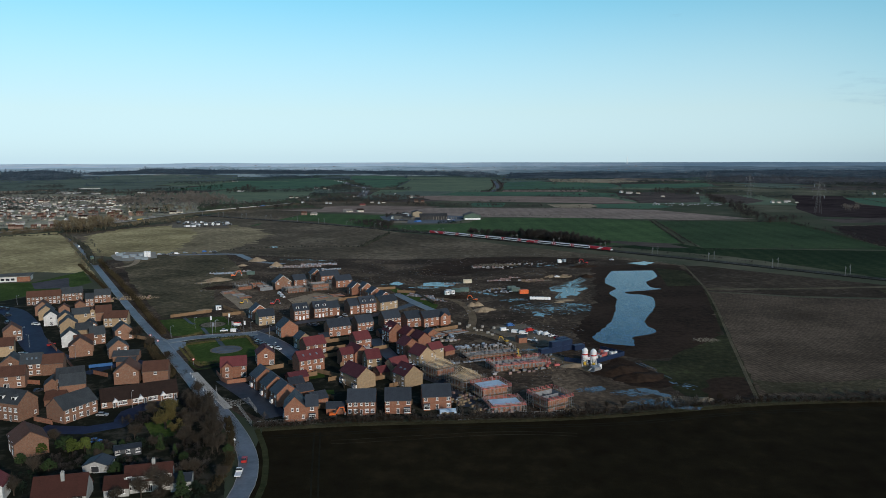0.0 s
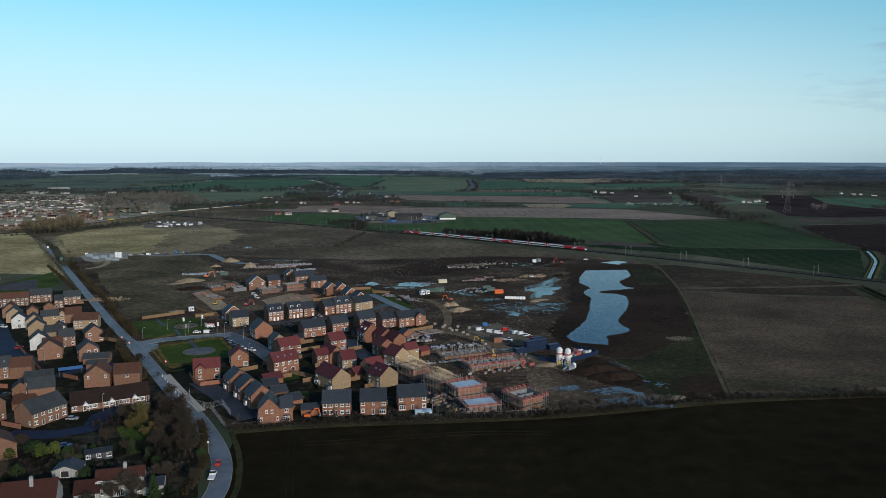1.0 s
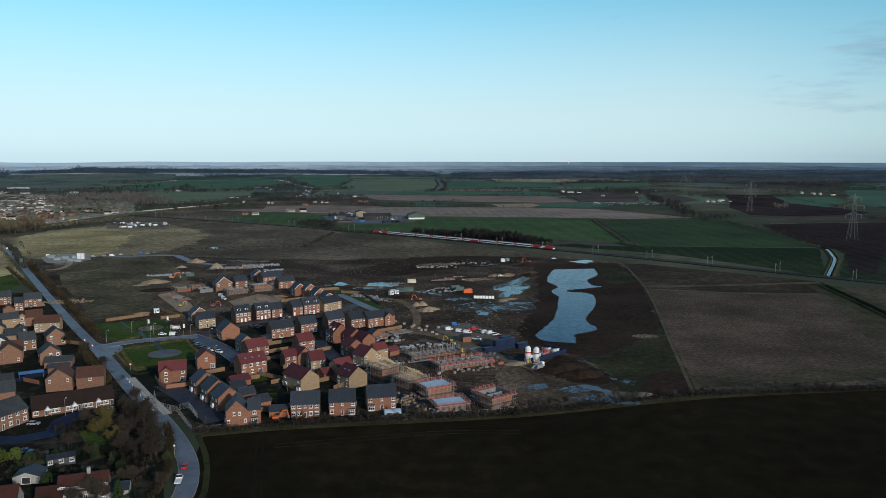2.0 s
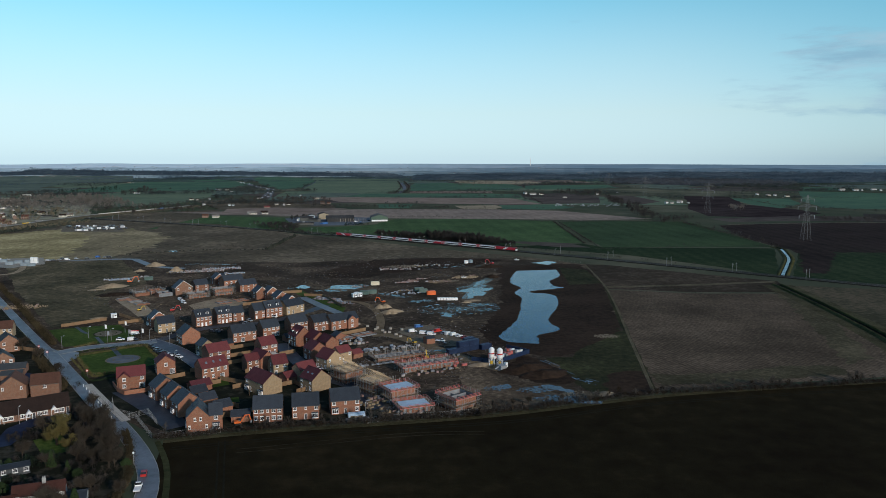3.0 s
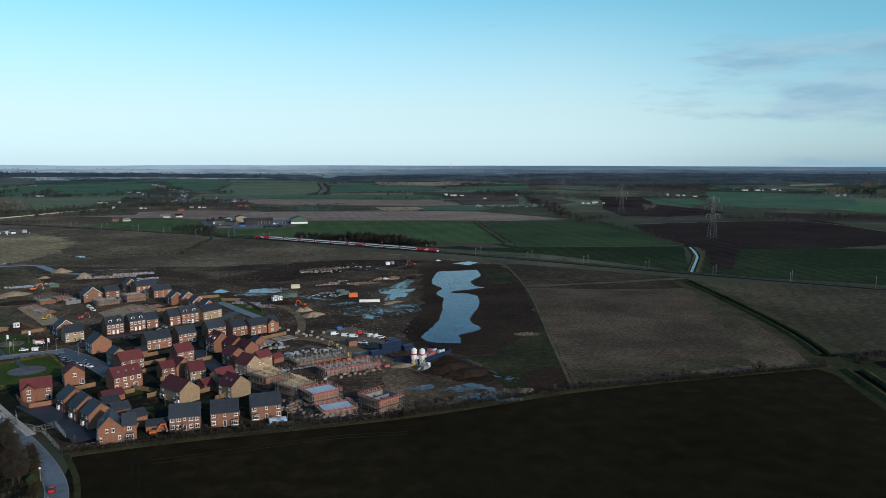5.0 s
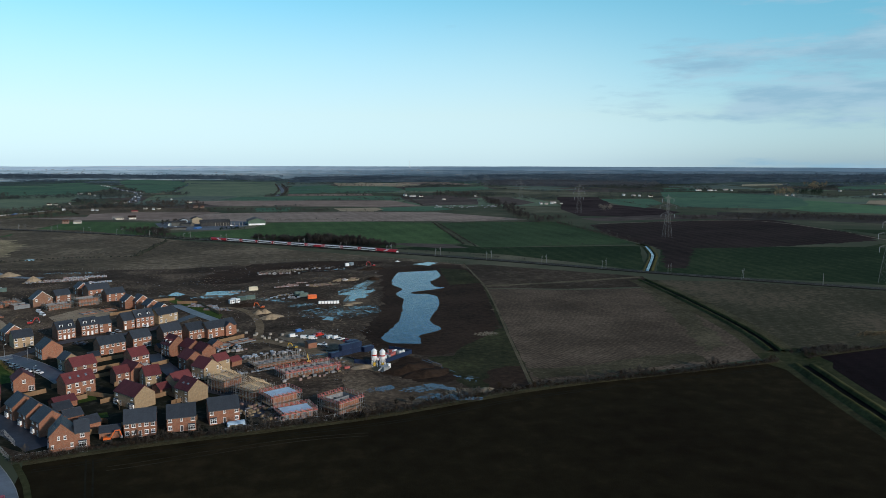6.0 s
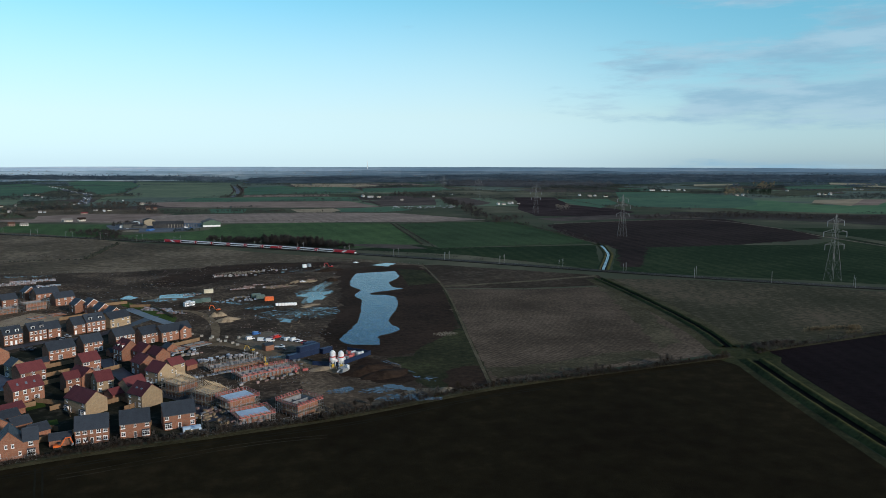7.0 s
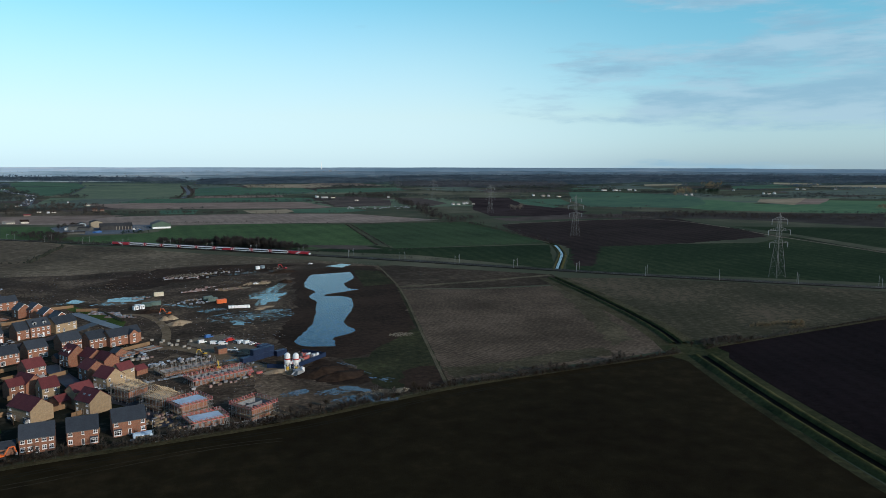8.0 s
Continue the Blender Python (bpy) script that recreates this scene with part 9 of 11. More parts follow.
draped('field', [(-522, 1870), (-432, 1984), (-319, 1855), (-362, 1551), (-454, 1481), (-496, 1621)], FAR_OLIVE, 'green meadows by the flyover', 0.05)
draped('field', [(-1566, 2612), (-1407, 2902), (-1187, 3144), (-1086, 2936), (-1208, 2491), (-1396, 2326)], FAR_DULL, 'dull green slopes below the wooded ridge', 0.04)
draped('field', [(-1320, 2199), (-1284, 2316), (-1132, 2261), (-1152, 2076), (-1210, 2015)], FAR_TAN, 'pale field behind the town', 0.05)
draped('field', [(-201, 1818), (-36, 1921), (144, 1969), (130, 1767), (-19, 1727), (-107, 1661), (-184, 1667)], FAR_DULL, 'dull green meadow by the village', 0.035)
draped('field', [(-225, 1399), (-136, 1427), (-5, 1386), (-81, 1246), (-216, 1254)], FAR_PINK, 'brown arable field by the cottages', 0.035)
draped('rough_grass', [(-531, 834), (-483, 914), (-438, 971), (-372, 1101), (-333, 1260), (-198, 1145), (-113, 1015), (-117, 922), (-216, 891), (-235, 752), (-327, 689), (-389, 756)], ROUGH, 'rough grass between the meadows and the bypass', .012)
draped('slope', [(-1770, 2809), (-1543, 3236), (-1266, 3424), (-947, 3406), (-844, 3035), (-992, 2624), (-1096, 2258), (-1319, 2090)], FAR_DULL, 'dull green slopes below the wooded ridge', .02)
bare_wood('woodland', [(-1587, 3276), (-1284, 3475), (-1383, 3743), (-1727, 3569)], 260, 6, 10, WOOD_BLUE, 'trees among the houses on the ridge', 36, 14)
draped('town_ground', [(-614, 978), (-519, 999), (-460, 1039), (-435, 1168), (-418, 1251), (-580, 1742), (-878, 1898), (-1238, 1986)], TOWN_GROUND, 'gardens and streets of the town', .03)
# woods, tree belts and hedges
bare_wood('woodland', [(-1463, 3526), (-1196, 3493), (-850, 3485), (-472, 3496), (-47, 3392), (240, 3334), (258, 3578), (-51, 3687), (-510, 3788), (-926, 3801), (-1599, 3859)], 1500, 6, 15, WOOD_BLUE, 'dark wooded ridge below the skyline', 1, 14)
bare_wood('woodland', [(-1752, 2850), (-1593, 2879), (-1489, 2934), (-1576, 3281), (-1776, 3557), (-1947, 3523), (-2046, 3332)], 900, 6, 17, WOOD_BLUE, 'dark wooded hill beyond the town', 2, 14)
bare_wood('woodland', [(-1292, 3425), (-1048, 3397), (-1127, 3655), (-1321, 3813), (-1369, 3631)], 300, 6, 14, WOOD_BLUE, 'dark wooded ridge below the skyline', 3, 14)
bare_wood('woodland', [(931, 2678), (1171, 2383), (1456, 2270), (1702, 2612), (1445, 2942), (1096, 3078)], 1300, 6, 13, WOOD_HAZED, 'wide brown leafless woods on the plain', 4, 16)
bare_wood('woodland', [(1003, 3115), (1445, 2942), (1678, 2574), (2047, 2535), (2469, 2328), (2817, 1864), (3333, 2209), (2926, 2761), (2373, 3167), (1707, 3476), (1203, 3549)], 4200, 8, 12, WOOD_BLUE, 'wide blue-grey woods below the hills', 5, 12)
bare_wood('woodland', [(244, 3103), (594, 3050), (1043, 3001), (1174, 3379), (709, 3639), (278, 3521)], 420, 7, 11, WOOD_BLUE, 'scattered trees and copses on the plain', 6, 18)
bare_wood('woodland', [(329, 2436), (517, 2466), (550, 2828), (401, 2817)], 60, 5, 9, WOOD_BROWN, 'trees among far farms', 7, 26)
bare_wood('woodland', [(508, 1808), (617, 1733), (676, 1947), (558, 1957)], 90, 5, 12, WOOD_DARK, 'dark row of trees by the hamlet', 8, 50)
bare_wood('woodland', [(608, 1707), (539, 1317), (460, 1053), (435, 1064), (513, 1328), (542, 1523)], 170, 5, 11, WOOD_DARK, 'belt of bare trees beside the fields', 9, 60)
bare_wood('woodland', [(469, 1074), (540, 1096), (483, 1020), (442, 1003)], 50, 4, 8, WOOD_DARK, 'belt of bare trees beside the fields', 10, 60)
bare_wood('woodland', [(704, 1042), (931, 1069), (1053, 926), (1208, 793), (1139, 748), (981, 862), (854, 980), (688, 971)], 700, 4, 6, WOOD_DARK, 'low dark belt of scrub across the fields', 11, 36)
bare_wood('woodland', [(1389, 1622), (1480, 1623), (1585, 1746), (1526, 1769)], 26, 6, 20, WOOD_PALE, 'group of tall pale bare trees', 12, 90)
bare_wood('woodland', [(1455, 1595), (1506, 1575), (1646, 1721), (1594, 1742)], 30, 7, 16, WOOD_GREEN, 'dark evergreen copse', 13, 70)
bare_wood('woodland', [(1926, 2085), (1950, 2013), (2171, 2258), (2115, 2291)], 40, 7, 18, WOOD_PALE, 'pale bare copse on the plain', 14, 40)
bare_wood('woodland', [(1198, 881), (1313, 864), (1550, 1021), (1419, 1033)], 60, 5, 11, WOOD_PALE, 'pale thicket in a field corner', 15, 80)
bare_wood('woodland', [(-131, 1027), (-97, 1051), (-60, 969), (-83, 958)], 70, 4, 7, WOOD_DARK, 'dark scrub beside the railway', 16, 80)
bare_wood('woodland', [(-147, 1530), (-136, 1755), (-90, 1693), (-90, 1506)], 50, 5, 9, WOOD_BROWN, 'garden trees of the roadside village', 17, 50)
bare_wood('woodland', [(-79, 1469), (187, 1392), (180, 1339), (-77, 1422)], 130, 4, 5, WOOD_DARK, 'overgrown hedge line along the strips', 18, 36)
bare_wood('woodland', [(103, 2020), (160, 2047), (390, 2007), (363, 1867), (139, 1958)], 90, 4, 6, WOOD_DARK, 'hedge with trees along the lane', 19, 40)
bare_wood('woodland', [(733, 1356), (760, 1345), (706, 1248), (670, 1228)], 24, 5, 8, WOOD_RUST, 'russet bare trees', 20, 80)
bare_wood('woodland', [(-638, 1423), (-539, 1451), (-460, 1413), (-404, 1443), (-512, 1737), (-630, 1850), (-717, 1752), (-717, 1614)], 520, 5, 12, WOOD_RUST, 'russet brown wood beyond the bypass', 21, 60)
bare_wood('woodland', [(-476, 914), (-443, 906), (-438, 964), (-444, 1012), (-488, 1049), (-520, 1015), (-514, 967)], 150, 5, 13, WOOD_PALE, 'tall pale bare trees at the head of the lane', 22, 110)
bare_wood('woodland', [(-761, 2011), (-640, 2178), (-713, 2395), (-821, 2194)], 60, 4, 10, WOOD_GREEN, 'row of dark conifers', 23, 60)
bare_wood('woodland', [(-1068, 1777), (-969, 1904), (-648, 1747), (-745, 2010), (-1038, 2137), (-1190, 1982)], 330, 5, 9, WOOD_BROWN, 'trees and gardens behind the town', 24, 30)
bare_wood('woodland', [(-596, 986), (-583, 1091), (-537, 1196), (-764, 1707), (-983, 1771), (-1038, 1726)], 330, 3.5, 7, WOOD_BROWN, 'bare garden trees among the houses of the town', 25, 40)
bare_wood('woodland', [(-551, 1872), (-552, 2096), (-558, 2250), (-641, 2435), (-618, 2102)], 90, 5, 9, WOOD_DARK, 'trees by the meadows', 26, 40)
bare_wood('woodland', [(-430, 1319), (-353, 1261), (-266, 1310), (-241, 1400), (-374, 1552), (-449, 1446)], 190, 4, 8, WOOD_BROWN, 'scrub along the flyover', 27, 60)
bare_wood('woodland', [(-253, 1469), (-140, 1462), (-38, 1456), (-44, 1657), (-229, 1820), (-288, 1674)], 200, 5, 9, WOOD_BROWN, 'trees of the roadside village', 28, 50)
bare_wood('woodland', [(-534, 883), (-508, 908), (-490, 929), (-510, 966), (-535, 945), (-559, 924)], 120, 3, 5, WOOD_PALE, 'scrub on the road embankment', 29, 60)
bare_wood('woodland', [(-438, 964), (-406, 1046), (-371, 1111), (-382, 1143), (-421, 1084), (-452, 996)], 130, 3, 4, WOOD_PALE, 'scrub on the road embankment', 30, 60)
bare_wood('woodland', [(-113, 1015), (-68, 1049), (-70, 964), (-102, 982)], 40, 4, 6, WOOD_DARK, 'dark scrub beside the railway', 31, 80)
bare_wood('woodland', [(-472, 1031), (-435, 1168), (-422, 1251), (-477, 1382), (-571, 1419), (-607, 1329)], 150, 4, 7, WOOD_PALE, 'sunlit garden trees beside the bypass', 32, 60)
bare_wood('woodland', [(-503, 1149), (-462, 1240), (-503, 1353), (-575, 1327)], 40, 4, 7, WOOD_GREEN, 'green garden trees beside the bypass', 33, 60)
bare_wood('lane_scrub', [(-331, 662), (-275, 572), (-278, 583), (-339, 689), (-415, 819), (-434, 842)], 90, 2.2, 4, WOOD_PALE, 'pale bare scrub along the lane', 34, 90)
bare_wood('lane_scrub', [(-389, 807), (-313, 662), (-257, 571), (-287, 633), (-359, 755), (-421, 866)], 90, 2.4, 5, WOOD_BROWN, 'bare scrub along the lane', 35, 90)
twig_line('field_hedge', [(474, 1001), (462, 885), (452, 791), (447, 723)], 4, 3.6, WOOD_DARK, 'bare dark field hedge', 40, 3)
twig_line('field_hedge', [(251, 723), (324, 726), (394, 726), (450, 722)], 2.5, 1.6, WOOD_DARK, 'bare dark field hedge', 41, 3)
twig_line('field_hedge', [(58, 1174), (153, 1145), (230, 1102), (289, 1045), (372, 1044), (459, 1042)], 2.5, 2.0, WOOD_DARK, 'bare dark field hedge', 42, 5)
twig_line('field_hedge', [(-201, 1459), (-67, 1404), (67, 1348), (177, 1318), (314, 1307), (403, 1286)], 3, 2.5, WOOD_DARK, 'bare dark field hedge', 43, 6)
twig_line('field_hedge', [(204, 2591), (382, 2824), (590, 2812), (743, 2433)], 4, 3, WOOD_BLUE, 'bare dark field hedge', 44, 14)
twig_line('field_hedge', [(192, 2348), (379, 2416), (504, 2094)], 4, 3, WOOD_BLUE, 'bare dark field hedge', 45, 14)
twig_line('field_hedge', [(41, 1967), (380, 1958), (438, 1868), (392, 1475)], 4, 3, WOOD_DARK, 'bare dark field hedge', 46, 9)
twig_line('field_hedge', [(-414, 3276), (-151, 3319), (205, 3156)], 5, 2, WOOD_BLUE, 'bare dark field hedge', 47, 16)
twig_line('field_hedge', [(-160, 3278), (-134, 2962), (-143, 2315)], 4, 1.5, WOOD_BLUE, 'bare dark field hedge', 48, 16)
twig_line('field_hedge', [(-28, 1804), (210, 1745), (407, 1691)], 3, 2.2, WOOD_DARK, 'bare dark field hedge', 49, 9)
twig_line('field_hedge', [(899, 1650), (1042, 1624), (1190, 1597)], 4, 3.4, WOOD_DARK, 'bare dark field hedge', 50, 9)
twig_line('field_hedge', [(936, 1733), (853, 1420), (814, 1242)], 3, 2.4, WOOD_DARK, 'bare dark field hedge', 51, 7)
twig_line('field_hedge', [(1848, 1883), (2044, 1805), (2551, 1687)], 5, 5, WOOD_BLUE, 'bare dark field hedge', 52, 12)
twig_line('field_hedge', [(1521, 1569), (1697, 1498), (2018, 1332)], 5, 5, WOOD_DARK, 'bare dark field hedge', 53, 10)
twig_line('field_hedge', [(1278, 1960), (1374, 1830), (1428, 1644), (1485, 1512)], 4, 4, WOOD_DARK, 'bare dark field hedge', 54, 10)
twig_line('field_hedge', [(1857, 1682), (2285, 1510)], 5, 4, WOOD_BLUE, 'bare dark field hedge', 55, 13)
twig_line('field_hedge', [(1494, 2255), (1803, 2265), (2107, 2147), (2294, 2134)], 5, 6, WOOD_BLUE, 'bare dark field hedge', 56, 12)
twig_line('field_hedge', [(-1197, 2702), (-1117, 3020), (-1034, 3349)], 6, 4, WOOD_BLUE, 'bare dark field hedge', 57, 14)
twig_line('field_hedge', [(-1184, 2441), (-1094, 2896), (-878, 2989), (-553, 3228)], 6, 5, WOOD_BLUE, 'bare dark field hedge', 58, 14)
twig_line('field_hedge', [(-758, 2044), (-596, 2136), (-370, 2154), (-260, 2071)], 5, 5, WOOD_DARK, 'bare dark field hedge', 59, 9)
twig_line('field_hedge', [(-443, 1445), (-374, 1552), (-309, 1799)], 4, 4, WOOD_BROWN, 'bare dark field hedge', 60, 8)
twig_line('field_hedge', [(-140, 804), (-112, 782), (-84, 776)], 3, 1.8, WOOD_DARK, 'bare dark field hedge', 61, 4)
twig_line('field_hedge', [(-241, 802), (-221, 796), (-192, 790), (-168, 789)], 3, 1.4, WOOD_DARK, 'bare dark field hedge', 62, 14)
twig_line('field_hedge', [(-233, 1147), (-296, 1118), (-255, 1126), (-314, 1060)], 2.5, 1.6, WOOD_BROWN, 'bare dark field hedge', 63, 6)


# train standing on the near track
TRAIN_RED = material("red coach paint", (0.34, 0.012, 0.022), (0.46, 0.025, 0.04), rough=0.35)
TRAIN_WHITE = material("white coach paint", (0.62, 0.62, 0.62), (0.74, 0.74, 0.74), rough=0.35)
TRAIN_ROOF = material("grey coach roof", (0.055, 0.055, 0.06), (0.10, 0.10, 0.105), rough=0.6)


# hedgerow trees and copses all over the plain, between the open fields
def in_ring(x, y, ring):
    hit = False
    for (x0, y0), (x1, y1) in zip(ring, ring[1:] + ring[:1]):
        if (y0 > y) != (y1 > y) and x < (x1 - x0) * (y - y0) / (y1 - y0) + x0:
            hit = not hit
    return hit


rh = np.random.default_rng(77)
for belt, (r0, r1, lines, tall) in enumerate([(1500, 2000, 60, 5.5), (2000, 2500, 90, 6.0), (2500, 3000, 120, 6.5), (3000, 3500, 110, 7.0)]):
    spots = []
    for _ in range(lines):
        a, r = radians(rh.uniform(-33, 57)), rh.uniform(r0, r1)
        x, y = r * math.sin(a), r * math.cos(a)
        run, turn, copse = rh.uniform(60, 320), -a + radians(rh.choice([-22, -8, 6, 14, 24])), rh.random() < .3
        for k in range(int(run / 3.5)):
            u, v = (rh.uniform(-.5, .5) * run, rh.normal(0, 1.5)) if not copse else (rh.normal(0, run / 6), rh.normal(0, 12))
            sx, sy = x + u * math.cos(turn) - v * math.sin(turn), y + u * math.sin(turn) + v * math.cos(turn)
            if not any(in_ring(sx, sy, f) for f in FIELDS):
                spots.append((sx, sy, (1.6 if copse else 1.0) * tall * rh.uniform(.5, 1.5)))
    spots = np.array(spots)
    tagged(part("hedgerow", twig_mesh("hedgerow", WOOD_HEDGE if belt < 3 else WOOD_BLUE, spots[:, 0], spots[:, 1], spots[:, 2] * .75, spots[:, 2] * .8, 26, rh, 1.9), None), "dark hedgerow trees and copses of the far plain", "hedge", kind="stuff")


def coach_profile(hw=1.37):
    return [(-hw, 1.0), (hw, 1.0), (hw + .03, 2.0), (hw - .08, 3.1), (hw - .55, 3.7), (-hw + .55, 3.7), (-hw + .08, 3.1), (-hw - .03, 2.0)]


def coach(parent, m, loco=False, half_red=False):
    nose = loco
    body = part("locomotive" if nose else "coach", shared(("coach_body", nose), lambda: Shape().prism(coach_profile(), -11.2, 11.2, "x"), TRAIN_RED if nose else TRAIN_WHITE), None, parent,
                "red driving vehicle with white slash" if nose else "white coach with dark window band and red ends", m)
    part("roof", shared("coach_roof", lambda: Shape().prism([(-.95, 3.62), (.95, 3.62), (.8, 3.86), (-.8, 3.86)], -11.1, 11.1, "x"), TRAIN_ROOF), None, body)
    part("underframe", shared("underframe", lambda: Shape().box(0, 0, .45, 20, 2.2, .55), BLACK_RUBBER), None, body)
    for bx in (-7.6, 7.6):
        part("bogie", shared("bogie", lambda: Shape().box(0, 0, .2, 3.6, 2.3, .55).tube((-1.2, -1.1, .45), (-1.2, 1.1, .45), .45, 12).tube((1.2, -1.1, .45), (1.2, 1.1, .45), .45, 12), BLACK_RUBBER), None, body, "", pose(bx, 0, 0))
    if nose:
        part("slash", shared("slash", lambda: Shape().prism([(-4.5, 1.2), (-1.0, 1.2), (3.0, 3.2), (-.5, 3.2)], -1.44, 1.44, "y"), TRAIN_WHITE), None, body)
        part("windscreen", shared("windscreen", lambda: Shape().prism([(11.15, 1.9), (11.6, 1.9), (11.2, 3.3), (10.8, 3.4)], -1.1, 1.1, "y"), GLASS), None, body)
        part("nose", shared("nose", lambda: Shape().prism([(11.1, .8), (12.2, .9), (12.0, 1.8), (11.1, 2.2)], -1.25, 1.25, "y"), TRAIN_WHITE), None, body)
    else:
        part("window_band", shared("window_band", lambda: Shape().box(0, 0, 1.72, 18.4, 2.88, 1.0), GLASS), None, body)
        if half_red:
            part("red_panel", shared("red_panel", lambda: Shape().prism([(-2.0, 1.02), (9.2, 1.02), (9.2, 3.2), (0.6, 3.2)], -1.45, 1.45, "y"), TRAIN_RED), None, body, "red half of the coach side")
        for s in (-1, 1):
            part("end_panel", shared("end_panel", lambda: Shape().prism(coach_profile(1.40), -1.15, 1.15, "x"), TRAIN_RED), None, body, "red coach end", pose(s * 10.1, 0, .01))
            part("door", shared("coach_door", lambda: Shape().box(0, 0, 1.2, .8, 2.92, 1.9), TRAIN_WHITE), None, body, "", pose(s * 10.0, 0, 0))


train = tagged(new("train"), "long red and white passenger train on the railway", "train")
head, tail = Vector((166.0, 714.0)), Vector((-12.0, 890.0))
track = smooth_line([tuple(tail), (57.3, 822.5), (106, 775), tuple(head)], 1.0)
train.matrix_world = pose(*track[len(track) // 2], 0)
seg = [0.0]
for a, b in zip(track, track[1:]):
    seg.append(seg[-1] + (b - a).length)


def on_track(s):
    i = max(0, min(len(track) - 2, int(np.searchsorted(seg, s)) - 1))
    return track[i] + (track[i + 1] - track[i]) * ((s - seg[i]) / (seg[i + 1] - seg[i]))


N_COACH = 11
for i in range(N_COACH):
    half_red = i == 4
    s0 = seg[-1] - 12 - i * 23.0
    p, q = on_track(s0 - 8), on_track(s0 + 8)
    m, dv = (p + q) / 2 - track[len(track) // 2], q - p
    dn = Vector((-dv.y, dv.x)).normalized() * -2.5
    ang = math.degrees(math.atan2(dv.y, dv.x)) + (180 if i == N_COACH - 1 else 0)
    coach(train, pose(m.x + dn.x, m.y + dn.y, .62, 0, 0, ang), i in (0, N_COACH - 1), half_red)

# overhead line masts beside the track
MAST = material("galvanised mast steel", (0.20, 0.20, 0.20), (0.34, 0.34, 0.34), rough=0.6, metal=0.2)


def mast_mesh():
    sh = Shape().tube((0, 0, 0), (0, 0, 8.2), .13, 6).tube((0, 0, 7.0), (2.6, 0, 7.2), .06).tube((0, 0, 5.9), (2.6, 0, 7.1), .05).tube((2.2, 0, 5.6), (2.2, 0, 7.1), .04)
    return sh


rl2 = smooth_line(RAIL, 1.0)
acc, nxt = 0.0, 20.0
for a, b in zip(rl2, rl2[1:]):
    acc += (b - a).length
    if acc > nxt:
        nxt += 56
        dv = (b - a).normalized()
        n = Vector((-dv.y, dv.x))
        for s in (-1, 1):
            q = a + n * 5.2 * s
            ob = tagged(part("mast", shared("mast", mast_mesh, MAST), None), "grey steel overhead line mast beside the track", "mast", group="railway masts")
            ob.matrix_world = pose(q.x, q.y, .1, 0, 0, math.degrees(math.atan2(-n.y * s, -n.x * s)))


def pylon_parts():
    h, b = 52.0, 4.4
    lev = [(0, b), (9, 3.7), (18, 2.9), (26, 2.1), (31, 1.6), (36, 1.35), (41, 1.15), (46, .95), (49.5, .6), (52, .08)]
    tw = Shape()
    for (z0, r0), (z1, r1) in zip(lev, lev[1:]):
        c0 = [(-r0, -r0), (r0, -r0), (r0, r0), (-r0, r0)]
        c1 = [(-r1, -r1), (r1, -r1), (r1, r1), (-r1, r1)]
        for i in range(4):
            j = (i + 1) % 4
            tw.tube((*c0[i], z0), (*c1[i], z1), .09)
            tw.tube((*c0[i], z0), (*c1[j], z1), .03)
            tw.tube((*c0[j], z0), (*c1[i], z1), .03)
            tw.tube((*c1[i], z1), (*c1[j], z1), .03)
    return tw


def arm_mesh(z, half, root):
    sh = Shape()
    for s in (-1, 1):
        for y in (-root, root):
            sh.tube((s * root, y, z), (s * half, 0, z + .3), .09)
            sh.tube((s * root * .8, y * .8, z + 2.6), (s * half, 0, z + .3), .07)
        for k in range(1, 4):
            x = s * (root + (half - root) * k / 4)
            sh.tube((x, 0, z + .2), (x, 0, z + .2 + 2.2 * (1 - k / 4)), .07)
    return sh


PYLON_STEEL = material("weathered pylon steel", (0.12, 0.125, 0.125), (0.20, 0.21, 0.21), rough=0.6, metal=0.2)
ARMS = [(28.0, 8.6, 1.9), (38.0, 10.4, 1.3), (46.5, 7.4, .9)]
for n, (x, y) in enumerate([(480.3, 431.4), (516.8, 778.9), (604.8, 1187.4), (673.6, 1623.4), (765.1, 2118.9)]):
    py = tagged(new("pylon"), "tall grey steel lattice electricity pylon", "pylon", group="line of pylons")
    py.matrix_world = pose(x, y, 0, 0, 0, -8)
    part("tower", shared("tower", pylon_parts, PYLON_STEEL), None, py)
    for z, half, root in ARMS:
        part("crossarm", shared(("crossarm", z), lambda: arm_mesh(z, half, root), PYLON_STEEL), None, py)
        for s in (-1, 1):
            part("insulator", shared("insulator", lambda: Shape().tube((0, 0, 0), (0, 0, -4.0), .22, 6), GREY_METAL), None, py, "", pose(s * half, 0, z + .2))


# ---- plain far houses of the town and villages ----
def far_house_mesh(w, d, e):
    t = .75
    a = Shape().prism([(0, 0), (d, 0), (d, e), (d / 2, e + d / 2 * t), (0, e)], -w / 2, w / 2, "x")
    b = Shape().prism([(-.3, e - .2), (d / 2, e + d / 2 * t), (d + .3, e - .2), (d + .3, e + .05), (d / 2, e + d / 2 * t + .25), (-.3, e + .05)], -w / 2 - .2, w / 2 + .2, "x")
    c = Shape()
    for lv in range(2 if e > 4 else 1):
        for i in range(max(2, int(w / 3))):
            c.box(-w / 2 + (i + .5) * w / max(2, int(w / 3)), -.04, .9 + 2.6 * lv, 1.2, .12, 1.2)
    return a, b, c


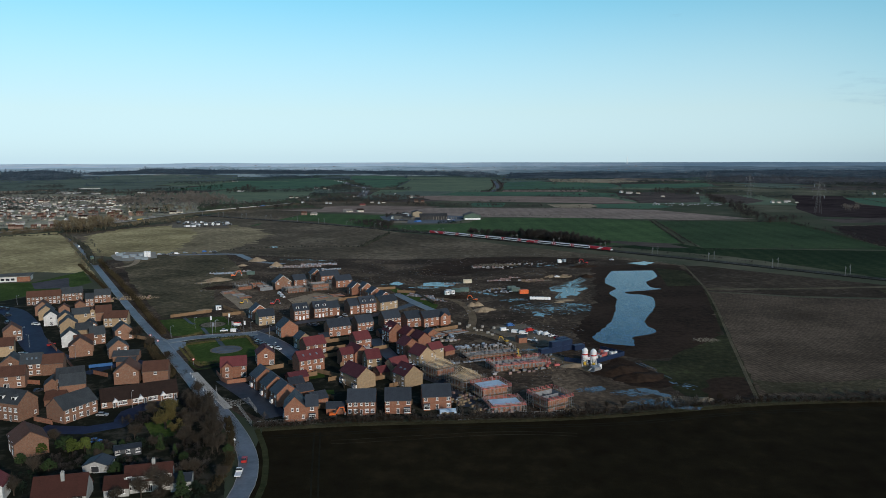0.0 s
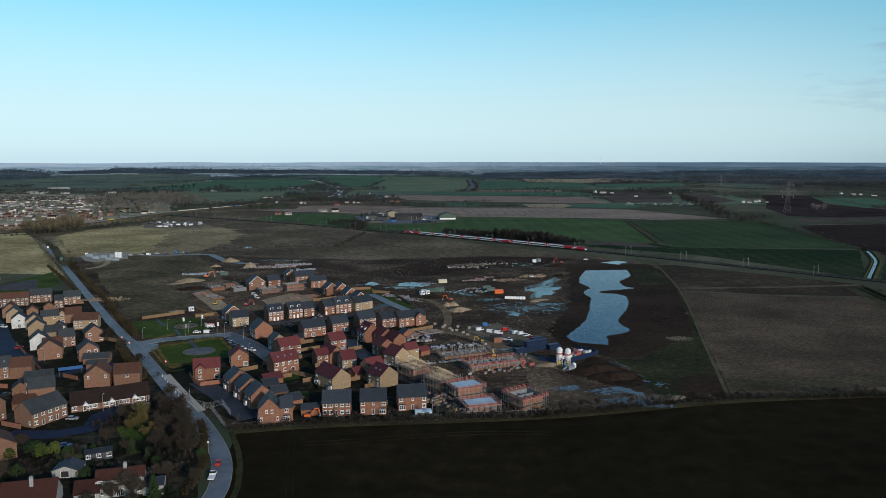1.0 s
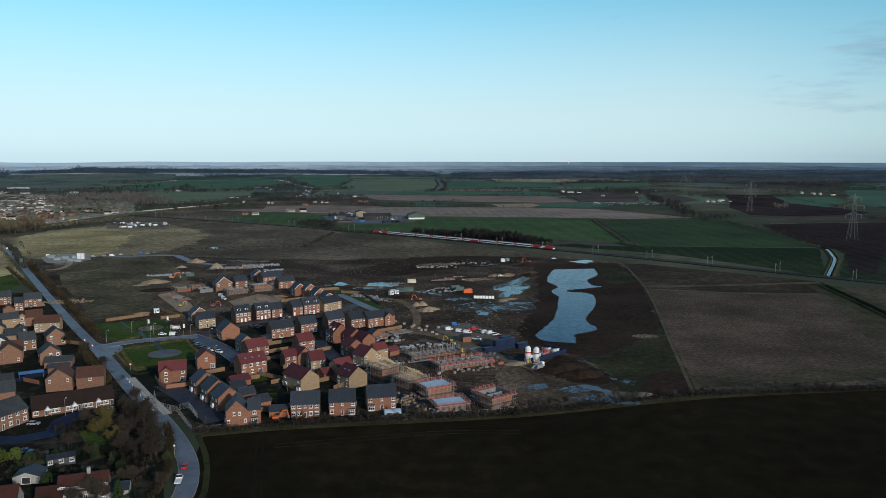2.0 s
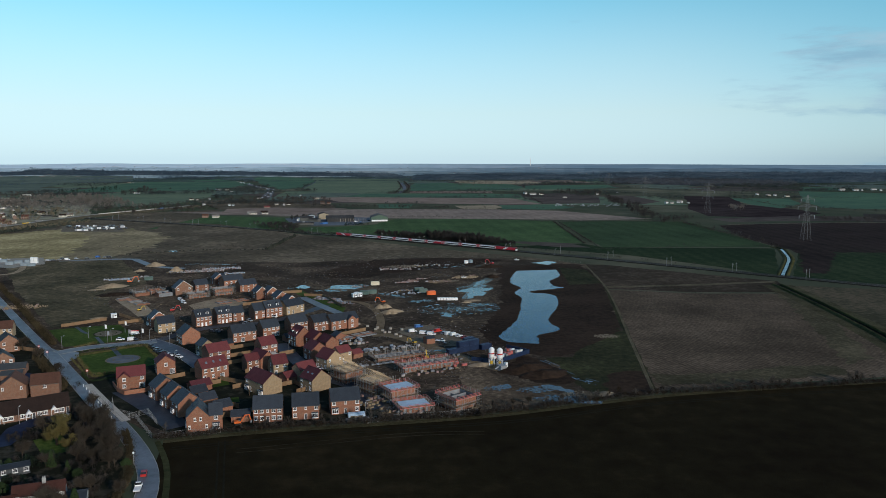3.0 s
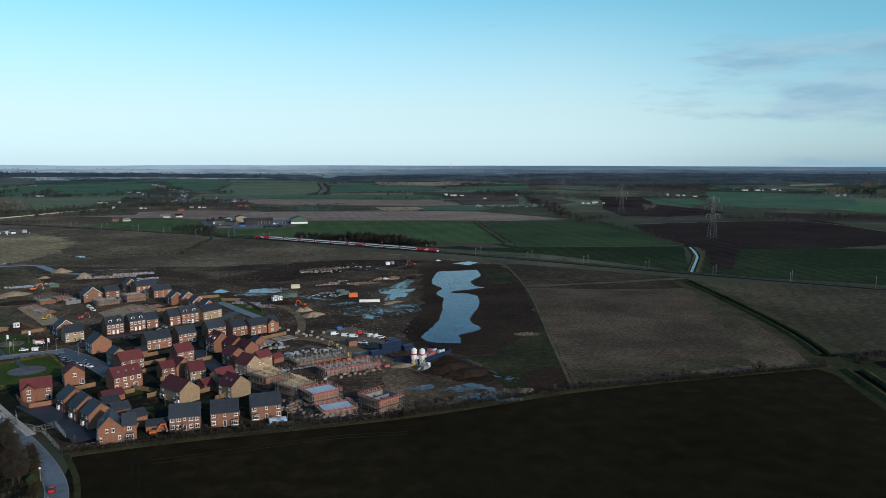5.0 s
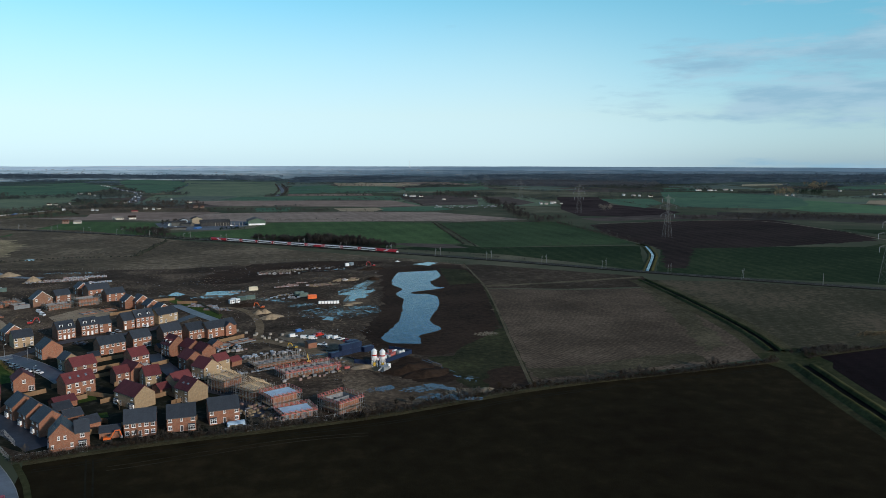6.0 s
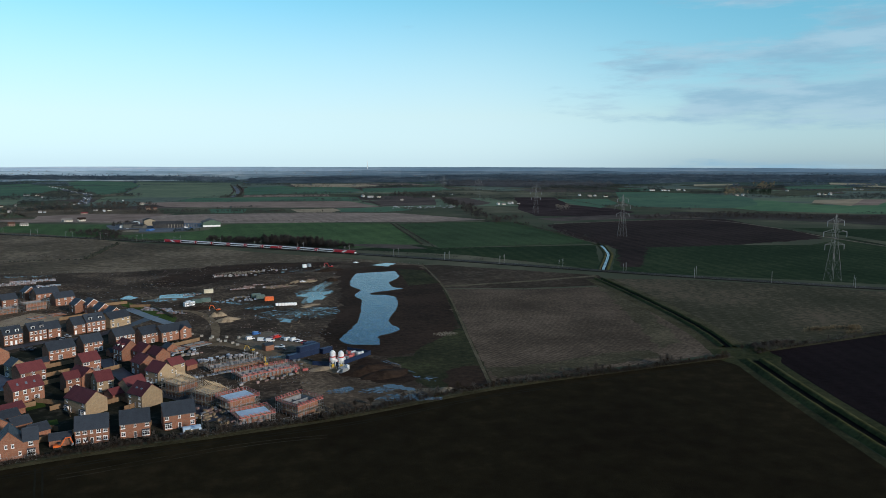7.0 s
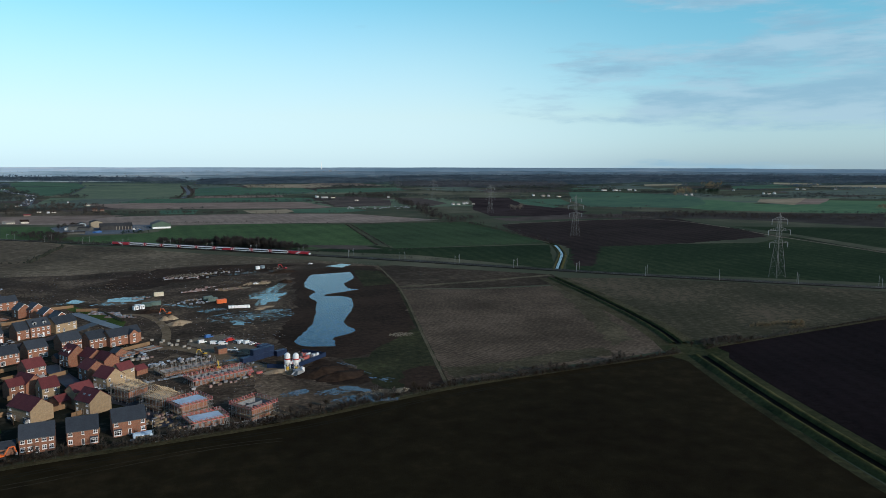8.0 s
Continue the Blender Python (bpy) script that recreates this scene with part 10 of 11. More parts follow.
# Pale roofs and cream walls are lightened to stand for sunlight on the town.
PALE_TILE = tiling("pale grey roof tile, sun in colour", (0.14, 0.128, 0.118), (0.26, 0.238, 0.215))
NAMES[PALE_TILE.name] = "bleached grey tiled roof"
WEATHERED_BRICK = material("weathered dull brick", (0.17, 0.112, 0.088), (0.32, 0.215, 0.170), grain=0.4, per_object=0.6)
NAMES[WEATHERED_BRICK.name] = "dull brick"
CREAM = material("cream render", (0.50, 0.45, 0.37), (0.70, 0.65, 0.55), grain=0.5, per_object=0.6)
FAR_KINDS = []
for k, (w, d, e, wm, rm) in enumerate([(12, 8, 5, WEATHERED_BRICK, BROWN_TILE), (18, 8, 5, CREAM, DARK_TILE), (10, 8, 5, RENDER, PALE_TILE), (14, 9, 2.8, CREAM, PALE_TILE), (24, 9, 3.4, RENDER, PALE_TILE), (11, 8, 5, WEATHERED_BRICK, BROWN_TILE), (20, 9, 3.0, WEATHERED_BRICK, RED_TILE)]):
    a, b, c = far_house_mesh(w, d, e)
    FAR_KINDS.append((a.mesh("wall", wm), b.mesh("roof", rm), c.mesh("windows", GLASS), wm, rm))


def far_house(x, y, turn, k, s=1.0):
    wall, roof, wins, wm, rm = FAR_KINDS[k]
    root = tagged(new("house"), "distant " + NAMES.get(wm.name, "cream rendered") + " house with " + NAMES[rm.name], "house", group="houses of the distant town")
    root.matrix_world = pose(x, y, 0, 0, 0, turn) @ Matrix.Scale(s, 4)
    part("wall", wall, None, root)
    part("roof", roof, None, root)
    tagged(part("window", wins, None, root), kind="stuff")


for x, y, tn, k, s in [
    (-535, 1184, 15, 0, 1.0),
    (-480, 1116, 0, 3, 0.9),
    (-493, 1193, 10, 5, 1.1),
    (-447, 1125, 0, 3, 0.8),
    (-503, 1282, 5, 1, 1.0),
    (-451, 1227, 0, 1, 0.8),
    (-449, 1252, 10, 3, 0.9),
    (-484, 1086, 0, 2, 0.7),
    (-156, 1426, 10, 6, 1.0),
    (-130, 1490, 0, 2, 0.8),
    (-146, 1513, 20, 3, 0.9),
    (-122, 1503, 0, 1, 0.7),
    (-55, 1526, 15, 0, 1.3),
    (-43, 1521, -10, 0, 1.0),
    (-160, 1253, 5, 3, 1.0),
    (-141, 1256, 5, 1, 0.7),
    (-224, 1707, 0, 2, 0.9),
    (-208, 1741, 0, 3, 1.0),
    (-75, 1708, 0, 3, 1.3),
    (-122, 1868, 0, 2, 0.7),
    (652, 1455, 10, 2, 1.1),
    (662, 1451, 0, 3, 1.0),
    (682, 1466, -20, 2, 1.2),
    (698, 1484, 15, 2, 1.0),
    (701, 1458, 0, 3, 0.7),
    (1033, 1766, 10, 2, 1.2),
    (1040, 1727, 0, 3, 1.3),
    (1054, 1721, 10, 2, 1.1),
    (1062, 1682, 0, 1, 1.1),
    (1432, 1997, 0, 4, 1.4),
    (1466, 1983, 0, 4, 1.3),
    (1480, 1977, 0, 2, 0.9),
    (1540, 2006, 0, 4, 1.2),
    (1526, 1959, 5, 2, 1.1),
    (459, 1893, 30, 2, 1.4),
    (469, 1856, 0, 4, 1.2),
    (489, 1848, 0, 1, 1.0),
    (505, 1692, 10, 3, 1.0),
    (630, 1823, 0, 2, 1.0),
    (1465, 1629, 0, 2, 1.2),
    (1450, 1635, 0, 3, 1.1),
    (1715, 1608, 0, 2, 1.2),
    (1745, 1596, 0, 2, 1.4),
    (1729, 1602, 0, 1, 1.0),
    (2108, 1834, 0, 2, 1.4),
    (2130, 1826, 0, 3, 1.3),
    (2232, 1785, 0, 2, 1.6),
    (2480, 1824, 0, 2, 1.6),
    (1829, 1838, 30, 4, 1.2),
    (548, 3114, 0, 3, 1.3),
    (581, 3104, 0, 2, 1.0),
    (255, 3102, 0, 0, 1.2),
    (720, 1929, 0, 2, 1.0),
    (-824, 2906, 0, 1, 1.2),
    (-809, 2905, 0, 2, 0.9),
    (-383, 2233, 0, 4, 1.1),
    (-357, 2231, 0, 1, 1.0),
    (-327, 2112, 0, 2, 0.8),
    (-351, 1702, 0, 1, 0.9),
    (-338, 1701, 10, 1, 0.8),
    (-316, 1723, 0, 2, 0.8),
    (-287, 1508, 15, 2, 1.0),
    (-235, 1486, 0, 2, 0.9),
    (-227, 1485, 20, 2, 0.8),
    (-226, 1192, 0, 0, 0.9),
    (-210, 1191, 0, 3, 0.9),
    (-167, 1264, 5, 3, 0.8),
    (-143, 1263, 5, 1, 0.8),
    (-1161, 3386, 0, 4, 1.2),
]:
    far_house(x, y, tn, k, s * (.55 if y > 1350 else .8))
bare_wood("town_trees", [(-614, 978), (-519, 999), (-460, 1039), (-435, 1168), (-418, 1251), (-580, 1742), (-878, 1898), (-1238, 1986)], 520, 4, 6, WOOD_HAZED, "leafless garden trees among the roofs of the town", 301, 30)
bare_wood("town_trees", [(-640, 1230), (-420, 1260), (-560, 1742), (-878, 1898), (-1238, 1986)], 330, 4, 7, WOOD_RUST, "bare garden trees among the roofs of the town", 302, 26)
bare_wood("town_trees", [(-540, 1290), (-400, 1260), (-360, 1400), (-520, 1760), (-800, 2050), (-760, 1700)], 170, 5, 8, WOOD_RUST, "wide belt of leafless trees behind the houses", 303, 30)
# the town: rows of low pale houses along curving streets
rt = random.Random(5)
town = []
for row in range(26):
    y0 = 985 + row * 30 + rt.uniform(-8, 8)
    x = -y0 * math.tan(radians(33.0)) + rt.uniform(0, 25)
    k, sl = rt.randrange(6), rt.uniform(-.12, .20)
    end = -y0 * math.tan(radians(22.6 + 1.0 * rt.random()))
    while x < end:
        if rt.random() < .2:
            k = rt.randrange(6)
        y = y0 + (x + y0 * .5) * sl + rt.uniform(-7, 7)
        if rt.random() < .62 and (x < -500 or y > 1060):
            town.append((x, y, rt.choice([15, 22, 22, 112]) + rt.uniform(-8, 8), k, rt.uniform(.5, .74)))
        x += (12, 18, 10, 14, 24, 11)[k] * .8 + rt.uniform(1, 7)
town.sort(key=lambda q: q[1])
for q in town[:100]:
    far_house(*q)


def joined_houses(spots, label):
    """Houses too far to tell apart, in one mesh."""
    rest, slots = Shape(), []
    for x, y, tn, k, s in spots:
        m = pose(x, y, land_height(x, y), 0, 0, tn) @ Matrix.Diagonal((s, s, s * .75, 1))
        for j, me in enumerate(FAR_KINDS[k][:2]):
            n0 = len(rest.v)
            rest.v += [tuple(m @ v.co) for v in me.vertices]
            for p in me.polygons:
                rest.f.append(tuple(n0 + i for i in p.vertices))
                slots.append((1, 2, 0, 1, 2, 1)[k % 6] if j == 0 else 3 + (k % 4 == 1))
    me = rest.mesh("town", WEATHERED_BRICK)
    for mt in (CREAM, RENDER, PALE_TILE, BROWN_TILE):
        me.materials.append(mt)
    me.polygons.foreach_set("material_index", slots)
    tagged(part("town", me, None), label, "town", kind="stuff")


joined_houses(town[100:], "crowded roofs of the distant town")
ridge = []
for _ in range(260):
    a, r = rt.choice([rt.uniform(-26, -17.5), rt.uniform(-26, -20.7), rt.uniform(-12.0, -9.5)]), rt.uniform(3560, 3900)
    ridge.append((r * math.sin(radians(a)), r * math.cos(radians(a)), rt.uniform(-20, 30), rt.choice([2, 3, 4, 2]), rt.uniform(.3, .5)))
for _ in range(300):
    a, r = rt.choice([rt.uniform(-31, -3), rt.uniform(-20, -8), rt.uniform(-6, 20)]), rt.uniform(3500, 4500)
    ridge.append((r * math.sin(radians(a)), r * math.cos(radians(a)), rt.uniform(-20, 30), rt.choice([2, 3, 4, 2]), rt.uniform(.3, .6)))
joined_houses(ridge, "pale specks of villages on the far slopes")
# long pale sheds of a works behind the town
for x, y, w, d, h in [(-1012, 1990, 52, 34, 2.6), (-985, 1950, 34, 22, 2.2), (-1080, 2257, 60, 8, 2.0), (-905, 1925, 20, 10, 2.4), (-800, 1960, 20, 9, 2.4), (-560, 2040, 16, 9, 3), (-1960, 3230, 50, 24, 6)]:
    wk = tagged(new("warehouse"), "long pale flat-roofed works building behind the town", "warehouse", group="works buildings")
    wk.matrix_world = pose(x, y, land_height(x, y), 0, 0, rt.uniform(-6, 10))
    part("wall", Shape().box(0, 0, 0, w, d, h), RENDER, wk)
    part("roof", Shape().prism([(-d / 2 - 1, h), (d / 2 + 1, h), (0, h + 1.5)], -w / 2 - 1, w / 2 + 1, "x"), CREAM, wk)
# huts and glasshouses of the allotments
al = Shape()
for _ in range(40):
    u, v = rt.random(), rt.random()
    al.box(395 + 150 * u, 1400 + 75 * v - 30 * u, 0, rt.uniform(1.5, 3.4), rt.uniform(1.5, 2.4), rt.uniform(.8, 1.6), rt.uniform(0, 40))
tagged(part("hut", al, GREY_METAL), "pale huts and glasshouses of the allotments", "huts", kind="stuff")


# farm barns
GREEN_SHEET = material("green profiled sheet", (0.035, 0.075, 0.05), (0.06, 0.11, 0.075), rough=0.5, grain=0.3)
DARK_SHEET = material("dark fibre cement sheet", (0.030, 0.031, 0.032), (0.062, 0.062, 0.062), grain=0.3, broad=0.05)
TAN_SHEET = material("tan painted sheet", (0.24, 0.20, 0.14), (0.34, 0.29, 0.21), grain=0.3, broad=0.05)
GREY_SHEET = material("grey fibre cement sheet", (0.075, 0.075, 0.07), (0.14, 0.14, 0.13), grain=0.3, broad=0.05)


def barn(x, y, turn, w, d, h, wall, roof, label):
    root = tagged(new("barn"), label, "barn", group="farm barns")
    root.matrix_world = pose(x, y, 0, 0, 0, turn)
    part("wall", Shape().prism([(-w / 2, 0), (w / 2, 0), (w / 2, h), (0, h + w * .16), (-w / 2, h)], 0, d, "y"), wall, root)
    if wall is GREEN_SHEET:
        part("plinth", Shape().box(0, -.08, 0, w - 1, .2, h * .4), WHITE_PAINT, root, "white lower wall panels")
    part("roof", Shape().prism([(-w / 2 - .5, h - .1), (0, h + w * .16), (w / 2 + .5, h - .1), (w / 2 + .5, h + .2), (0, h + w * .16 + .35), (-w / 2 - .5, h + .2)], -.6, d + .6, "y"), roof, root)


barn(43.4, 1090, 3, 24.5, 30, 6.0, GREEN_SHEET, GREY_SHEET, "green and white farm barn with shallow roof")
barn(5, 1104, 95, 22, 40, 5.0, DARK_SHEET, DARK_SHEET, "long dark farm barn with open front")
barn(-40, 1138, 10, 15, 16, 7.5, TAN_SHEET, DARK_SHEET, "tall tan farm building")
barn(-55, 1108, 80, 12, 18, 5.5, GREY_SHEET, DARK_SHEET, "low grey farm shed")
barn(-74.6, 1109.0, 10, 7, 7, 3.4, RENDER, SLATE, "small white farm outbuilding")
barn(-45.1, 1096.7, 60, 9, 16, 3.6, GREY_SHEET, DARK_SHEET, "grey lean-to cattle shed with dark roof")
barn(-51.2, 1047.8, 95, 5, 24, 2.4, GREY_SHEET, DARK_SHEET, "low pale cattle stalls")
barn(-58.1, 1139.3, 10, 10, 12, 6, BLUE_GREY, DARK_SHEET, "grey-blue farm workshop with dark roof")
field("farm_yard", [(-100, 1157), (-73, 1206), (34, 1162), (30, 1084), (4, 1033), (-50, 1031), (-86, 1079)], WORN_ASPHALT, "dark concrete farmyard", z=.05, wobble=1.5, category="ground")
for n in range(11):
    post = tagged(part("barn_post", shared("barn_post", lambda: Shape().box(0, 0, 0, .5, .5, 4.6), PAVING), None), "pale post along the open barn front", "post", group="barn posts")
    post.matrix_world = pose(-14 + n * 3.7, 1091.5 - n * .3, .05)
for n, (x, y) in enumerate([(8.4, 1083.5), (12.8, 1090.9), (15.3, 1071.5), (-62.2, 1069.0), (-67.4, 1079.7), (28.3, 1103.4)]):
    car(x, y, n * 40, PAINTS["WSBWSD"[n]], ("van", "car")[n % 2], "", .06)
tarp = tagged(part("tarpaulin", Shape().prism([(-3, 0), (3, 0), (2.2, 1.6), (0, 2.2), (-2.2, 1.5)], -6, 6, "x"), BLUE_PAINT), "blue tarpaulin over a farm stack", "tarpaulin")
tarp.matrix_world = pose(-37.0, 1058.5, .05, 0, 0, 60)
bare_wood("farm_scrub", [(-10, 1047), (25, 1050), (27, 1024), (-8, 1014)], 40, 2, 3.2, WOOD_GREEN, "clipped dark hedge round the farmyard", 170, 110)
bare_wood("farm_scrub", [(-92, 1153), (-69, 1205), (-66, 1162), (-87, 1114)], 24, 3, 6, WOOD_DARK, "bare trees by the farm", 171, 110)

# mobile homes and vehicles parked beyond the meadow
rc = random.Random(8)
field("storage_yard", [(-392, 1060), (-318, 1078), (-285, 975), (-362, 980)], TRACK, "stone yard of stored vehicles", z=.05, wobble=2, category="ground")
for n in range(58):
    u, v = rc.random(), rc.random()
    x, y = -384 + 70 * u + 30 * v, 1052 - 66 * v + 12 * u
    ob = tagged(part("caravan", shared(("caravan", n % 4), lambda: Shape().prism([(-1.2, .4), (1.2, .4), (1.25, 2.3), (.9, 2.7), (-.9, 2.7), (-1.25, 2.3)], -3.2, 3.2, "x").box(0, -1.26, 1.3, 4.2, .08, .8), (GREY_METAL, DARK_PAINT, WHITE_PAINT, DARK_PAINT)[n % 4]), None), "pale caravan in a distant storage yard", "caravan", group="stored caravans")
    ob.matrix_world = pose(x, y, .05, 0, 0, rc.choice([15, 20, 105]) + rc.uniform(-5, 5)) @ Matrix.Scale(.8, 4)


def lorry(x, y, turn, mat, label):
    root = tagged(new("lorry"), label, "lorry")
    root.matrix_world = pose(x, y, .1, 0, 0, turn)
    part("trailer", Shape().box(-1.5, 0, 1.1, 11.5, 2.5, 2.9), mat, root)
    part("cab", Shape().prism([(4.6, .6), (7.0, .6), (7.0, 2.0), (6.7, 3.4), (4.6, 3.5)], -1.2, 1.2, "y"), WHITE_PAINT, root)
    for wx in (-6, -4.8, 5.4):
        part("wheel", shared("lorry_wheel", lambda: Shape().tube((0, -1.2, 0), (0, 1.2, 0), .5, 12), BLACK_RUBBER), None, root, "", pose(wx, 0, .5))


def embankment(name, pts, top, base, z, mat, label):
    """A raised bank with sloping grass sides under a road."""
    line = smooth_line(pts, 20)
    (la, ra), (lb, rb) = sides(line, top), sides(line, base)
    sh = Shape()
    for i in range(len(line) - 1):
        sh.face((*ra[i], z), (*ra[i + 1], z), (*la[i + 1], z), (*la[i], z))
        sh.face((*la[i], z), (*la[i + 1], z), (*lb[i + 1], 0), (*lb[i], 0))
        sh.face((*rb[i], 0), (*rb[i + 1], 0), (*ra[i + 1], z), (*ra[i], z))
    return tagged(part(name, sh, mat), label, "bank", kind="structure")


BYPASS = [(-620, 800), (-566, 870), (-523, 934), (-480, 994), (-460, 1030), (-447, 1095), (-433, 1168), (-412, 1240), (-381, 1300), (-335, 1390), (-300, 1480)]
embankment("bypass_bank", BYPASS, 14, 34, 2.6, PALE_GRASS, "grassy embankment of the bypass")
band("bypass", BYPASS, 9, 2.75, PAVING, "pale bypass road on an embankment", "road", step=25)
band("parapet", [(-404, 1250), (-375, 1306), (-344, 1368)], 2.0, 4.0, CONCRETE, "pale concrete parapet of the flyover", "parapet", step=25, thick=1.4)
lorry(-447, 1085, 80, YELLOW_PAINT, "yellow lorry on the bypass")
lorry(-338, 1384, 65, BLUE_PAINT, "blue lorry on the bypass")
MOTORWAY = [(-434, 2990), (-372, 2780), (-304, 2500), (-240, 2290), (-222, 2130), (-210, 1966), (-196, 1760)]
band("motorway", MOTORWAY, 22, .12, WORN_ASPHALT, "distant dual carriageway with traffic", "road", step=25)
mway = smooth_line(MOTORWAY, 10)
for n in range(46):
    p = mway[(n * 17) % len(mway)]
    high = (1.45, 2.3)[n % 3 > 0]
    key = "SWWDWSW"[n % 7]
    ob = tagged(part("van" if n % 3 else "car", shared(("far_vehicle", high, key), lambda: Shape().prism([(-2.3, .3), (2.2, .3), (2.3, .8), (1.5, .95), (.9, high), (-1.9, high), (-2.3, .9)], -.9, .9, "y"), PAINTS[key]), None), "far van on the motorway" if n % 3 else "far car on the motorway", "van" if n % 3 else "car", group="traffic on the motorway")
    ob.matrix_world = pose(p.x + (-7, -3.5, 3.5, 7)[n % 4], p.y, .15, 0, 0, 102)
band("hedged_lane", [(132, 1990), (150, 2120), (177, 2400), (203, 2960)], 11, .1, WORN_ASPHALT, "blue-grey lane running away between hedges", "road", step=25)
twig_line("lane_hedge", [(120, 1990), (138, 2120), (165, 2400), (192, 2960)], 4, 3.5, WOOD_DARK, "dark hedge along the lane", 71, 9)
twig_line("lane_hedge", [(146, 1990), (164, 2120), (191, 2400), (216, 2960)], 4, 3.5, WOOD_DARK, "dark hedge along the lane", 72, 9)

# ---- older houses by the road ----
# White cottage walls greyed: the shade over them is put into this tone.
SHADED_RENDER = material("white wall with shade in colour", (0.28, 0.28, 0.27), (0.43, 0.43, 0.41), grain=0.8, broad=0.2)
NAMES["white wall with shade in colour"] = "weathered white pebbledashed"
CLADDING = material("dark grey boarding", (0.05, 0.055, 0.06), (0.10, 0.105, 0.11), grain=1.5)
NAMES["dark grey boarding"] = "grey boarded"
bung = house(-114.8, 269.2, 28, 27.0, 9.0, "f", OLD_BRICK, DARK_TILE, eave=2.6, slope=40, front=("lldll.lldll.lld",), fascia=True)
tagged(bung, "long low brick bungalow terrace with brown roof", "bungalow")
bung.name = "bungalow"
for u in (-8.6, 0.2, 8.2):
    pc = part("porch", Shape().prism([(u - 1.1, 2.2), (u + 1.1, 2.2), (u, 3.5)], -1.3, 1.2, "y").box(u - .95, -1.1, 0, .12, .12, 2.2).box(u + .95, -1.1, 0, .12, .12, 2.2), WHITE_FRAME, bung, "white gabled porch")
shed = house(-98.5, 219.7, 24, 7.7, 4.2, "f", CLADDING, SLATE, eave=2.4, slope=16, front=("w.w.w",))
tagged(shed, "grey boarded garden cabin with white doors", "cabin")
gar = house(-103, 207.4, 4, 7.2, 6.0, "g", SHADED_RENDER, SLATE, eave=2.2, slope=20, front=(".g.",))
tagged(gar, "white rendered garage with dark roof", "garage")
# Clay red, darkened further for the shadow over the cottages.
OLD_RED = tiling("old red clay tile", (0.0221, 0.0098, 0.0076), (0.0561, 0.0221, 0.0170))
NAMES["old red clay tile"] = "old red tiled roof"
house(-103.0, 186.6, 13, 13.5, 8.4, "f", SHADED_RENDER, OLD_RED, eave=2.5, slope=46, front=("w.d.w", ""), chimney=(.6, 3.1))
house(-82.2, 194.9, 14, 12.4, 5.8, "f", SHADED_RENDER, OLD_RED, eave=3.6, slope=49, front=("w.p.w", "w...w"), chimney=(1.2, 2.9))
house(-89.8, 191.6, 13, 6.4, 5.0, "f", SHADED_RENDER, OLD_RED, eave=2.6, slope=46, front=("ww",), chimney=None)
sg = house(-73.4, 195.2, 12, 5.4, 6, "f", SHADED_RENDER, SLATE, eave=2.8, slope=20, front=("g",))
tagged(sg, "white garage with dark blue roof", "garage")
house(-122, 188, 15, 6, 7, "g", RENDER, RED_TILE, eave=4.6, front=("", "w"))

# school
school = tagged(new("school"), "single storey school with grey roof and orange walls", "school")
school.matrix_world = pose(-327, 548, 0, 0, 0, 18)
part("wall", Shape().box(-2, 7, 0, 30, 14, 4.0), RENDER, school)
part("hall_wall", Shape().box(9.5, -.6, 0, 9.0, 1.4, 3.6), RED_BRICK, school, "orange brick end wall")
part("roof", Shape().prism([(-1, 4.0), (15, 4.0), (15, 4.4), (7, 5.2), (-1, 4.4)], -17.6, 14, "x"), GREY_SHEET, school)
for i in range(6):
    part("window", Shape().box(-15 + i * 3.4, -.08, 1.0, 2.4, .16, 1.6), GLASS, school)


# ---- fences, lamps, small structures ----
def board_fence(pts, label="close-boarded orange-brown timber fence", high=1.8):
    root = tagged(new("fence"), label, "fence", group="garden fences")
    o = Vector(pts[0])
    root.matrix_world = pose(o.x, o.y, 0)
    for a, b in zip(pts, pts[1:]):
        a, b = Vector(a) - o, Vector(b) - o
        k = max(1, round((b - a).length / 1.85))
        ang = math.degrees(math.atan2((b - a).y, (b - a).x))
        for i in range(k):
            p, q = a.lerp(b, (i + .5) / k), a.lerp(b, i / k)
            part("panel", shared(("fence_panel", high), lambda: Shape().box(0, 0, .05, 1.78, .05, high).box(0, -.04, .5, 1.78, .05, .1).box(0, -.04, high - .4, 1.78, .05, .1), FENCE_WOOD), None, root, "", pose(p.x, p.y, 0, 0, 0, ang))
            part("post", shared(("fence_post", high), lambda: Shape().box(0, 0, 0, .11, .11, high + .15), FENCE_WOOD), None, root, "", pose(q.x, q.y, 0, 0, 0, ang))


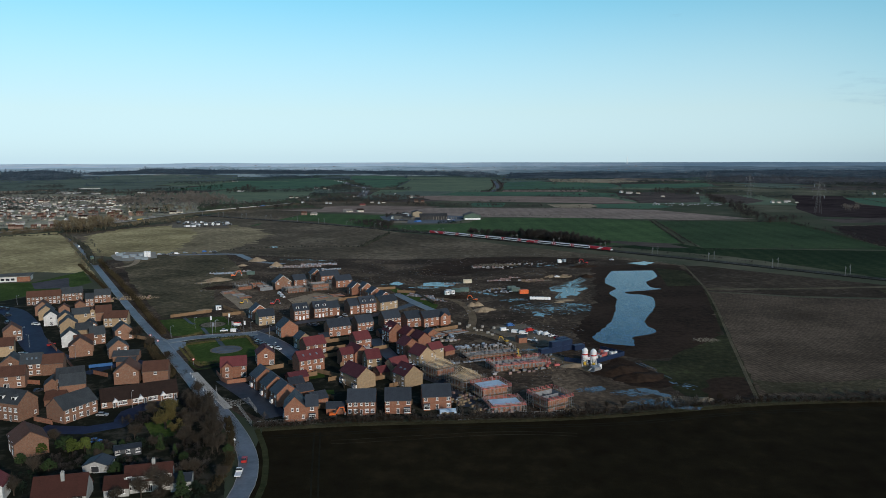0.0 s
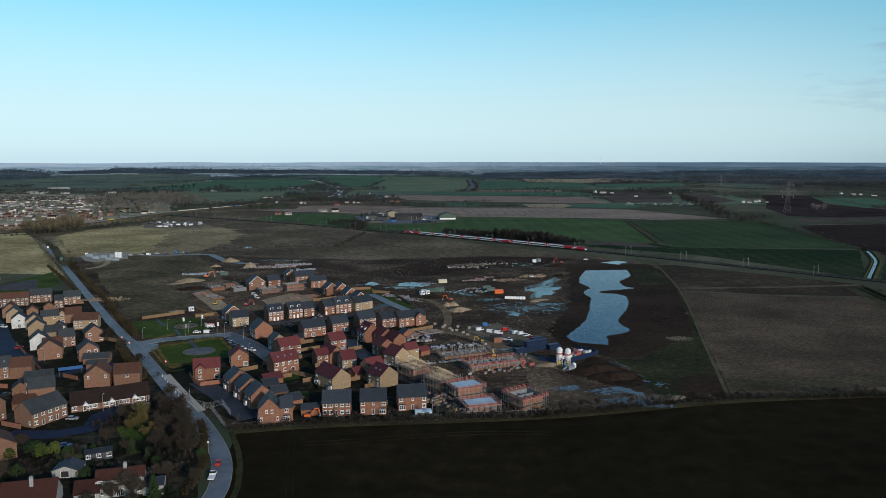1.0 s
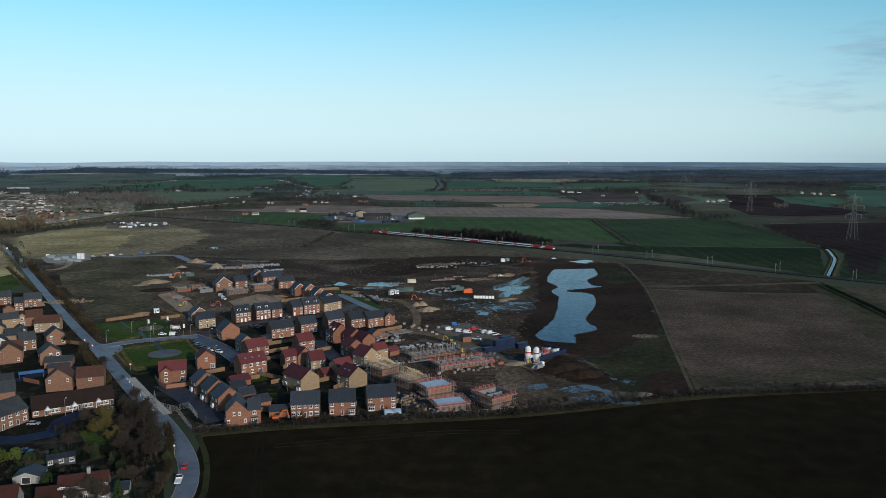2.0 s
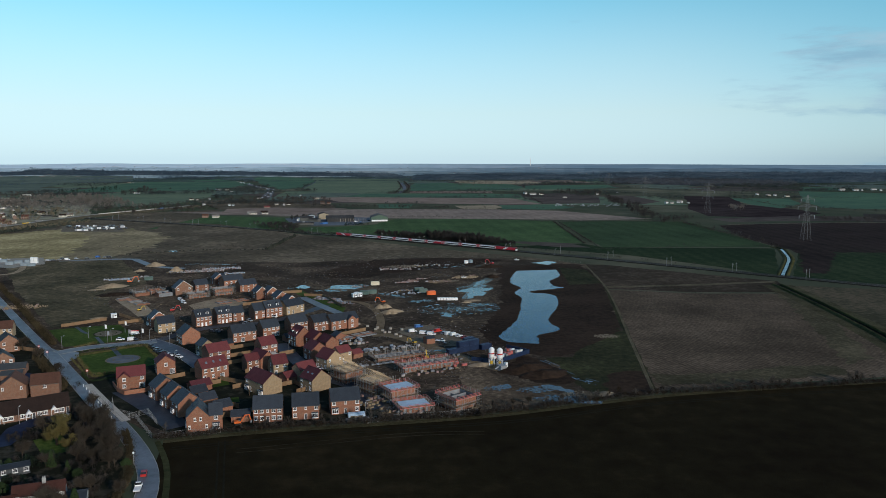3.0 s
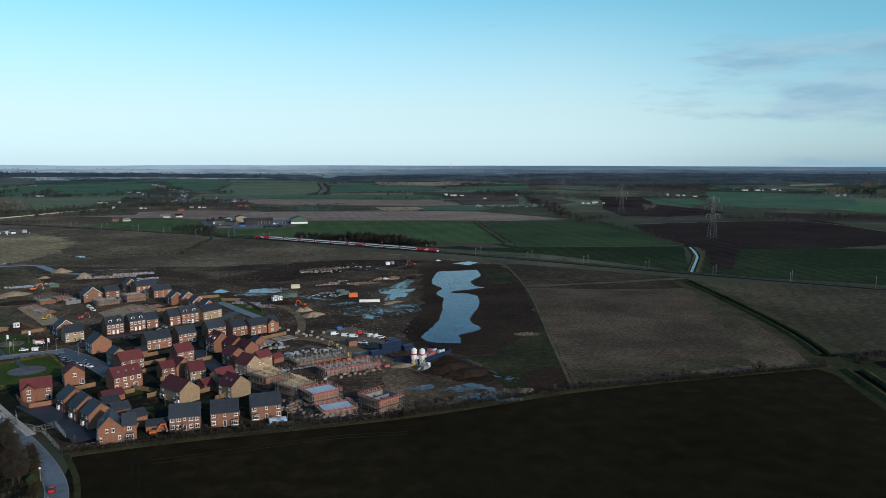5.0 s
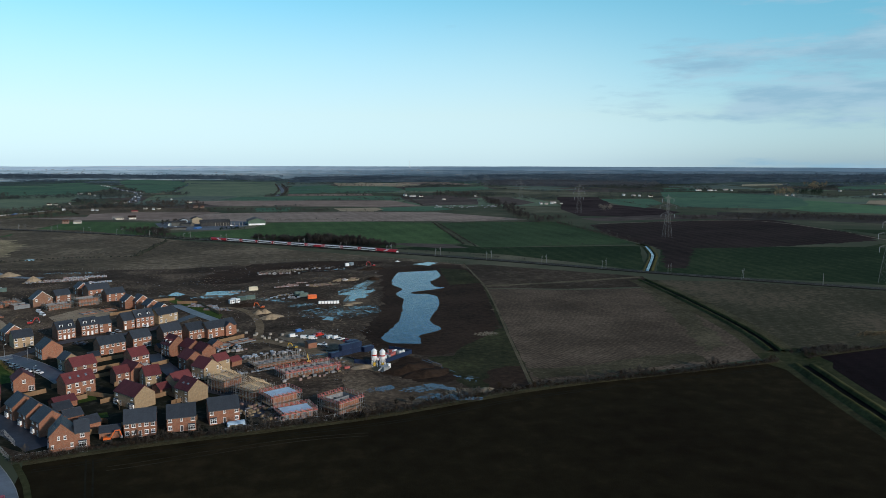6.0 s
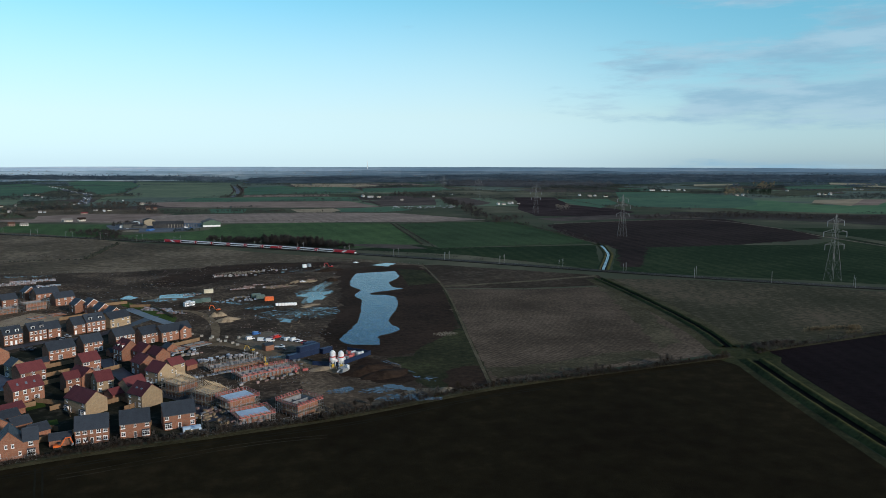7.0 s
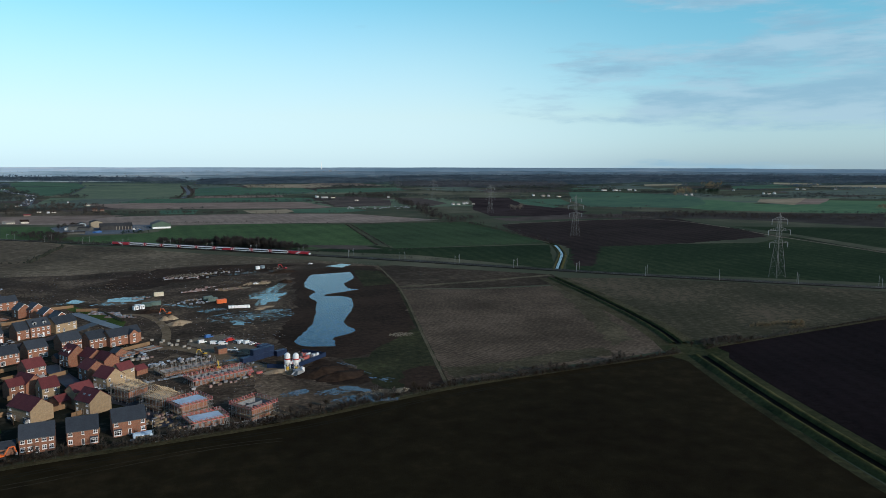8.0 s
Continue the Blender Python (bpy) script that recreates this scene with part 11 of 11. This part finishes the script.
for pts in [[(-31.7, 498), (-19, 494), (-5.2, 455)], [(-22, 378), (-11.5, 371), (-8, 366)], [(-11.5, 377.5), (7.5, 391)], [(-136.5, 448), (-116, 424)], [(-158.7, 419.8), (-139.5, 435.2)], [(-129.7, 423.9), (-118.8, 430.0)], [(-63, 357), (-45, 368.5), (-41, 362)], [(-60, 505), (-34, 512)],
            [(-68, 469), (-54, 478)], [(-55, 309), (-44, 301), (-40, 286)], [(-36, 313), (-31, 303)], [(-53, 279), (-42, 272)], [(-48, 296), (-38, 303), (-33, 296)], [(-22, 287), (-17, 291)], [(-60, 330), (-50, 336), (-46, 329)],
            [(-34, 345), (-27, 350)], [(-46, 318), (-38, 324), (-33, 317)], [(-30, 296), (-24, 300), (-20, 294)], [(-62, 300), (-54, 305)], [(-70, 322), (-62, 327), (-58, 320)], [(-58, 344), (-48, 350), (-44, 343)], [(-8, 313), (-2, 318)], [(-20, 306), (-14, 310), (-10, 304)], [(-78, 312), (-71, 317)], [(-50, 262), (-39, 263.5), (-36, 268)], [(-22, 262), (-13, 263), (-12, 268)], [(-120, 276), (-132, 272)], [(-160, 372), (-150, 366)], [(-86, 432), (-70, 442), (-64, 432)]]:
    board_fence(pts)
CURVE = [(-97.5, 307), (-93, 298), (-88.9, 293.2), (-81.6, 296.2), (-80.5, 302)]
OLD_WALLS = [[(-136.6, 296.1), (-125.5, 299.9)], [(-177.9, 295.9), (-166.0, 293.4)], [(-161.5, 300.3), (-151.4, 286.6)], [(-151.0, 308.3), (-142.6, 303.3)], [(-145.2, 251.3), (-136.7, 247.4)], [(-162.6, 314.4), (-172.5, 328.1)], [(-136.4, 314.1), (-125.3, 303.1)], [(-200.0, 363.8), (-186.5, 346.1)], [(-152.3, 339.5), (-142.0, 327.7)]]
gw = tagged(new("garden_wall"), "low orange brick garden wall", "wall")
gw.matrix_world = pose(*CURVE[0], 0)
for a, b in zip(CURVE, CURVE[1:]):
    m, dv = (Vector(a) + Vector(b)) / 2 - Vector(CURVE[0]), Vector(b) - Vector(a)
    part("wall_run", Shape().box(0, 0, 0, dv.length, .25, 1.7).box(0, 0, 1.7, dv.length + .04, .33, .08), RED_BRICK, gw, "", pose(m.x, m.y, 0, 0, 0, math.degrees(math.atan2(dv.y, dv.x))))


for run in OLD_WALLS:
    a, b = Vector(run[0]), Vector(run[1])
    ow_ = tagged(new("garden_wall"), "brick garden wall between old houses", "wall", group="brick garden walls")
    ow_.matrix_world = pose(a.x, a.y, 0, 0, 0, math.degrees(math.atan2((b - a).y, (b - a).x)))
    ln = (b - a).length
    part("wall_run", Shape().box(ln / 2, 0, 0, ln, .24, 1.8), RED_BRICK, ow_)
    part("coping", Shape().box(ln / 2, 0, 1.8, ln + .05, .32, .08), DARK_TILE, ow_)


def mesh_fence(pts, label="grey steel mesh site fence", high=2.0):
    root = tagged(new("site_fence"), label, "fence", group="site fences")
    o = Vector(pts[0])
    root.matrix_world = pose(o.x, o.y, 0)
    for a, b in zip(pts, pts[1:]):
        a, b = Vector(a) - o, Vector(b) - o
        k = max(1, round((b - a).length / 3.4))
        ang = math.degrees(math.atan2((b - a).y, (b - a).x))

        def pan():
            sh = Shape()
            for z in (.15, high):
                sh.tube((-1.65, 0, z), (1.65, 0, z), .035)
            for x in (-1.65, 1.65):
                sh.tube((x, 0, 0), (x, 0, high), .04)
            return sh

        def bars():
            sh = Shape()
            for i in range(1, 22):
                sh.tube((-1.65 + i * .15, 0, .15), (-1.65 + i * .15, 0, high), .008, 3)
            return sh
        for i in range(k):
            p, q = a.lerp(b, (i + .5) / k), a.lerp(b, i / k)
            panel_frame = part("panel", shared("mesh_panel", pan, STEEL_TUBE), None, root, "", pose(p.x, p.y, 0, 0, 0, ang))
            tagged(part("wire_mesh", shared("wire_mesh", bars, STEEL_TUBE), None, panel_frame), kind="stuff")
            part("foot", shared("fence_foot", lambda: Shape().box(0, 0, 0, .7, .25, .14), PAVING), None, root, "", pose(q.x, q.y, 0, 0, 0, ang + 90))


mesh_fence([(-64.3, 244.3), (-56, 246.2), (-44.3, 247)])
mesh_fence([(-91.3, 285.8), (-86.4, 272), (-77.1, 265.4), (-66.5, 245)])
mesh_fence([(-82, 263), (-74, 270), (-68, 258)])
mesh_fence([(5, 250.5), (20, 253.2), (32, 253.2), (48, 255.4)])

for pts, gap, high, lbl, pmat in [([(205.9, 626.8), (181, 496), (141.1, 348.6), (120.2, 270.8)], 4.0, 1.2, "line of timber posts along the field edge", BARK), ([(-280, 726), (-210, 702), (-118, 680), (-43, 668), (61, 692), (150, 668), (205, 628)], 4.0, 1.3, "line of pale fence posts across the pasture", PAVING)]:
    line = smooth_line(pts, gap)
    root = tagged(new("post_fence"), lbl, "fence", group="post and wire fences")
    root.matrix_world = pose(*line[0], 0)
    for a, b in zip(line, line[1:]):
        v, dv = a - line[0], b - a
        part("post", shared(("stake", pmat.name), lambda: Shape().box(0, 0, 0, .13, .13, 1.1), pmat), None, root, "", pose(v.x, v.y, 0))
        part("rail", Shape().tube((0, 0, 1.0), (dv.x, dv.y, 1.0), .015, 3), BARK, root, "", pose(v.x, v.y, 0))


tw = tagged(new("radio_mast"), "slim white radio mast on the horizon", "mast")
tw.matrix_world = pose(1122, 4520, land_height(1122, 4520))
part("shaft", Shape().tube((0, 0, 0), (0, 0, 42), 2.4, 8, 1.2), WHITE_PAINT, tw)
part("antenna", Shape().tube((0, 0, 42), (0, 0, 52), .8, 6, .4), WHITE_PAINT, tw)


def street_lamp(x, y, turn=0, high=6.0):
    root = tagged(new("street_lamp"), "slim grey steel street lamp", "street lamp", group="street lamps")
    root.matrix_world = pose(x, y, .05, 0, 0, turn)
    part("pole", shared("lamp_pole", lambda: Shape().tube((0, 0, 0), (0, 0, 6), .10, 8, .06).tube((0, 0, 6), (.9, 0, 6.15), .05, 6), GREY_METAL), None, root)
    part("lamp_head", shared("lamp_head", lambda: Shape().box(1.1, 0, 6.08, .7, .28, .14), WHITE_PAINT), None, root)


for x, y, tn in [(-102, 381.5, 60), (-79.5, 336.4, 60), (-170.9, 332.9, 180), (-204, 353.8, 180), (-141, 372.3, 0), (-216.9, 371, 0), (-135.3, 392.4, 0), (-122, 385.7, 0), (-270.9, 460, 0), (-116, 264.6, 90), (4.5, 252.8, 90), (-90, 372, 0), (-60, 331, 60), (-30, 350, 0)]:
    street_lamp(x, y, tn)
gl = tagged(new("globe_lamp"), "white globe lamp on a grey post by the road", "street lamp")
gl.matrix_world = pose(-66.2, 223.2, .05)
part("pole", Shape().tube((0, 0, 0), (0, 0, 3.6), .07, 8), GREY_METAL, gl)
part("globe", Shape().tube((0, 0, 3.6), (0, 0, 3.85), .2, 10, .36).tube((0, 0, 3.85), (0, 0, 4.2), .36, 10, .2), WHITE_PAINT, gl)

def road_sign(x, y, turn):
    root = tagged(new("road_sign"), "round red and white road sign on a grey post", "road sign", group="road signs at the junction")
    root.matrix_world = pose(x, y, .05, 0, 0, turn)
    part("post", shared("sign_post", lambda: Shape().tube((0, 0, 0), (0, 0, 2.9), .06, 8), GREY_METAL), None, root)
    part("disc", shared("sign_disc", lambda: Shape().tube((0, -.1, 2.5), (0, -.06, 2.5), .55, 16), RED_PAINT), None, root, "red sign disc")
    part("face", shared("sign_face", lambda: Shape().tube((0, -.12, 2.5), (0, -.1, 2.5), .34, 16), WHITE_PAINT), None, root, "white middle of the sign")


for x, y in [(-149.8, 367.7), (-141.6, 356.2), (-112.4, 321.7)]:
    road_sign(x, y, 20)

carport = tagged(new("carport"), "low carport with a flat blue roof between gardens", "carport")
carport.matrix_world = pose(-149.1, 311.2, 0, 0, 0, 25.8)
part("roof", Shape().prism([(0, 2.3), (4.2, 2.5), (4.2, 2.62), (0, 2.42)], -4.7, 4.7, "x"), BLUE_PAINT, carport, "flat blue roof sheet")
for u, v in ((-.92, .2), (.92, .2), (-.92, 4.0), (.92, 4.0)):
    part("post", Shape().box(u * 4.7, v, 0, .12, .12, 2.3), BOARD, carport)

# round planting ring on the green and white bollards along the path
for cx, cy, rr in ((-105.4, 348, 7.2), (-128.5, 402, 7.0)):
    disc, rim = Shape(), Shape()
    disc.face(*[(rr * math.cos(2 * math.pi * i / 40), rr * math.sin(2 * math.pi * i / 40), .085) for i in range(40)])
    for i in range(40):
        a, b = 2 * math.pi * i / 40, 2 * math.pi * (i + 1) / 40
        for r0, r1 in ((rr - .35, rr + .45), (rr * .55, rr * .55 + .4)):
            rim.face((r0 * math.cos(a), r0 * math.sin(a), .095), (r1 * math.cos(a), r1 * math.sin(a), .095), (r1 * math.cos(b), r1 * math.sin(b), .095), (r0 * math.cos(b), r0 * math.sin(b), .095))
    rg = tagged(part("round_garden", disc, WORN_ASPHALT if cy < 380 else TRACK), "round paved garden circle on the green", "path", kind="structure")
    rg.matrix_world = pose(cx, cy, 0)
    part("edging", rim, TRACK if cy < 380 else VERGE, rg)
band("green_path", [(-116.8, 370.4), (-111.8, 360.2), (-106.6, 350.5)], 2.2, .081, DARK_ASPHALT, "dark paved path across the green", "path")
band("green_path", [(-151.0, 420.2), (-143.0, 407.2), (-139.4, 402.9)], 1.8, .081, DARK_ASPHALT, "dark paved path across the green", "path")
band("green_path", [(-132.0, 394.3), (-123.5, 378.0)], 1.8, .081, DARK_ASPHALT, "dark paved path across the green", "path")
for i in range(10):
    p = Vector((-107.0, 307.7)).lerp(Vector((-84, 267.5)), i / 9)
    ob = tagged(part("bollard", shared("bollard", lambda: Shape().tube((0, 0, 0), (0, 0, .9), .16, 8).tube((0, 0, .9), (0, 0, 1.0), .16, 8, .05), WHITE_PAINT), None), "short white bollard along the footpath", "bollard", group="white bollards")
    ob.matrix_world = pose(p.x - 1.8, p.y - 1, .05)
hut = house(39.4, 358.5, 22, 4.6, 4.0, "f", RED_BRICK, SLATE, eave=2.8, slope=22, front=("",))
tagged(hut, "small red brick substation hut in the compound", "hut")
for x, y in [(-280.4, 687.9), (-277.2, 687.7)]:
    for z in (.1, 2.75):
        ob = tagged(part("tank", shared("white_tank", lambda: Shape().box(0, 0, 0, 2.7, 2.4, 2.4).box(0, 0, 2.4, 2.4, 2.1, .15), WHITE_PAINT), None), "white box tank stacked in the yard", "tank", group="white stacked tanks")
        ob.matrix_world = pose(x, y, z)
field("yard", [(-319, 701), (-318, 722), (-286, 726), (-267, 680), (-278, 672), (-285, 658), (-299, 665)], PAVING, "pale stone surfaced works yard", z=.07, wobble=1.0, category="yard")
band("site_track", [(-279, 620), (-272, 626), (-273, 646), (-280, 668)], 5, .075, SAND, "sandy track round the works yard", "track")
band("site_track", [(-276, 700), (-249, 707), (-221, 715), (-210, 710)], 6, .072, TRACK, "stone track along the pasture fence", "track")
for x, y, tn, k in [(-308.8, 696.6, 4, 1), (-296.5, 680.4, 8, 1), (-292.3, 688.1, 5, 1), (-281.0, 672.3, 4, 1), (-285.4, 691.9, 30, 1), (-273.7, 668.3, 4, 1)]:
    container(x, y, tn, .08, 6.1, (GREY_METAL, BLUE_GREY)[k], ("grey site cabin in the works yard", "grey-blue site cabin in the works yard")[k])
for n, (x, y) in enumerate([(-271.7, 699.6), (-266.5, 697.4), (-263.9, 703.5), (-262.2, 707.7), (-257.5, 705.4), (-251.5, 711.6), (-240.6, 707.0), (-235.4, 719.7), (-228.6, 719.5), (-224.6, 717.2), (-316.5, 709.3), (-311.3, 711.2)]):
    car(x, y, 10 + n * 47 % 30, PAINTS["SDSDWSDBSDWS"[n]], ("van", "van", "car")[n % 3], "", .1)
lorry(-318.9, 662.1, 118, GREEN_SHEET, "green lorry on the lane")
car(-381.5, 765.7, 118, WHITE_PAINT, "van", "white van driving down the lane", .1)
band("site_road", [(-262, 700), (-205, 706), (-190, 690), (-168, 655), (-140, 638)], 7, .07, ASPHALT, "wet new site road", "road")
